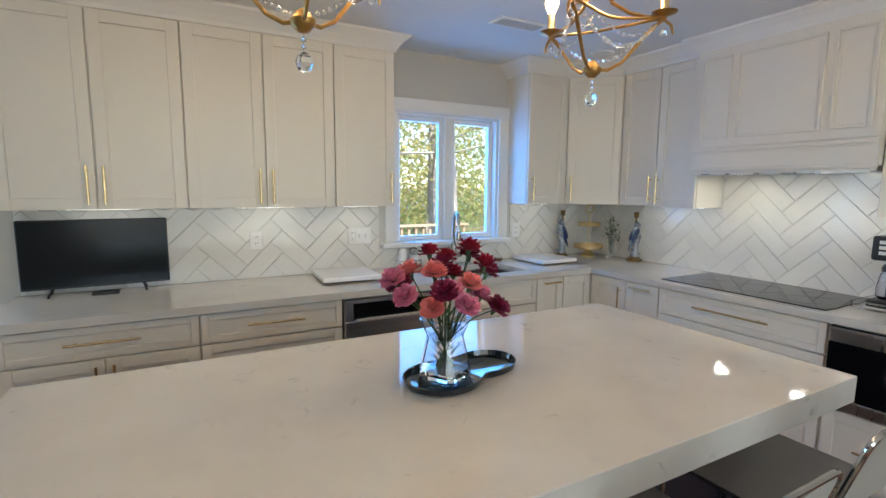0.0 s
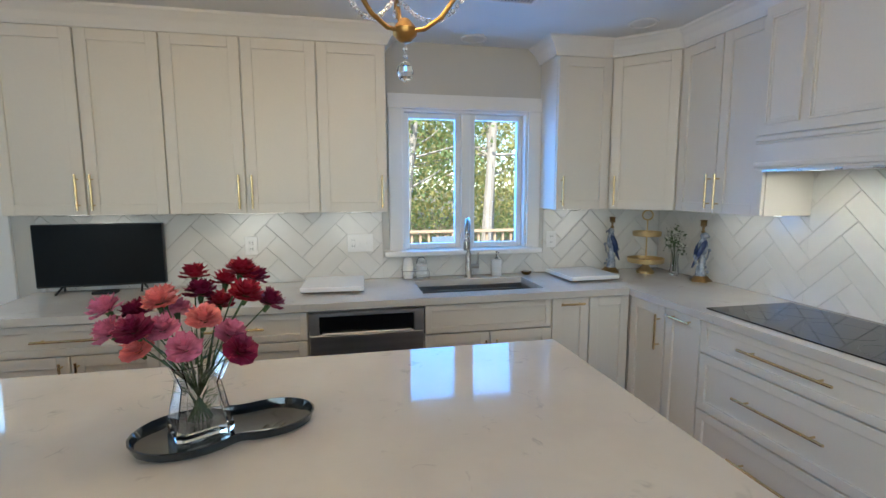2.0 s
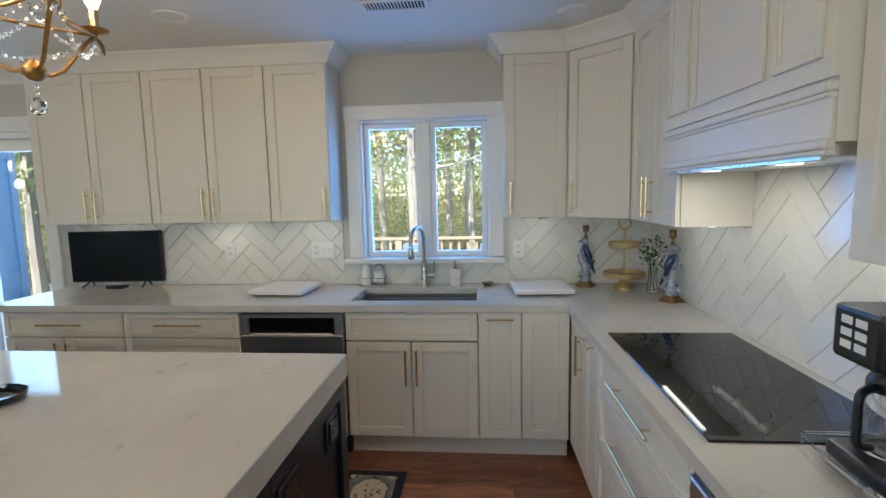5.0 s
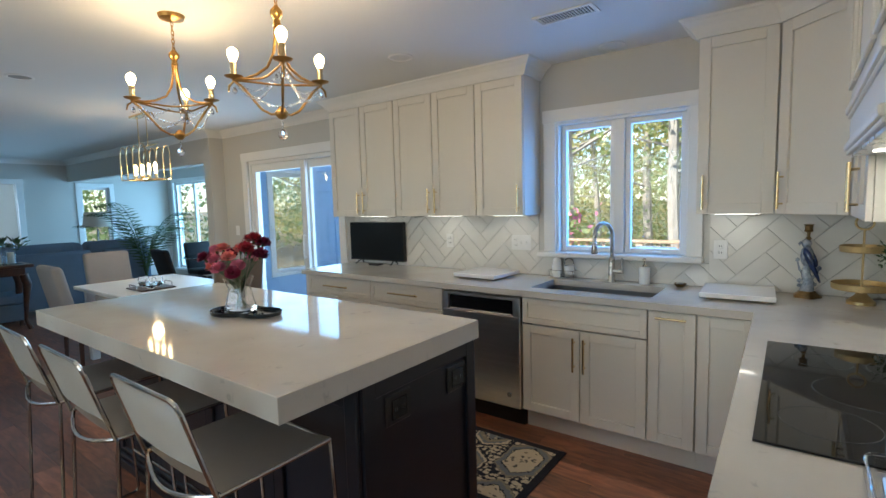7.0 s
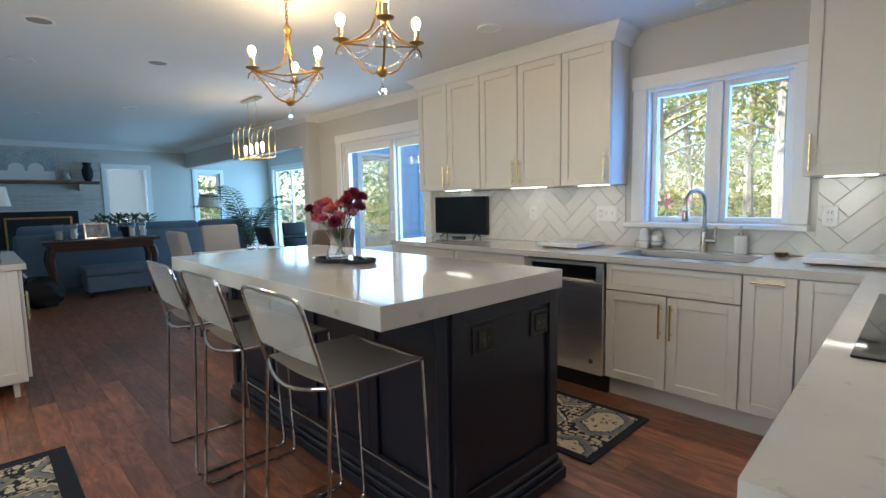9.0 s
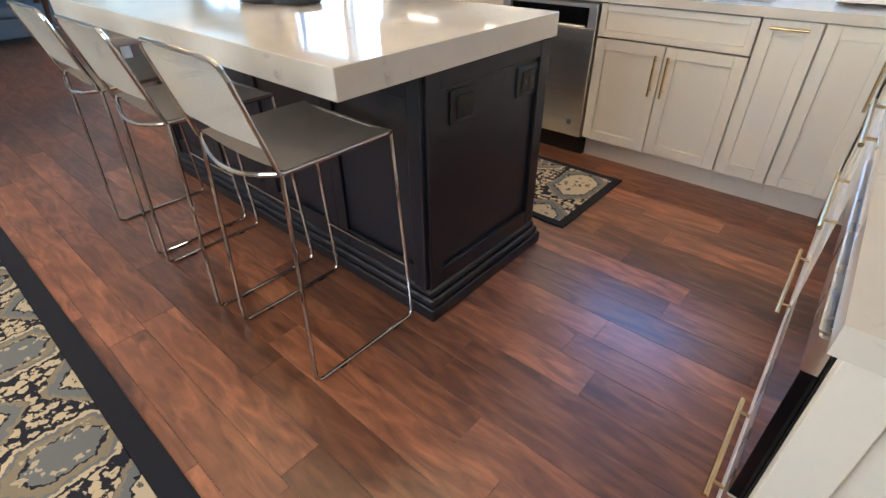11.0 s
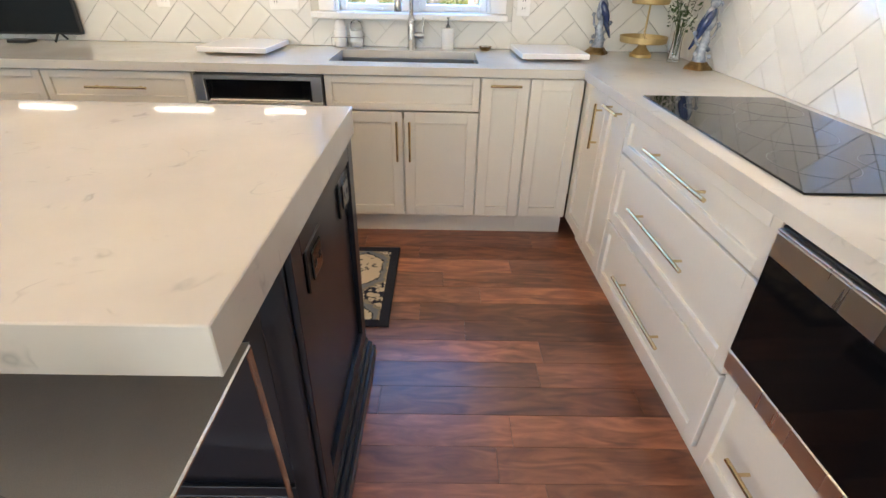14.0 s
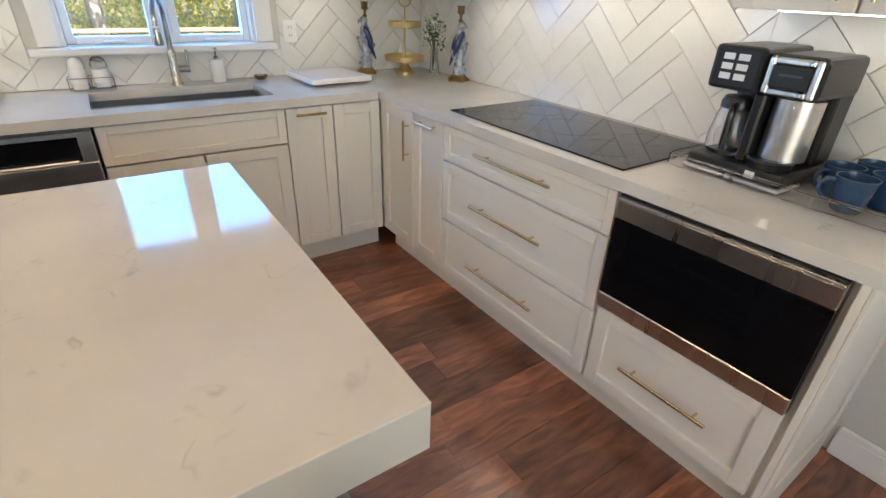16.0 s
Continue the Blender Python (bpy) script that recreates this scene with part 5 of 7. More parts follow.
for z in (0.004, 0.055):
    bm = tube(rounded([(-1.30, 0.56, CT1 + z), (-1.12, 0.56, CT1 + z), (-1.12, 0.638, CT1 + z), (-1.30, 0.638, CT1 + z), (-1.30, 0.56, CT1 + z)], 0.012), 0.0022, 6, bm)
for x in (-1.30, -1.21, -1.12):
    bm = tube([(x, 0.56, CT1 + 0.002), (x, 0.56, CT1 + 0.055)], 0.002, 6, bm)
part("wire_rack", bm, CHROME, t, "", None, True)

t = thing("soap_dispenser", "white ceramic soap dispenser with metal pump", "soap dispenser", (-0.645, 0.585, CT1))
part("jar", lathe([(0.0, 0.0005), (0.033, 0.0005), (0.036, 0.004), (0.036, 0.105), (0.032, 0.112), (0.012, 0.114)], (-0.645, 0.585, CT1), 24), CERAMIC, t, "", None, True)
bm = lathe([(0.013, 0.114), (0.013, 0.128), (0.005, 0.13), (0.005, 0.158), (0.010, 0.16), (0.010, 0.168), (0.0, 0.17)], (-0.645, 0.585, CT1), 14)
tube([(-0.645, 0.585, CT1 + 0.164), (-0.645, 0.54, CT1 + 0.162)], 0.004, 8, bm)
part("pump", bm, CHROME, t, "", None, True)
t = thing("small_dish", "little bronze dish with a scrubber", "dish", (-0.43, 0.575, CT1))
part("bowl", lathe([(0.0, 0.0005), (0.022, 0.001), (0.036, 0.018), (0.038, 0.022), (0.034, 0.021), (0.02, 0.006), (0.0, 0.004)], (-0.43, 0.575, CT1), 20), BRONZE, t, "", None, True)
part("scrubber", blob((-0.43, 0.575, CT1 + 0.018), (0.024, 0.022, 0.010), rough=0.25), CHROME, t, "steel wool scrubber")


def parrot_candlestick(x, y, turn, label):
    """Porcelain parrot on a branch, gilt base and candle cup; one thing of turned and shaped pieces."""
    t = thing("parrot_candlestick", label, "candlestick", (x, y, CT1), "parrot candlesticks")
    m = pose(x, y, CT1, 0, 0, turn)
    bm = lathe([(0.0, 0.0005), (0.060, 0.0005), (0.058, 0.012), (0.045, 0.022), (0.038, 0.035), (0.0, 0.037)], sides=18)
    for v in bm.verts:
        k = 1 + 0.18 * math.sin(5 * math.atan2(v.co.y, v.co.x)) * (0.06 - min(0.06, v.co.z)) / 0.06
        v.co.x, v.co.y = v.co.x * k, v.co.y * k
    part("base", bm, BRONZE, t, "ornate gilt bronze base", m, True)
    bm = tube([(0, 0, 0.03), (0.006, 0.004, 0.08), (-0.006, 0, 0.13), (0.0, 0, 0.18)], [0.034, 0.026, 0.022, 0.014], 10)
    tube([(0.0, 0, 0.09), (0.035, 0.012, 0.12), (0.048, 0.01, 0.15)], [0.010, 0.007, 0.004], 8, bm)
    tube([(0.0, 0, 0.11), (-0.036, 0.0, 0.15), (-0.044, 0.0, 0.19)], [0.010, 0.006, 0.004], 8, bm)
    for p in ((0.05, 0.01, 0.16), (-0.046, 0, 0.20), (0.028, 0.02, 0.07), (-0.03, -0.012, 0.09), (-0.036, 0.01, 0.06)):
        blob(p, (0.012, 0.008, 0.012), bm, 0.3, 1)
    part("stump", bm, BLUECERAMIC, t, "blue and white porcelain branch", m, True)
    bm = blob((-0.004, 0, 0.225), (0.030, 0.030, 0.062), None, 0.05)
    blob((-0.008, 0, 0.293), (0.024, 0.023, 0.026), bm, 0.04)
    tube([(-0.030, 0, 0.297), (-0.040, 0, 0.287), (-0.037, 0, 0.276)], [0.008, 0.006, 0.001], 8, bm)
    part("parrot", bm, BLUECERAMIC, t, "pale blue porcelain parrot", m, True)
    for s in (-1, 1):
        own = blob((0.012, s * 0.024, 0.215), (0.020, 0.010, 0.058), None, 0.08)
        bmesh.ops.rotate(own, cent=(0.012, 0, 0.215), matrix=Matrix.Rotation(radians(-24), 3, 'Y'), verts=own.verts)
        part("wing", own, BLUEFEATHER, t, "cobalt feathered wing", m, True)
    part("tail", tube([(0.012, 0, 0.19), (0.035, 0, 0.14), (0.058, 0, 0.085)], [0.016, 0.012, 0.004], 8), BLUEFEATHER, t, "long cobalt tail", m, True)
    part("candle_cup", lathe([(0.010, 0.312), (0.014, 0.320), (0.007, 0.330), (0.008, 0.350), (0.022, 0.358), (0.018, 0.364), (0.019, 0.388), (0.024, 0.394), (0.015, 0.394), (0.012, 0.372), (0.0, 0.370)], sides=16), BRONZE, t, "gilt bronze candle cup", m, True)


parrot_candlestick(0.20, 0.545, -15, "blue and white parrot candlestick on a gilt base")
parrot_candlestick(0.575, 0.105, 165, "blue and white parrot candlestick nearer the cooktop")

t = thing("tiered_stand", "gold two-tier serving stand with ring handle", "serving stand", (0.42, 0.46, CT1))
sx, sy = 0.42, 0.46
part("foot", lathe([(0.0, 0.0005), (0.058, 0.0005), (0.058, 0.016), (0.050, 0.022), (0.024, 0.05), (0.020, 0.072), (0.0, 0.073)], (sx, sy, CT1), 28), GOLDPAINT, t, "", None, True)
for z, r in ((0.074, 0.122), (0.262, 0.094)):
    part("tray", lathe([(0.0, z), (r - 0.004, z), (r, z + 0.004), (r + 0.002, z + 0.032), (r - 0.003, z + 0.032), (r - 0.006, z + 0.008), (0.0, z + 0.008)], (sx, sy, CT1), 36), GOLDPAINT, t, "round gold tray")
part("stem", tube([(sx, sy, CT1 + 0.08), (sx, sy, CT1 + 0.375)], 0.005, 10), GOLDPAINT, t, "", None, True)
part("ring_handle", tube([(sx + 0.034 * math.cos(a), sy - 0.01 * math.cos(a), CT1 + 0.408 + 0.034 * math.sin(a)) for a in [2 * math.pi * i / 24 for i in range(24)]], 0.0055, 8, closed=True), GOLDPAINT, t, "", None, True)

# small vase with wild flowers
t = thing("flower_vase", "small glass vase with white wildflowers and greenery", "flower vase", (0.545, 0.32, CT1))
vx, vy = 0.545, 0.32
part("vase", lathe([(0.0, 0.0005), (0.030, 0.0005), (0.031, 0.01), (0.026, 0.06), (0.022, 0.10), (0.026, 0.15), (0.023, 0.15), (0.0195, 0.10), (0.022, 0.06), (0.026, 0.014), (0.0, 0.012)], (vx, vy, CT1), 20), GLASS, t, "clear glass vase", None, True)
rnd = random.Random(5)
bm, leaves, petals = None, bmesh.new(), bmesh.new()
for i in range(16):
    a, r = rnd.uniform(0, 6.28), rnd.uniform(0.02, 0.085)
    top = Vector((vx + r * math.cos(a), vy + r * math.sin(a), CT1 + rnd.uniform(0.20, 0.33)))
    bm = tube([(vx + 0.01 * math.cos(a), vy + 0.01 * math.sin(a), CT1 + 0.03), (vx + 0.3 * r * math.cos(a), vy + 0.3 * r * math.sin(a), CT1 + 0.15), tuple(top)], 0.0014, 5, bm)
    for k in range(10):
        c = top + Vector((rnd.uniform(-1, 1), rnd.uniform(-1, 1), rnd.uniform(-2.2, 0.6))) * 0.025
        d = Vector((rnd.uniform(-1, 1), rnd.uniform(-1, 1), rnd.uniform(-0.4, 1))).normalized()
        s = d.orthogonal().normalized()
        L_, W_ = rnd.uniform(0.016, 0.034), rnd.uniform(0.004, 0.009)
        leaves.faces.new([leaves.verts.new(q) for q in (c, c + d * L_ * 0.5 + s * W_, c + d * L_, c + d * L_ * 0.5 - s * W_)])
    if i % 2 == 0:
        for k in range(4):
            blob(top + Vector((rnd.uniform(-1, 1), rnd.uniform(-1, 1), rnd.uniform(-0.5, 1))) * 0.015, (0.008, 0.008, 0.006), petals, 0.3, 1)
part("stems", bm, STEM, t)
part("leaves", leaves, LEAF, t)
part("flowers", petals, WHITEPETAL, t, "small white blossoms")

# coffee maker
t = thing("coffee_maker", "black and steel two-way coffee maker on the worktop", "coffee maker", (0.44, -1.68, CT1))
MC = pose(0.318, -1.512, CT1 + 0.0065, 0, 0, -92)   # local x along the front, y back
part("base", box(0.0, 0.285, 0.0, 0.27, 0.012, 0.05, 0.008, segments=2), BLACK, t, "", MC)
part("base_trim", box(-0.004, 0.289, -0.006, 0.12, 0.0005, 0.0115, 0.003), STEELH, t, "brushed steel base trim", MC)
part("rear_tower", box(0.004, 0.281, 0.165, 0.27, 0.05, 0.30, 0.012, segments=2), BLACK, t, "", MC)
part("divider", box(0.128, 0.160, 0.03, 0.165, 0.05, 0.245, 0.006), BLACK, t, "", MC)
part("left_head", box(-0.002, 0.142, -0.002, 0.262, 0.243, 0.362, 0.012, segments=2), BLACK, t, "", MC)
part("right_head", box(0.144, 0.288, 0.012, 0.262, 0.243, 0.352, 0.016, segments=2), BLACK, t, "", MC)
bm = None
for q in ((0.150, 0.168, 0.250, 0.345), (0.264, 0.282, 0.250, 0.345), (0.168, 0.264, 0.328, 0.345), (0.168, 0.264, 0.250, 0.268)):
    bm = box(q[0], q[1], 0.002, 0.013, q[2], q[3], 0.004, bm)
part("head_bezel", bm, STEELH, t, "steel bezel", MC)
pod = part("pod_lid", box(0.169, 0.263, -0.004, 0.012, 0.269, 0.327, 0.006, segments=2), BLACK, t, "", MC)
part("lettering_bar", box(0.188, 0.246, -0.0048, -0.0041, 0.300, 0.306), MARK, pod, "grey lettering strip", MC)
for i in range(3):
    for j in range(2):
        part("button", box(0.030 + j * 0.042, 0.062 + j * 0.042, -0.0045, -0.0021, 0.272 + i * 0.026, 0.289 + i * 0.026, 0.001), WHITEPLASTIC, t, "white button", MC)
car = part("carafe", lathe([(0.0, 0.052), (0.050, 0.052), (0.060, 0.064), (0.062, 0.10), (0.052, 0.165), (0.044, 0.185), (0.041, 0.185), (0.049, 0.16), (0.059, 0.10), (0.057, 0.066), (0.0, 0.056)], (0.066, 0.085, 0), 24), GLASS, t, "glass carafe", MC, True)
part("carafe_lid", lathe([(0.0, 0.222), (0.040, 0.220), (0.048, 0.205), (0.048, 0.186), (0.0, 0.186)], (0.066, 0.085, 0), 24), BLACK, car, "black carafe lid", MC, True)
part("carafe_handle", tube(rounded([(0.085, 0.035, 0.20), (0.098, -0.004, 0.195), (0.098, -0.004, 0.08), (0.09, 0.03, 0.075)], 0.02), 0.009, 8), BLACK, car, "black handle", MC, True)
part("steel_tower", lathe([(0.0, 0.075), (0.060, 0.075), (0.060, 0.24), (0.0, 0.24)], (0.222, 0.095, 0), 28), STEEL, t, "brushed steel column", MC, True)
part("drip_tray", lathe([(0.0, 0.052), (0.058, 0.052), (0.062, 0.072), (0.058, 0.078), (0.0, 0.074)], (0.215, 0.055, 0), 28), BLACK, t, "round drip tray", MC, True)
part("label_plate", box(0.185, 0.212, -0.0012, -0.0002, 0.020, 0.040), WHITEPLASTIC, t, "small white label", MC)

t = thing("acrylic_tray", "clear acrylic serving tray under the coffee maker", "tray", (0.44, -1.76, CT1))
bm = box(0.288, 0.600, -2.075, -1.462, CT1 + 0.0008, CT1 + 0.005, 0.001)
part("bottom", bm, ACRYLIC, t)
bm = tube(rounded([(0.288, -1.70, CT1 + 0.04), (0.288, -1.462, CT1 + 0.04), (0.600, -1.462, CT1 + 0.04), (0.600, -2.075, CT1 + 0.04), (0.288, -2.075, CT1 + 0.04), (0.288, -1.70, CT1 + 0.04)], 0.03), 0.003, 6)
part("rim", bm, GLASS, t, "", None, True)
for a in ((0.286, 0.290, -2.06, -1.48), (0.598, 0.602, -2.06, -1.48), (0.305, 0.585, -2.077, -2.073), (0.305, 0.585, -1.464, -1.460)):
    part("side", box(*a, CT1 + 0.0052, CT1 + 0.037, 0.001), GLASS, t)


def mug(x, y, turn):
    t = thing("mug", "blue stoneware coffee mug in the acrylic tray", "mug", (x, y, CT1), "blue mugs")
    o = (x, y, CT1 + 0.0055)
    part("cup", lathe([(0.0, 0.0), (0.030, 0.0), (0.034, 0.006), (0.041, 0.045), (0.047, 0.088), (0.0475, 0.09), (0.0445, 0.09), (0.038, 0.045), (0.031, 0.010), (0.0, 0.008)], o, 26), MUG, t, "", None, True)
    a = radians(turn)
    d = Vector((math.cos(a), math.sin(a), 0))
    c = Vector(o)
    pts = [c + d * r + Vector((0, 0, z)) for r, z in ((0.042, 0.076), (0.062, 0.078), (0.074, 0.064), (0.073, 0.044), (0.058, 0.028), (0.038, 0.026))]
    part("cup_handle", tube(pts, 0.0055, 8), MUG, t, "", None, True)


mug(0.352, -1.945, 120)
mug(0.440, -1.885, 150)
mug(0.455, -1.99, 30)
mug(0.545, -1.925, 20)

# ---- island centrepiece ----
t = thing("kidney_tray", "dark teal glazed kidney-shaped tray on the island", "tray", (-1.95, -1.39, IZ))


def kidney(scale, z):
    pts = []
    for i in range(44):
        a = 2 * math.pi * i / 44
        r = 0.165 + 0.062 * math.cos(2 * a) - 0.028 * math.cos(a) - 0.018 * math.exp(-((a - 1.5 * math.pi + 0.2) / 0.45) ** 2)
        pts.append((r * scale * math.cos(a), r * scale * math.sin(a) * 0.95, z))
    return pts


own = bmesh.new()
rings = [[own.verts.new(p) for p in kidney(s, z)] for s, z in ((0.90, 0.0008), (0.97, 0.006), (1.0, 0.026), (0.975, 0.027), (0.94, 0.010), (0.86, 0.007))]
for a, b in zip(rings, rings[1:]):
    for i in range(44):
        own.faces.new((a[i], a[(i + 1) % 44], b[(i + 1) % 44], b[i]))
own.faces.new(list(reversed(rings[0])))
own.faces.new(rings[-1])
part("dish", own, TRAYBLUE, t, "", pose(-1.935, -1.430, IZ, 0, 0, 14) @ Matrix.Scale(0.86, 4), True)

t = thing("carnation_vase", "faceted glass vase of pink and red carnations", "flower vase", (-2.015, -1.430, IZ))
VX, VY, VZ = -2.015, -1.430, IZ + 0.0085


def square_ring(bm, s, z, turn, cut=0.25):
    pts = []
    for sx_, sy_ in ((1, 1), (-1, 1), (-1, -1), (1, -1)):
        first, second = ((sx_, sy_ * (1 - cut)), (sx_ * (1 - cut), sy_)) if sx_ * sy_ > 0 else ((sx_ * (1 - cut), sy_), (sx_, sy_ * (1 - cut)))
        pts += [first, second]
    c, s_ = math.cos(turn), math.sin(turn)
    return [bm.verts.new((VX + s * (x * c - y * s_), VY + s * (x * s_ + y * c), VZ + z)) for x, y in pts]


own = bmesh.new()
rings = [square_ring(own, s, z, 0.5) for s, z in ((0.058, 0.0), (0.060, 0.012), (0.041, 0.115), (0.058, 0.165), (0.054, 0.165), (0.037, 0.115), (0.054, 0.022))]
for a, b in zip(rings, rings[1:]):
    for i in range(8):
        own.faces.new((a[i], a[(i + 1) % 8], b[(i + 1) % 8], b[i]))
own.faces.new(list(reversed(rings[0])))
own.faces.new(rings[-1])
part("vase", own, GLASS, t, "clear faceted glass vase")


def carnation(bm, c, axis, size, rnd):
    """A ruffled bloom: rings of frilled petals."""
    axis = axis.normalized()
    u = axis.orthogonal().normalized()
    v = axis.cross(u)
    heart = bm.verts.new(c)
    for ring_, (n, lift, rad) in enumerate(((9, 0.12, 1.0), (9, 0.50, 0.95), (8, 0.80, 0.75), (7, 1.0, 0.50), (5, 1.1, 0.25))):
        for i in range(n):
            a = 2 * math.pi * (i + rnd.random() * 0.5) / n + ring_
            d = u * math.cos(a) + v * math.sin(a)
            s = axis.cross(d)
            base = c + d * size * 0.10
            w = size * rad * 0.62
            rows = []
            for k, (q, hgt, wk) in enumerate(((0.55, lift * 0.7, 0.8), (1.0, lift, 1.0))):
                row = []
                for j in range(5):
                    f = (j - 2) / 2
                    fr = rnd.uniform(-0.16, 0.16) * size * (k == 1)
                    row.append(bm.verts.new(base + d * (size * rad * q * (1 - 0.18 * abs(f)) + fr) + s * (w * wk * f) + axis * (size * (hgt + 0.05 * math.sin(9 * f + i)) + fr)))
                rows.append(row)
            for a_, b_ in zip(rows, rows[1:]):
                for j in range(4):
                    bm.faces.new((a_[j], a_[j + 1], b_[j + 1], b_[j]))
            for j in range(4):
                bm.faces.new((heart, rows[0][j + 1], rows[0][j]))


rnd = random.Random(11)
blooms = [  # direction, reach, height, petals
    (200, 0.15, 0.245, PINK), (225, 0.115, 0.215, SALMON), (250, 0.095, 0.255, PINK), (275, 0.10, 0.215, PINK), (300, 0.075, 0.265, SALMON),
    (330, 0.095, 0.225, PINK), (185, 0.16, 0.285, PINK), (165, 0.125, 0.260, MAROON), (140, 0.10, 0.285, SALMON), (215, 0.065, 0.300, SALMON),
    (100, 0.075, 0.335, RED), (60, 0.10, 0.315, RED), (30, 0.135, 0.325, MAROON), (10, 0.155, 0.275, MAROON), (350, 0.115, 0.305, RED),
    (80, 0.04, 0.300, MAROON), (40, 0.06, 0.275, RED), (20, 0.10, 0.345, RED), (120, 0.14, 0.24, PINK), (320, 0.14, 0.20, MAROON), (240, 0.14, 0.265, MAROON)]
for ang, reach, hgt, col in blooms:
    a = radians(ang)
    top = Vector((VX + reach * math.cos(a), VY + reach * math.sin(a), VZ + hgt))
    neck = Vector((VX + 0.022 * math.cos(a), VY + 0.022 * math.sin(a), VZ + 0.12))
    foot = Vector((VX - 0.025 * math.cos(a), VY - 0.025 * math.sin(a), VZ + 0.026))
    stem = part("stem", tube([foot, neck, neck.lerp(top, 0.5) + Vector((0, 0, 0.012)), top], 0.0018, 5), STEM, t)
    ax = (top - neck).normalized() + Vector((0, 0, 0.5))
    part("calyx", tube([top - ax.normalized() * 0.02, top + ax.normalized() * 0.004], [0.004, 0.009], 6), STEM, stem)
    own = bmesh.new()
    carnation(own, top, ax, rnd.uniform(0.029, 0.035), rnd)
    part("bloom", own, col, t, "ruffled carnation bloom")
bm = bmesh.new()
for i in range(120):
    a, r = rnd.uniform(0, 6.28), rnd.uniform(0.004, 0.032)
    c = Vector((VX + r * math.cos(a), VY + r * math.sin(a), VZ + rnd.uniform(0.04, 0.2)))
    d = Vector((math.cos(a), math.sin(a), rnd.uniform(0.2, 1.6))).normalized()
    s = d.cross(Vector((0, 0, 1))).normalized() * 0.0035
    L_ = rnd.uniform(0.03, 0.07)
    bm.faces.new([bm.verts.new(q) for q in (c - s, c + s, c + d * L_ + Vector((0, 0, -0.008)))])
part("leaves", bm, LEAF, t, "thin grey-green leaves")

# ---- dining area ----
t = thing("dining_table", "white dining table behind the island", "table", (-4.95, -0.6, 0))
part("tabletop", box(-5.62, -4.28, -1.08, -0.12, 0.715, 0.75, 0.006), WHITEPLASTIC, t)
for x in (-5.52, -4.38):
    for y in (-0.98, -0.22):
        part("leg", box(x - 0.035, x + 0.035, y - 0.035, y + 0.035, 0.0, 0.7145, 0.004), WHITEPLASTIC, t)


def dining_chair(x, y, turn, mat, label, h=1.03):
    t = thing("dining_chair", label, "chair", (x, y, 0), "chairs round the dining table")
    m = pose(x, y, 0, 0, 0, turn)      # faces local +y
    part("seat", box(-0.23, 0.23, -0.20, 0.25, 0.40, 0.49, 0.03, segments=3), mat, t, "", m, True)
    own = box(-0.22, 0.22, -0.045, 0.045, 0.45, h, 0.035, segments=3)
    for v in own.verts:
        k = (v.co.z - 0.45) / (h - 0.45)
        v.co.y -= 0.20 + 0.11 * k
    part("backrest", own, mat, t, "", m, True)
    for sx_ in (-1, 1):
        for sy_ in (-0.18, 0.21):
            part("leg", tube([(sx_ * 0.19, sy_, 0.405), (sx_ * 0.205, sy_ * 1.08, 0.0)], [0.020, 0.013], 8), DARKWOOD, t, "dark wooden leg", m)


dining_chair(-4.95, -1.12, 0, FABRIC, "grey upholstered dining chair at the table side")
dining_chair(-5.78, -0.62, -90, FABRIC, "pale grey upholstered dining chair at the far end")
dining_chair(-4.12, -0.36, 90, BROWNFABRIC, "taupe upholstered dining chair at the near end")
dining_chair(-5.15, 0.08, 180, FABRIC, "grey upholstered dining chair beside the patio door")
t = thing("serving_tray", "dark tray with bent wire handles on the dining table", "tray", (-4.72, -0.72, 0.75))
part("plate", box(-4.90, -4.55, -0.88, -0.58, 0.7505, 0.762, 0.003), DARKWOOD, t)
for y in (-0.885, -0.575):
    part("wire_handle", tube(rounded([(-4.80, y, 0.758), (-4.80, y, 0.80), (-4.65, y, 0.80), (-4.65, y, 0.758)], 0.02), 0.004, 6), CHROME, t, "", None, True)
for x, y in ((-4.80, -0.76), (-4.70, -0.68), (-4.62, -0.77)):
    t = thing("drinking_glass", "round clear stemless glass on the tray", "glass", (x, y, 0.762), "glasses on the tray")
    part("bowl", lathe([(0.0, 0.0006), (0.025, 0.0006), (0.045, 0.03), (0.048, 0.06), (0.038, 0.10), (0.036, 0.10), (0.045, 0.06), (0.042, 0.032), (0.0, 0.006)], (x, y, 0.762), 20), GLASS, t, "", None, True)

# lantern over the dining table
t = thing("pendant_lantern", "gold arched linear pendant lantern, lit", "pendant light", (-5.2, -0.50, H))
lx, ly, lz = -5.2, -0.50, 1.79
part("canopy", box(lx - 0.20, lx + 0.20, ly - 0.04, ly + 0.04, H - 0.025, H - 0.0005, 0.004), BRASS, t)
for dx in (-0.10, 0.10):
    part("rod", tube([(lx + dx, ly, H - 0.025), (lx + dx, ly, lz + 0.33)], 0.005, 8), BRASS, t, "", None, True)
bm = None
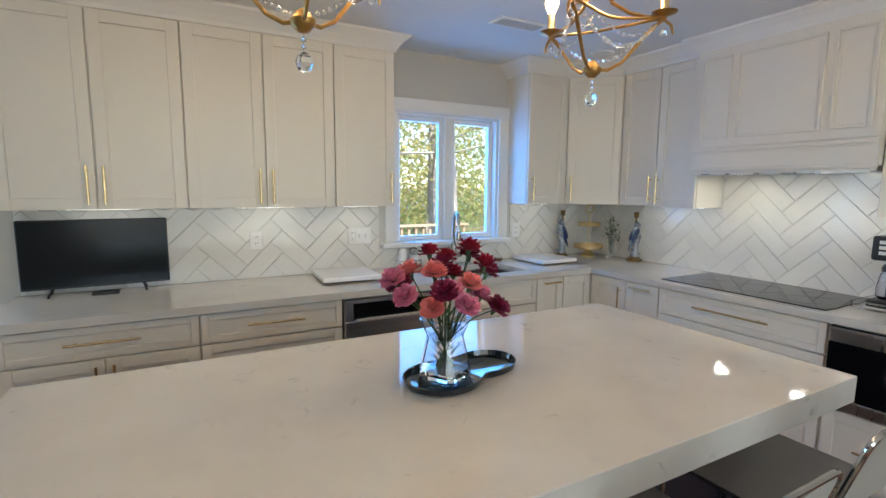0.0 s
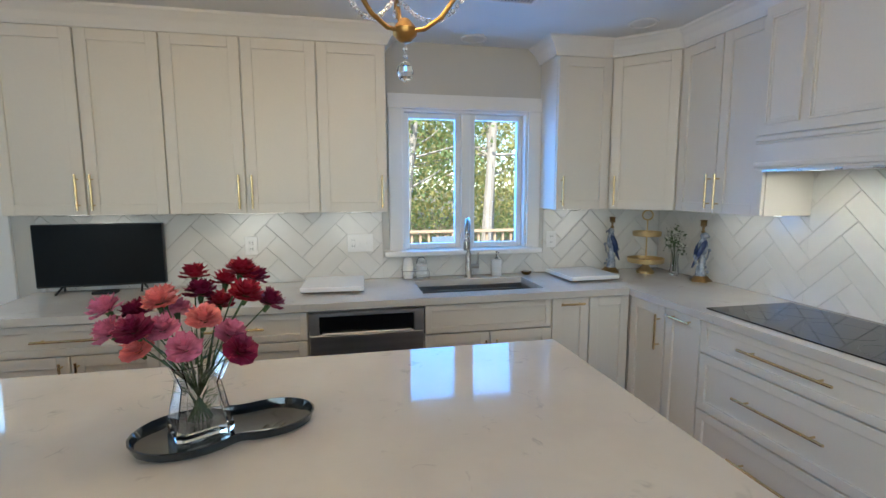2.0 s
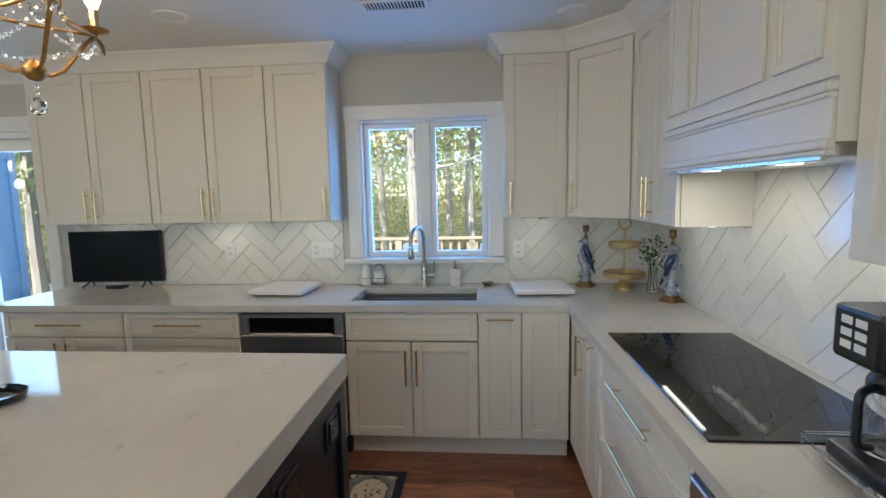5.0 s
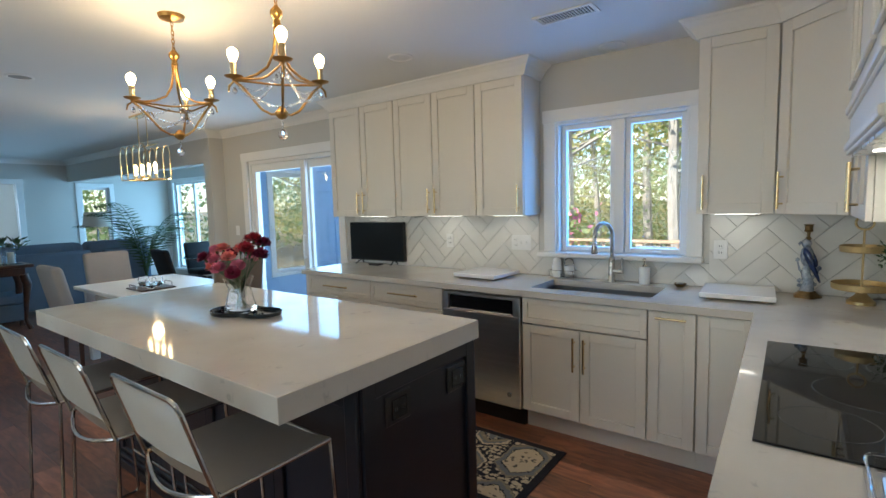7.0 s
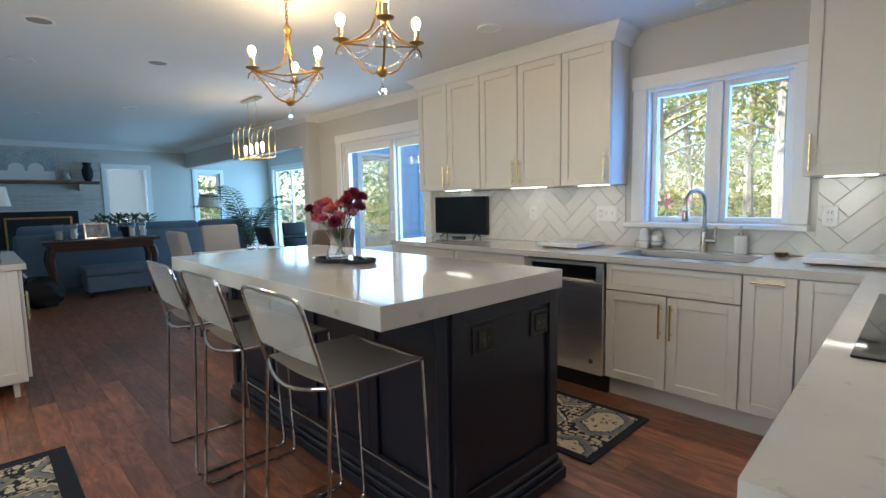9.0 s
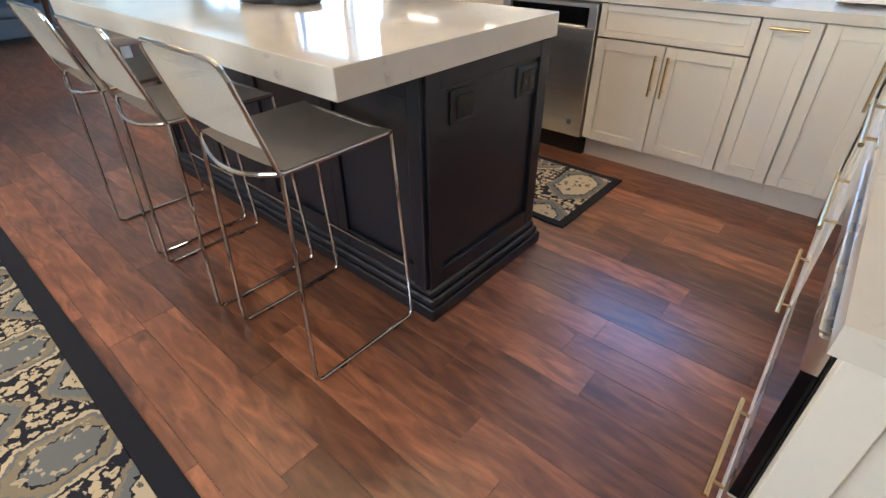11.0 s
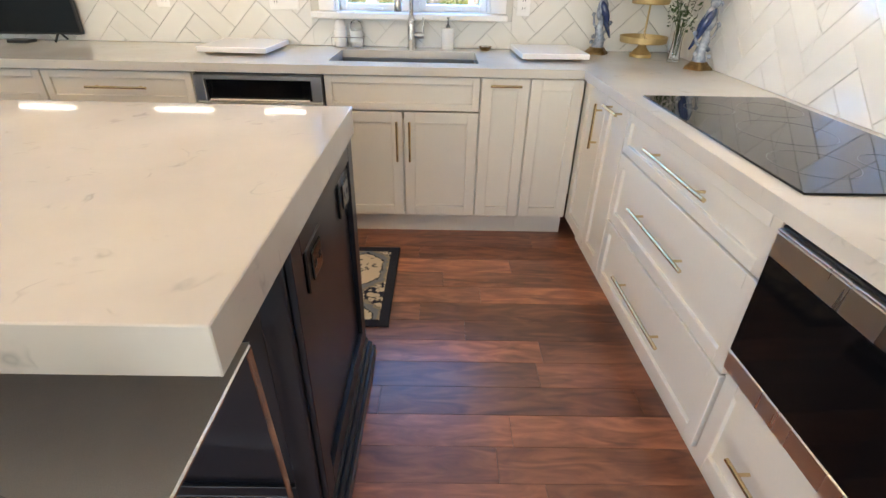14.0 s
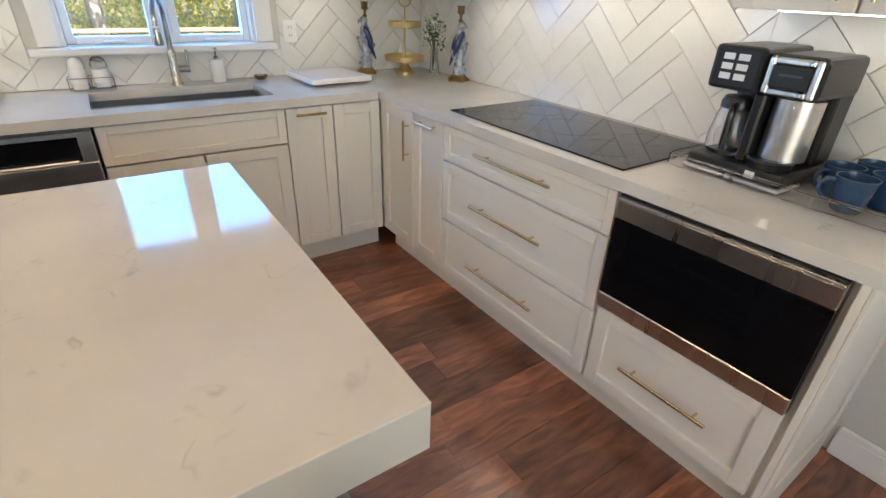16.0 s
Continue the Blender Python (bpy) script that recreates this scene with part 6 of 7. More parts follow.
for i in range(4):
    c = lx - 0.225 + 0.15 * i
    for yy in (-0.11, 0.11):
        pts = [(c - 0.075, ly + yy, lz)] + [(c - 0.075 * math.cos(a), ly + yy, lz + 0.23 + 0.10 * math.sin(a)) for a in [math.pi * k / 10 for k in range(11)]] + [(c + 0.075, ly + yy, lz)]
        part("arch", tube(pts, 0.006, 6), BRASS, t, "", None, True)
    part("bulb", lathe([(0.012, 0.05), (0.015, 0.10), (0.020, 0.125), (0.014, 0.15), (0.0, 0.165)], (c, ly, lz), 12), BULB, t, "glowing warm bulb", None, True)
    part("candle", lathe([(0.012, 0.0), (0.012, 0.05)], (c, ly, lz), 10), BRASS, t)
    bm = tube([(c, ly - 0.11, lz), (c, ly + 0.11, lz)], 0.005, 6, bm)
for yy in (-0.11, 0.0, 0.11):
    bm = tube([(lx - 0.30, ly + yy, lz), (lx + 0.30, ly + yy, lz)], 0.006, 6, bm)
tube([(lx - 0.30, ly, lz + 0.33), (lx + 0.30, ly, lz + 0.33)], 0.006, 6, bm)
part("frame_bars", bm, BRASS, t, "", None, True)
lamp("lantern_light", 'POINT', Matrix.Translation((lx, ly, lz - 0.08)), 3.6, (1.0, 0.70, 0.38), radius=0.04)

# ---- side cabinet along the south side ----
MS = pose(0, -2.62, 0, 0, 0, 180)          # faces north; local x = -x of the world
t = thing("base_cabinet", "white shaker sideboard cabinet with brass handles", "cabinet", (-4.7, -2.93, 0), "base cabinets")
part("body", box(4.06, 5.34, 0.0215, 0.62, 0.105, 0.872), PAINT, t, "", MS)
part("toe_kick", box(4.10, 5.30, 0.07, 0.10, 0.0, 0.1045), PAINT, t, "", MS)
for a, b in ((4.06, 4.70), (4.70, 5.34)):
    mid_ = (a + b) / 2
    shaker("drawer_front", a, b, ZD, Z1, t, MS, 0.035, (mid_, 0.795, 0.25, False))
    shaker("door", a, mid_, Z0, ZD, t, MS, 0.055, (mid_ - 0.035, 0.58, 0.2, True))
    shaker("door", mid_, b, Z0, ZD, t, MS, 0.055, (mid_ + 0.035, 0.58, 0.2, True))
bm = None
for q in ((-3.24, -3.18, 0.11, 0.87), (-2.70, -2.642, 0.11, 0.87), (-3.18, -2.70, 0.80, 0.87), (-3.18, -2.70, 0.11, 0.18)):
    bm = box(-4.0595, -4.048, q[0], q[1], q[2], q[3], 0.0015, bm)
part("end_frame", bm, PAINT, t)
solid("worktop", box(-5.36, -4.03, -3.27, -2.595, CT0, CT1, 0.002), QUARTZ, "white quartz worktop on the sideboard", "worktop")

# ---- living room ----
SXB = -8.62
t = thing("sofa", "slate blue sectional sofa seen from behind", "sofa", (-9.1, -1.1, 0))
part("back", box(SXB - 0.24, SXB, -2.45, 0.05, 0.08, 0.90, 0.05, segments=3), SOFA, t, "", None, True)
part("seat", box(SXB - 1.0, SXB - 0.245, -2.42, 0.03, 0.10, 0.45, 0.04, segments=3), SOFA, t, "", None, True)
for y0, y1 in ((-2.40, -1.20), (-1.18, -0.02)):
    part("back_cushion", box(SXB - 0.40, SXB - 0.10, y0, y1, 0.46, 1.02, 0.08, segments=4), SOFA, t, "", None, True)
for y0, y1 in ((-2.62, -2.455), (0.055, 0.20)):
    part("arm", box(SXB - 1.0, SXB, y0, y1, 0.08, 0.66, 0.04, segments=3), SOFA, t, "", None, True)
part("return_back", box(SXB - 0.24, SXB, 0.205, 0.88, 0.08, 0.90, 0.05, segments=3), SOFA, t, "", None, True)
part("return_cushion", box(SXB - 0.42, SXB - 0.08, 0.02, 0.86, 0.78, 1.02, 0.08, segments=4), SOFA, t, "", None, True)
t = thing("console_table", "dark red wooden console table with cabriole legs", "console table", (-7.95, -1.55, 0))
part("top", box(-8.22, -7.70, -2.22, -0.88, 0.80, 0.84, 0.012, segments=2), DARKWOOD, t)
part("apron", box(-8.16, -7.76, -2.14, -0.96, 0.70, 0.7995, 0.006), DARKWOOD, t)
for x in (-8.14, -7.78):
    for y, s in ((-2.12, -1), (-0.98, 1)):
        part("leg", tube([(x, y, 0.71), (x, y + 0.03 * s, 0.58), (x, y + 0.0 * s, 0.35), (x, y - 0.02 * s, 0.12), (x, y + 0.02 * s, 0.0)], [0.05, 0.048, 0.03, 0.02, 0.028], 10), DARKWOOD, t, "", None, True)
t = thing("ottoman", "slate blue upholstered storage ottoman", "ottoman", (-8.28, -1.33, 0))
part("box", box(-8.55, -8.05, -1.75, -0.93, 0.08, 0.30, 0.02, segments=2), SOFA, t)
part("lid", box(-8.57, -8.03, -1.77, -0.91, 0.303, 0.43, 0.035, segments=3), SOFA, t, "", None, True)
for x in (-8.5, -8.1):
    for y in (-1.70, -0.98):
        part("foot", lathe([(0.02, 0.0), (0.025, 0.08)], (x, y, 0), 10), DARKWOOD, t)
t = thing("photo_frame", "silver framed landscape photograph on the console", "photo frame", (-7.95, -1.62, 0.84))
MP = pose(-7.93, -1.60, 0.8405, 0, -12, 8)
bm = None
for q in ((-0.15, -0.125, 0, 0.22), (0.125, 0.15, 0, 0.22), (-0.125, 0.125, 0, 0.025), (-0.125, 0.125, 0.195, 0.22)):
    bm = box(-0.008, 0.012, q[0], q[1], q[2], q[3], 0.003, bm)
part("frame", bm, CHROME, t, "", MP)
part("picture", box(-0.006, 0.004, -0.1255, 0.1255, 0.0245, 0.1955), material("grey_photo", (0.12, 0.12, 0.11), 0.3, vary=0.6, scale=14, second=(0.5, 0.49, 0.46)), t, "", MP)
for i, (y, h, cz) in enumerate(((-2.02, 0.22, 0.12), (-1.86, 0.22, 0.14), (-1.18, 0.26, 0.13), (-1.05, 0.28, 0.15))):
    t = thing("hurricane_candle", "glass cylinder with a white candle on the console", "candle holder", (-7.95, y, 0.84), "candle holders")
    part("cylinder", lathe([(0.05, 0.0006), (0.06, 0.01), (0.06, h), (0.057, h), (0.057, 0.014), (0.0, 0.012)], (-7.95, y, 0.84), 20), GLASS, t, "", None, True)
    part("candle", lathe([(0.0, 0.013), (0.034, 0.013), (0.034, cz), (0.0, cz + 0.004)], (-7.95, y, 0.84), 16), WHITEPETAL, t, "white pillar candle", None, True)
t = thing("flat_tray", "flat metal tray on the console table", "tray", (-7.95, -1.12, 0.84))
part("plate", box(-8.08, -7.83, -1.30, -0.95, 0.8402, 0.8405), CHROME, t)
t = thing("greenery_bowl", "low arrangement of dark greenery behind the candles", "plant", (-8.45, -1.25, 1.02))
bm = bmesh.new()
rnd = random.Random(3)
for i in range(160):
    c = Vector((-8.35 + rnd.uniform(-0.08, 0.08), rnd.uniform(-1.55, -0.85), 1.0 + rnd.uniform(0.0, 0.14)))
    d = Vector((rnd.uniform(-1, 1), rnd.uniform(-1, 1), rnd.uniform(0, 1))).normalized()
    s = d.orthogonal().normalized() * rnd.uniform(0.012, 0.022)
    bm.faces.new([bm.verts.new(q) for q in (c, c + d * 0.05 + s, c + d * 0.11, c + d * 0.05 - s)])
part("leaves", bm, LEAF, t)
part("pot", lathe([(0.0, 0.0), (0.06, 0.0), (0.09, 0.14), (0.085, 0.14), (0.0, 0.03)], (-8.15, -1.2, 0.841), 16), DARK, t, "dark pot", None, True)
t = thing("duffel_bag", "black soft bag slumped on the floor", "bag", (-7.75, -2.28, 0))
part("bag_body", blob((-7.75, -2.28, 0.20), (0.20, 0.24, 0.20), None, 0.25, 3, 2.0), DARK, t, "", None, True)
part("strap", tube(rounded([(-7.70, -2.45, 0.25), (-7.66, -2.40, 0.42), (-7.66, -2.15, 0.40), (-7.70, -2.10, 0.22)], 0.06), 0.012, 6), DARK, t)


def table_lamp(x, y, z0, h, label, floor_=False):
    t = thing("floor_lamp" if floor_ else "table_lamp", label, "lamp", (x, y, z0))
    part("base", lathe([(0.0, 0.0006), (0.10, 0.0006), (0.09, 0.02), (0.02, 0.03)], (x, y, z0), 18), DARK, t, "", None, True)
    if floor_:
        bm = tube([(x, y, z0 + 0.03), (x, y, z0 + h - 0.2)], 0.012, 8)
        for k in range(5):
            c = z0 + h - 0.35 - k * 0.11
            tube([(x, y + 0.045 * math.cos(a), c + 0.045 * math.sin(a)) for a in [2 * math.pi * i / 14 for i in range(14)]], 0.010, 6, bm, closed=True)
        part("ring_stem", bm, DARK, t, "dark stem of stacked rings", None, True)
    else:
        part("stem", lathe([(0.02, 0.03), (0.06, 0.12), (0.05, 0.22), (0.015, 0.30), (0.012, h - 0.2)], (x, y, z0), 16), CERAMIC, t, "", None, True)
    part("shade", lathe([(0.20, h - 0.24), (0.165, h), (0.162, h), (0.197, h - 0.24)], (x, y, z0), 24), SHADE, t, "cream drum shade", None, True)


table_lamp(-8.0, -2.66, 0, 1.55, "tall dark ring-stem lamp with cream shade", True)
t = thing("side_table", "dark wooden side table beside the sofa", "side table", (-9.1, 0.42, 0))
part("top", box(-9.35, -8.85, 0.24, 0.66, 0.58, 0.62, 0.006), DARKWOOD, t)
for x in (-9.3, -8.9):
    for y in (0.29, 0.61):
        part("leg", box(x - 0.02, x + 0.02, y - 0.02, y + 0.02, 0, 0.5795), DARKWOOD, t)
table_lamp(-9.1, 0.30, 0.62, 0.86, "white table lamp with cream shade beside the sofa")

# fireplace wall: brick surround, insert, mantel shelf
t = thing("fireplace", "painted brick fireplace with brass-framed insert", "fireplace", (FAR, -2.0, 0))
part("insert", box(FAR + 0.001, FAR + 0.03, -2.55, -1.42, 0.30, 1.22, 0.004), DARK, t, "dark firebox")
bm = None
for q in ((-2.45, -2.42, 0.36, 1.12), (-1.55, -1.52, 0.36, 1.12), (-2.42, -1.55, 1.09, 1.12), (-2.42, -1.55, 0.36, 0.39)):
    bm = box(FAR + 0.0305, FAR + 0.045, q[0], q[1], q[2], q[3], 0.002, bm)
part("brass_frame", bm, OLDGOLD, t, "antique brass frame")
part("hearth", box(FAR + 0.001, FAR + 0.45, -2.75, -1.25, 0.0005, 0.22, 0.01), BRICK, t)
t = thing("mantel_shelf", "dark wooden mantel shelf on the brick wall", "shelf", (FAR, -2.1, 1.7))
part("board", box(FAR + 0.001, FAR + 0.24, -3.1, -1.08, 1.70, 1.75, 0.006), DARKWOOD, t)
for y in (-2.8, -1.35):
    part("bracket", box(FAR + 0.001, FAR + 0.16, y - 0.04, y + 0.04, 1.58, 1.6995, 0.01), BRICK, t)
t = thing("black_vase", "black urn vase on the mantel shelf", "vase", (FAR + 0.13, -1.24, 1.75))
part("body", lathe([(0.0, 0.0006), (0.05, 0.0006), (0.085, 0.10), (0.09, 0.20), (0.06, 0.28), (0.075, 0.34), (0.065, 0.34), (0.05, 0.28), (0.0, 0.27)], (FAR + 0.13, -1.24, 1.75), 20), DARK, t, "", None, True)
for y in (-1.55, -2.62):
    t = thing("glass_jar", "clear glass candle jar on the mantel shelf", "candle holder", (FAR + 0.12, y, 1.75), "mantel jars")
    part("jar", lathe([(0.03, 0.0006), (0.05, 0.02), (0.065, 0.12), (0.06, 0.22), (0.057, 0.22), (0.06, 0.12), (0.0, 0.03)], (FAR + 0.12, y, 1.75), 18), GLASS, t, "", None, True)
    part("candle", lathe([(0.0, 0.031), (0.035, 0.031), (0.035, 0.13), (0.0, 0.13)], (FAR + 0.12, y, 1.75), 14), WHITEPETAL, t, "", None, True)
t = thing("coastal_painting", "pale coastal painting with two white chairs", "painting", (FAR + 0.05, -2.08, 1.75))
MPT = pose(FAR + 0.03, -2.08, 1.752, 0, -4, 0)
part("canvas", box(0.0, 0.02, -0.40, 0.40, 0.0, 0.56, 0.003), material("painted_sea", (0.25, 0.33, 0.38), 0.7, vary=0.2, scale=5, fine=30, second=(0.55, 0.57, 0.55)), t, "", MPT)
for dy in (-0.14, 0.12):
    part("painted_chair", lathe([(0.0, 0.0), (0.11, 0.0), (0.11, 0.002), (0.0, 0.002)], (0, 0, 0), 16), TRIM, t, "white painted chair shape", MPT @ pose(0.0205, dy, 0.20, 0, 90))
part("painted_sand", box(0.0203, 0.0215, -0.38, 0.38, 0.02, 0.17), TRIM, t, "pale painted sand", MPT)

# painted brickwork of the far wall
west = bpy.data.objects["wall_west"]
bw, bh = 0.215, 0.068
mesh = None
row = 0
z = 0.24
count = 0
while z < 2.30 and count < 290:
    off = (row % 2) * bw / 2
    y = -3.05 + off
    while y < -1.15:
        inside = 0.28 < z + bh and z < 1.24 and y + bw > -2.57 and y < -1.40
        shelf_ = 1.56 < z + bh and z < 1.76
        if not inside and not shelf_:
            if mesh is None:
                bm = box(0, 0.012, 0, bw - 0.01, 0, bh - 0.010, 0.002)
                mesh = bpy.data.meshes.new("brick")
                bm.to_mesh(mesh)
                bm.free()
                mesh.materials.append(BRICK)
            o = new("brick", mesh)
            o.parent = west
            o.location = (FAR + 0.0006, y, z)
            count += 1
        y += bw
    z += bh
    row += 1

# sunroom: palm, dark table and chairs
t = thing("potted_palm", "large potted palm with arching fronds in the sunroom", "plant", (-8.6, 0.78, 0))
px_, py_ = -8.6, 0.78
part("pot", lathe([(0.0, 0.0006), (0.17, 0.0006), (0.22, 0.38), (0.20, 0.38), (0.18, 0.30), (0.0, 0.30)], (px_, py_, 0), 22), DARK, t, "dark round pot", None, True)
rnd = random.Random(8)
for i in range(12):
    a = 2 * math.pi * i / 12 + rnd.uniform(-0.2, 0.2)
    reach, top = rnd.uniform(0.55, 1.15), rnd.uniform(1.05, 1.62)
    d = Vector((math.cos(a), math.sin(a), 0))
    spine = [Vector((px_, py_, 0.32)) + d * (reach * (s / 12) ** 1.6) + Vector((0, 0, (top - 0.3) * math.sin(1.75 * s / 12) / math.sin(1.57))) for s in range(13)]
    bm = tube(spine, [0.009 - 0.0006 * s for s in range(13)], 5)
    for s in range(4, 25):
        f = s / 2
        k = min(int(f), 11)
        p = spine[k].lerp(spine[k + 1], f - k)
        along = (spine[k + 1] - spine[k]).normalized()
        side = along.cross(Vector((0, 0, 1))).normalized()
        ln = 0.30 * math.sin(math.pi * (s - 2) / 24) + 0.06
        for sg in (-1, 1):
            tip = p + side * sg * ln * 0.8 + along * ln * 0.5 - Vector((0, 0, ln * 0.28))
            m_ = p.lerp(tip, 0.45) + Vector((0, 0, 0.015))
            q = along * 0.013
            bm.faces.new([bm.verts.new(c) for c in (p, m_ + q, tip, m_ - q)])
    part("frond", bm, LEAF, t)
t = thing("breakfast_table", "dark round table in the sunroom", "table", (-7.3, 1.35, 0))
part("tabletop", lathe([(0.0, 0.72), (0.50, 0.72), (0.52, 0.735), (0.50, 0.75), (0.0, 0.75)], (-7.3, 1.35, 0), 36), BLACKGLASS, t)
part("pedestal", lathe([(0.0, 0.0006), (0.26, 0.0006), (0.24, 0.03), (0.05, 0.08), (0.05, 0.719)], (-7.3, 1.35, 0), 20), DARK, t, "", None, True)
for x, y, r in ((-6.65, 1.1, 75), (-7.2, 0.72, 0), (-7.95, 1.45, -95)):
    dining_chair(x, y, r, DARK, "black dining chair in the sunroom", 0.92)

# ---- outside ----
solid("ground", box(-500, 500, -500, 500, -0.95, -0.9), GROUND, "leaf-strewn lawn behind the house", "ground", "structure")
deck = thing("deck", "weathered wooden deck outside the patio door", "deck", (-2.2, 2.8, -0.2), kind="structure")
for i in range(29):
    y = 0.86 + i * 0.145
    part("board", box(-5.6, 1.9, y, y + 0.138, -0.14, -0.11), DECK, deck)
rail = thing("deck_railing", "wooden deck railing with square balusters", "railing", (-2.2, 5.0, -0.1))
part("top_rail", box(-5.7, 1.95, 4.92, 5.06, 0.80, 0.84, 0.005), RAIL, rail)
part("bottom_rail", box(-5.7, 1.95, 4.96, 5.02, 0.0, 0.05), RAIL, rail)
for i in range(56):
    x = -5.65 + i * 0.137
    w = 0.05 if i % 14 == 0 else 0.018
    part("post" if w > 0.03 else "baluster", box(x - w, x + w, 4.99 - w, 4.99 + w, -0.11, 0.7995), RAIL, rail)

# sunroom outer wall: lapped siding seen through the patio door
sid = thing("siding", "pale blue lapped siding of the sunroom wall", "siding", (-5.6, 1.6, 0), kind="structure")
z = -0.1
while z < 2.6:
    for y0, y1 in ((0.802, 1.23), (2.01, 2.40)) if 0.40 < z < 1.98 else ((0.802, 2.40),):
        own = bmesh.new()
        prof = [(-5.75, z), (-5.722, z), (-5.742, z + 0.152), (-5.75, z + 0.152)]
        lo_ = [own.verts.new((x, y0, q)) for x, q in prof]
        hi_ = [own.verts.new((x, y1, q)) for x, q in prof]
        for k in range(4):
            own.faces.new((lo_[k], lo_[(k + 1) % 4], hi_[(k + 1) % 4], hi_[k]))
        own.faces.new(lo_)
        own.faces.new(list(reversed(hi_)))
        bmesh.ops.recalc_face_normals(own, faces=own.faces[:])
        part("clapboard", own, SIDING, sid)
    z += 0.15
part("corner_board", box(-5.76, -5.705, 2.401, 2.48, -0.1, 2.6), SIDING, sid)


def patio_chair(x, y, turn):
    t = thing("patio_chair", "dark blue sling patio chair on the deck", "patio chair", (x, y, -0.11), "patio chairs")
    m = pose(x, y, -0.1095, 0, 0, turn)
    part("seat", box(-0.25, 0.25, -0.22, 0.26, 0.38, 0.41, 0.01), SOFA, t, "", m)
    own = box(-0.25, 0.25, -0.015, 0.015, 0.42, 0.98, 0.012, segments=2)
    for v in own.verts:
        v.co.y -= 0.20 + 0.32 * (v.co.z - 0.42)
    part("backrest", own, SOFA, t, "", m)
    for s in (-1, 1):
        part("arm_leg", tube(rounded([(s * 0.27, -0.30, 0.0), (s * 0.27, -0.26, 0.60), (s * 0.27, 0.28, 0.60), (s * 0.27, 0.30, 0.0)], 0.05), 0.014, 6), DARK, t, "", m)


for x, y, r in ((-4.9, 2.6, 40), (-4.1, 3.2, -60), (-1.35, 3.3, 170), (-0.2, 3.35, 190)):
    patio_chair(x, y, r)
t = thing("patio_table", "round pale patio table on the deck", "patio table", (-4.7, 3.5, -0.11))
part("tabletop", lathe([(0.0, 0.70), (0.55, 0.70), (0.55, 0.73), (0.0, 0.73)], (-4.7, 3.5, -0.11), 28), WHITEPLASTIC, t)
part("pedestal", lathe([(0.25, 0.0006), (0.22, 0.03), (0.04, 0.06), (0.04, 0.699)], (-4.7, 3.5, -0.11), 14), DARK, t, "", None, True)


def leaf_mesh(centres, sizes, per, seed, big=1.0):
    """Many small leaf clumps: quads scattered round centres."""
    g = np.random.default_rng(seed)
    n = len(centres) * per
    c = np.repeat(np.array(centres), per, 0) + g.normal(0, 0.42, (n, 3)) * np.repeat(np.array(sizes), per)[:, None]
    d = g.normal(size=(n, 3))
    d /= np.linalg.norm(d, axis=1)[:, None]
    e = np.cross(d, g.normal(size=(n, 3)))
    e /= np.linalg.norm(e, axis=1)[:, None]
    s = big * g.uniform(0.035, 0.09, n)[:, None]
    v = np.stack([c - d * s, c + e * s * 0.6, c + d * s, c - e * s * 0.6], 1).reshape(-1, 3)
    f = np.arange(4 * n).reshape(-1, 4)
    me = bpy.data.meshes.new("crown")
    me.from_pydata(v.tolist(), [], f.tolist())
    return me


def tree(x, y, h, kind, seed):
    rnd = random.Random(seed)
    t = thing("tree", "tall woodland tree with thin uneven foliage", "tree", (x, y, -0.9), "woodland trees")
    lean = Vector((rnd.uniform(-0.6, 0.6), rnd.uniform(-0.5, 0.5), 0))
    P = lambda k: Vector((x, y, -0.9)) + lean * k * k + Vector((0, 0, h * k)) + Vector((0.12 * math.sin(5 * k + seed), 0.1 * math.cos(4 * k), 0))
    r0 = 0.010 * h + rnd.uniform(0.02, 0.07)
    bm = tube([P(k / 8) for k in range(9)], [r0 * (1 - 0.85 * k / 8) for k in range(9)], 8)
    cents, sizes = [], []
    for i in range(15):
        k = rnd.uniform(0.22, 0.97)
        a = rnd.uniform(0, 6.28)
        ln = (1.25 - k) * h * rnd.uniform(0.15, 0.34)
        tip = P(k) + Vector((math.cos(a) * ln, math.sin(a) * ln, ln * rnd.uniform(0.1, 0.7)))
        tube([P(k), P(k).lerp(tip, 0.5) + Vector((0, 0, -0.05 * ln)), tip], [r0 * 0.35 * (1.1 - k), r0 * 0.2 * (1.1 - k), 0.008], 5, bm)
        for q in (0.5, 0.75, 1.0):
            for _ in range(2):
                cents.append(tuple(P(k).lerp(tip, q) + Vector((rnd.uniform(-1, 1), rnd.uniform(-1, 1), rnd.uniform(-1, 1))) * 0.45))
                sizes.append(rnd.uniform(0.5, 1.15))
    part("trunk", bm, BARK, t)
    me = leaf_mesh(cents, sizes, 32, seed)
    me.materials.append(FOLIAGE[kind])
    o = new("crown", me)
    o.parent = t
    o.matrix_parent_inverse = BASE[t]


rnd = random.Random(21)
spots = [(-7.5, 10), (-4.6, 9), (-2.9, 11.5), (-1.9, 9.6), (-0.9, 12.5), (0.4, 10.5), (1.6, 9.2), (2.6, 12), (4.2, 10), (-6, 13), (-9.5, 12.5), (-12, 9), (-14.5, 7), (-17, 4), (-16, 10), (-11, 15), (-4, 16), (-1.5, 17), (1, 16), (3.5, 17), (6, 14), (-7.5, 18), (-18, 0.5), (-19, 13)]
for i, (x, y) in enumerate(spots):
    tree(x + rnd.uniform(-0.5, 0.5), y + rnd.uniform(-0.5, 0.5), rnd.uniform(8.5, 13), i % 3 if i % 4 else 1, 100 + i)
# understorey shrubs and far woods
g = np.random.default_rng(4)
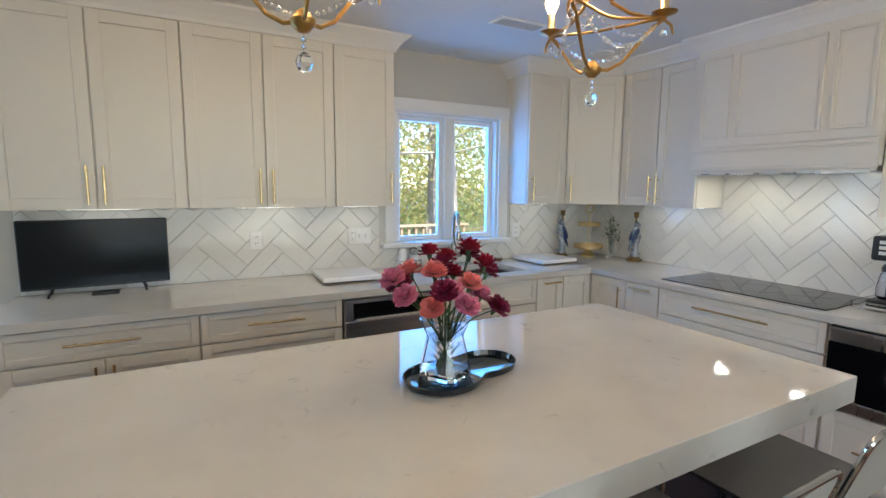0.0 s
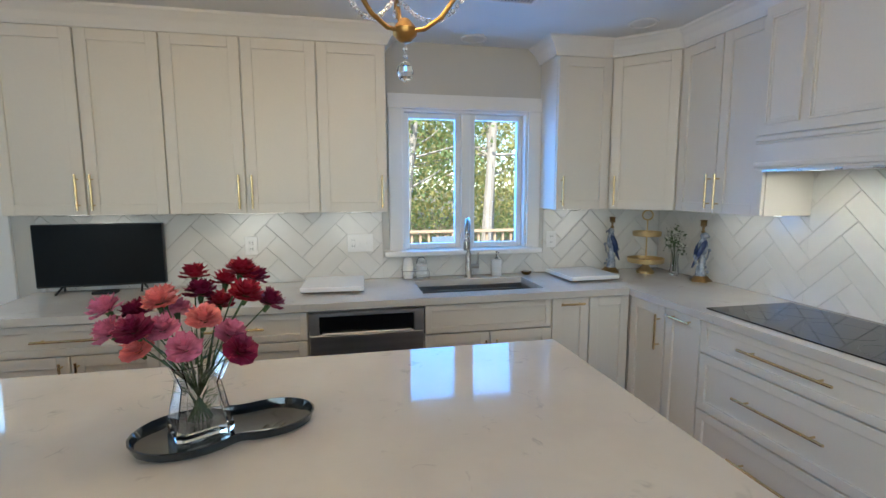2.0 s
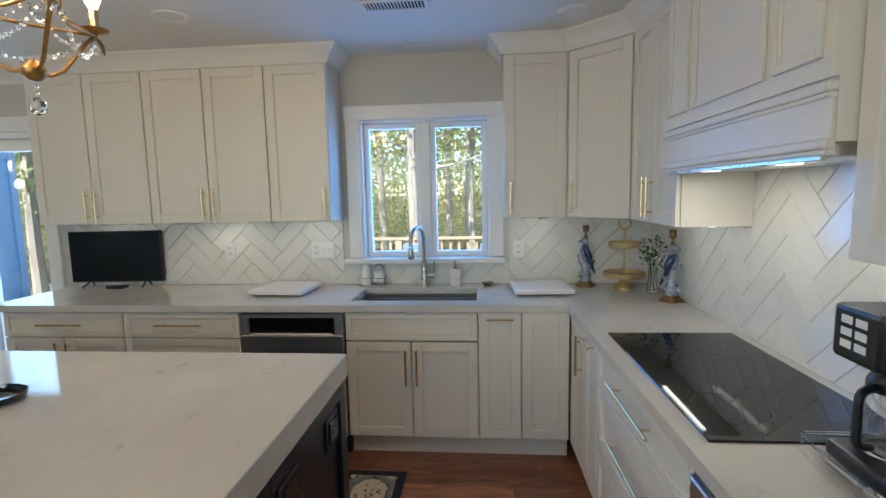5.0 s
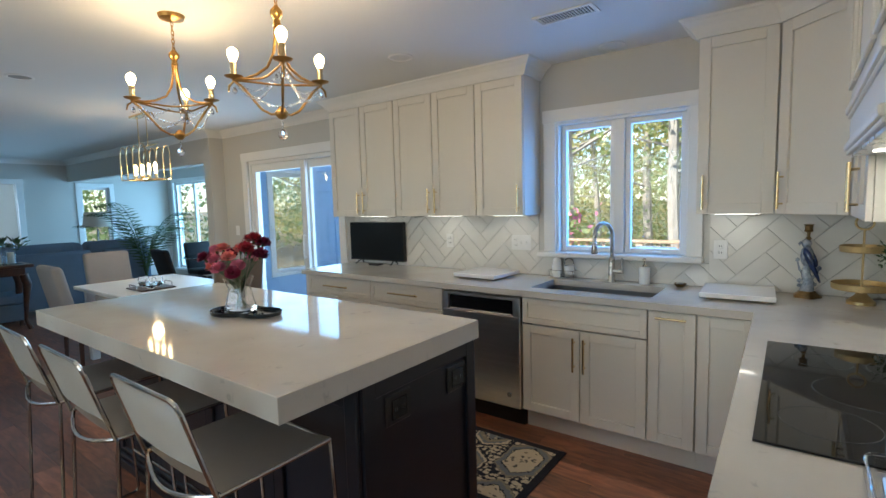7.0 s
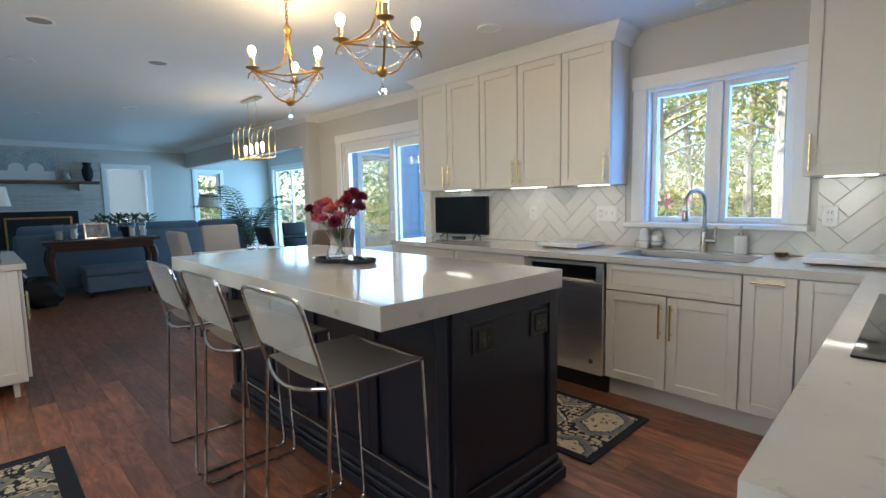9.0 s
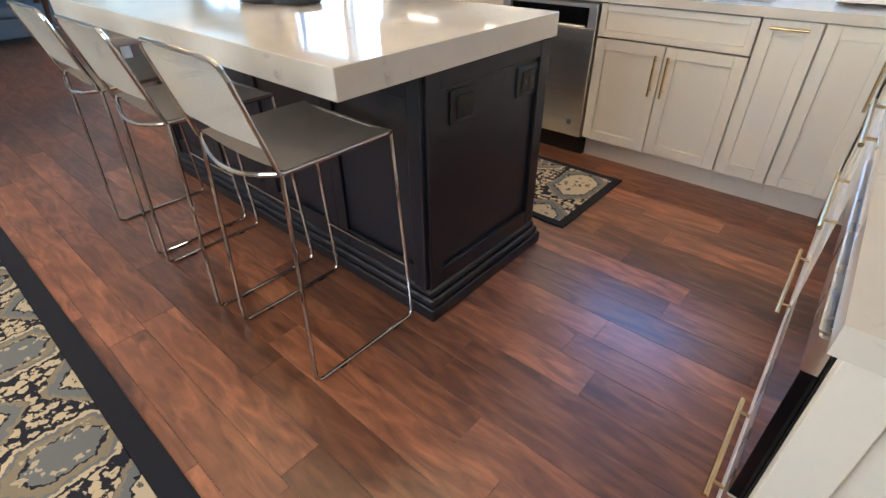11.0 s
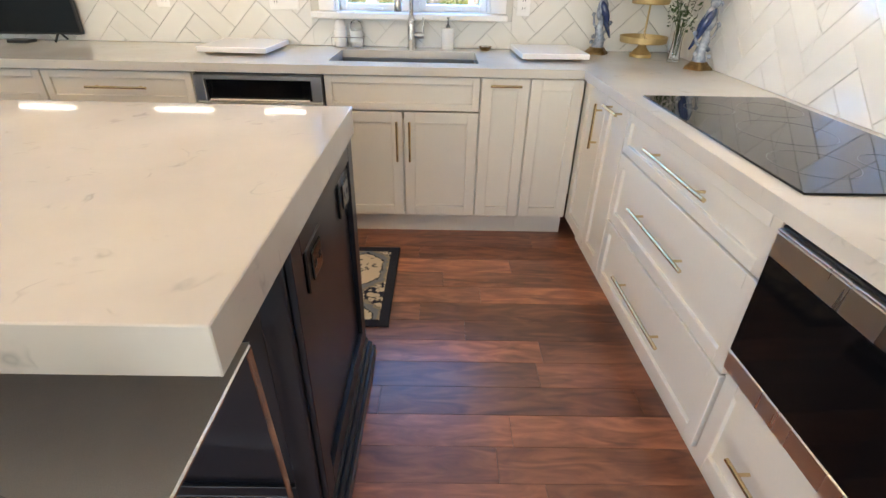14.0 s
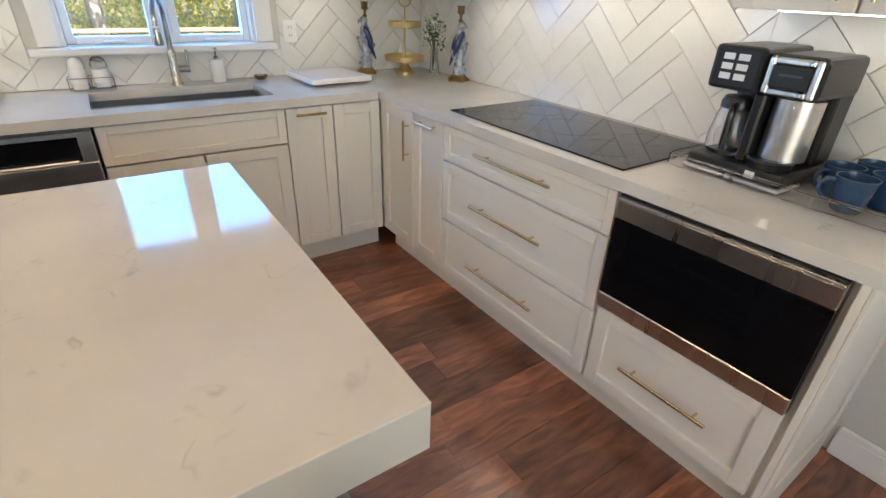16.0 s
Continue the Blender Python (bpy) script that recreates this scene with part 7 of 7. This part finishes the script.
cents = [(float(x), float(y), float(z)) for x, y, z in zip(g.uniform(-26, 16, 520), g.uniform(13, 24, 520), 4.4 * g.uniform(0, 1, 520) ** 2 - 0.7)]
me = leaf_mesh(cents, [1.3] * len(cents), 60, 5)
me.materials.append(FOLIAGE[0])
tagged(new("undergrowth", me), "tangled green undergrowth at the wood's edge", "shrubs", "", "stuff")
cents = [(float(x), float(y), float(z)) for x, y, z in zip(g.uniform(-46, 30, 1500), g.uniform(24, 34, 1500), 15 * g.uniform(0, 1, 1500) ** 1.4 - 0.8)]
me = leaf_mesh(cents, [2.2] * len(cents), 60, 6, 2.6)
me.materials.append(FOLIAGE[1])
tagged(new("far_woods", me), "far autumn woods of green and yellow leaves", "woods", "", "stuff")
cents = [(float(x), float(y), float(z)) for x, y, z in zip(g.uniform(-34, -20, 300), g.uniform(-8, 14, 300), 12 * g.uniform(0, 1, 300) ** 1.3 - 0.6)]
me = leaf_mesh(cents, [2.0] * len(cents), 70, 7, 2.0)
me.materials.append(FOLIAGE[2])
tagged(new("far_woods", me), "far dark green woods west of the house", "woods", "", "stuff")
t = thing("flowering_shrub", "pink flowering shrub beyond the deck rail", "shrub", (-3.6, 5.8, -0.9))
cents = [(-3.6 + rnd.gauss(0, 0.35), 5.8 + rnd.gauss(0, 0.3), rnd.uniform(-0.6, 1.25)) for i in range(40)]
for nm, mt, pr, sd in (("leaves", FOLIAGE[0], 40, 1), ("blossoms", PINK, 14, 2)):
    me = leaf_mesh(cents if nm == "leaves" else cents[:18], [0.4] * (40 if nm == "leaves" else 18), pr, sd)
    me.materials.append(mt)
    o = new(nm, me)
    o.parent, o.matrix_parent_inverse = t, BASE[t]

# ---- backsplash tiles: herringbone at 45 degrees ----
def clip(poly, x0, x1, z0, z1):
    for axis, lim, sign in ((0, x0, 1), (0, x1, -1), (1, z0, 1), (1, z1, -1)):
        out = []
        for a, b in zip(poly, poly[1:] + poly[:1]):
            ia, ib = (a[axis] - lim) * sign >= 0, (b[axis] - lim) * sign >= 0
            if ia:
                out.append(a)
            if ia != ib:
                k = (lim - a[axis]) / (b[axis] - a[axis])
                out.append((a[0] + k * (b[0] - a[0]), a[1] + k * (b[1] - a[1])))
        poly = out
        if len(poly) < 3:
            return []
    return poly


def area(p):
    return abs(sum(a[0] * b[1] - b[0] * a[1] for a, b in zip(p, p[1:] + p[:1]))) / 2


TW, TL, GAP = 0.1016, 0.3048, 0.0012


def herringbone(parent, m, regions, ox, oz):
    """Glazed tiles on a wall; local x along it, y = 0 its face, clipped to rectangles that do not overlap."""
    c = math.sqrt(0.5)
    for i in range(-60, 60):
        for j in range(-16, 16):
            bx, by = i * TW + j * TL, i * TW - j * TL
            for r in ((bx, bx + TL, by, by + TW), (bx, bx + TW, by + TW, by + TW + TL)):
                q = [(r[0] + GAP, r[2] + GAP), (r[1] - GAP, r[2] + GAP), (r[1] - GAP, r[3] - GAP), (r[0] + GAP, r[3] - GAP)]
                poly = [(ox + c * (u - v), oz + c * (u + v)) for u, v in q]
                for reg in regions:
                    p = clip(poly, *reg)
                    if len(p) < 3 or area(p) < 0.00008:
                        continue
                    cx_, cz_ = sum(a[0] for a in p) / len(p), sum(a[1] for a in p) / len(p)
                    bm = bmesh.new()
                    k = 0.0025
                    shrink = [(a[0] + (cx_ - a[0]) * k / max(0.02, math.hypot(a[0] - cx_, a[1] - cz_)), a[1] + (cz_ - a[1]) * k / max(0.02, math.hypot(a[0] - cx_, a[1] - cz_))) for a in p]
                    back = [bm.verts.new((a[0] - cx_, 0, a[1] - cz_)) for a in p]
                    mid2 = [bm.verts.new((a[0] - cx_, -0.0068, a[1] - cz_)) for a in p]
                    front = [bm.verts.new((a[0] - cx_, -0.0085, a[1] - cz_)) for a in shrink]
                    n = len(p)
                    for s_, e_ in ((back, mid2), (mid2, front)):
                        for h_ in range(n):
                            bm.faces.new((s_[h_], s_[(h_ + 1) % n], e_[(h_ + 1) % n], e_[h_]))
                    bm.faces.new(front)
                    bmesh.ops.recalc_face_normals(bm, faces=bm.faces[:])
                    me = bpy.data.meshes.new("tile")
                    bm.to_mesh(me)
                    bm.free()
                    me.materials.append(TILE)
                    o = new("tile", me)
                    o.parent = parent
                    # each tile is set by hand, a hair out of true
                    o.matrix_basis = m @ pose(cx_, -0.0012, cz_, rnd.gauss(0, 0.16), 0, rnd.gauss(0, 0.16))


GZ = CT1 + 0.002
MNW, MEW = pose(0, NW, 0), pose(EW, 0, 0, 0, 0, -90)
nreg = [(-3.40, -1.418, GZ, UZ0 - 0.002), (-1.418, -0.283, GZ, 1.060), (-0.283, EW - 0.010, GZ, UZ0 - 0.002)]
ereg = [(-EW + 0.010, 0.547, GZ, UZ0 - 0.002), (0.547, 1.502, GZ, HZ0 - 0.002), (1.502, 2.12, GZ, UZ0 - 0.002)]
for r in nreg:
    part("grout", box(r[0], r[1], -0.0012, -0.0002, r[2], r[3]), GROUT, wall_n, "", MNW)
for r in ereg:
    part("grout", box(r[0], r[1], -0.0012, -0.0002, r[2], r[3]), GROUT, wall_e, "", MEW)
herringbone(wall_n, MNW, nreg, -1.0, 1.0)
herringbone(wall_e, MEW, ereg, 1.0, 1.0)

# ---- floor boards ----
rnd = random.Random(2)
PW, PL = 0.128, 0.92
shapes = {}
far_bm = []
y = -4.45
while y < 2.25:
    x = -10.9 + rnd.uniform(-PL, 0)
    while x < EW:
        x0, x1 = max(x, -10.9), min(x + PL, EW)
        y1 = min(y + PW, 2.25)
        if x1 - x0 > 0.02 and (y < NW - 0.1 or x1 < -5.9):
            key = (round(x1 - x0, 3), round(y1 - y, 3))
            near = x1 > -4.6 and -3.9 < y < 0.2
            if near:
                if key not in shapes:
                    bm = box(0.0006, x1 - x0 - 0.0006, 0.0006, y1 - y - 0.0006, -0.008, 0.0, 0.0004)
                    me = bpy.data.meshes.new("plank")
                    bm.to_mesh(me)
                    bm.free()
                    me.materials.append(FLOOR)
                    shapes[key] = me
                o = new("plank", shapes[key])
                o.parent = floor
                o.location = (x0, y, 0)
            else:
                far_bm.append((x0, x1, y, y1))
        x += PL
    y += PW
verts, faces = [], []
for x0, x1, y0, y1 in far_bm:
    b0 = len(verts)
    e = 0.0008
    verts += [(x0 + e, y0 + e, 0), (x1 - e, y0 + e, 0), (x1 - e, y1 - e, 0), (x0 + e, y1 - e, 0), (x0, y0, -0.008), (x1, y0, -0.008), (x1, y1, -0.008), (x0, y1, -0.008)]
    faces += [(b0, b0 + 1, b0 + 2, b0 + 3)] + [(b0 + 4 + k, b0 + 4 + (k + 1) % 4, b0 + (k + 1) % 4, b0 + k) for k in range(4)]
me = bpy.data.meshes.new("far_planks")
me.from_pydata(verts, [], faces)
me.materials.append(FLOOR)
o = new("far_planks", me)
o.parent = floor
tagged(o, "red-brown boards of the farther rooms", "", "", "stuff")
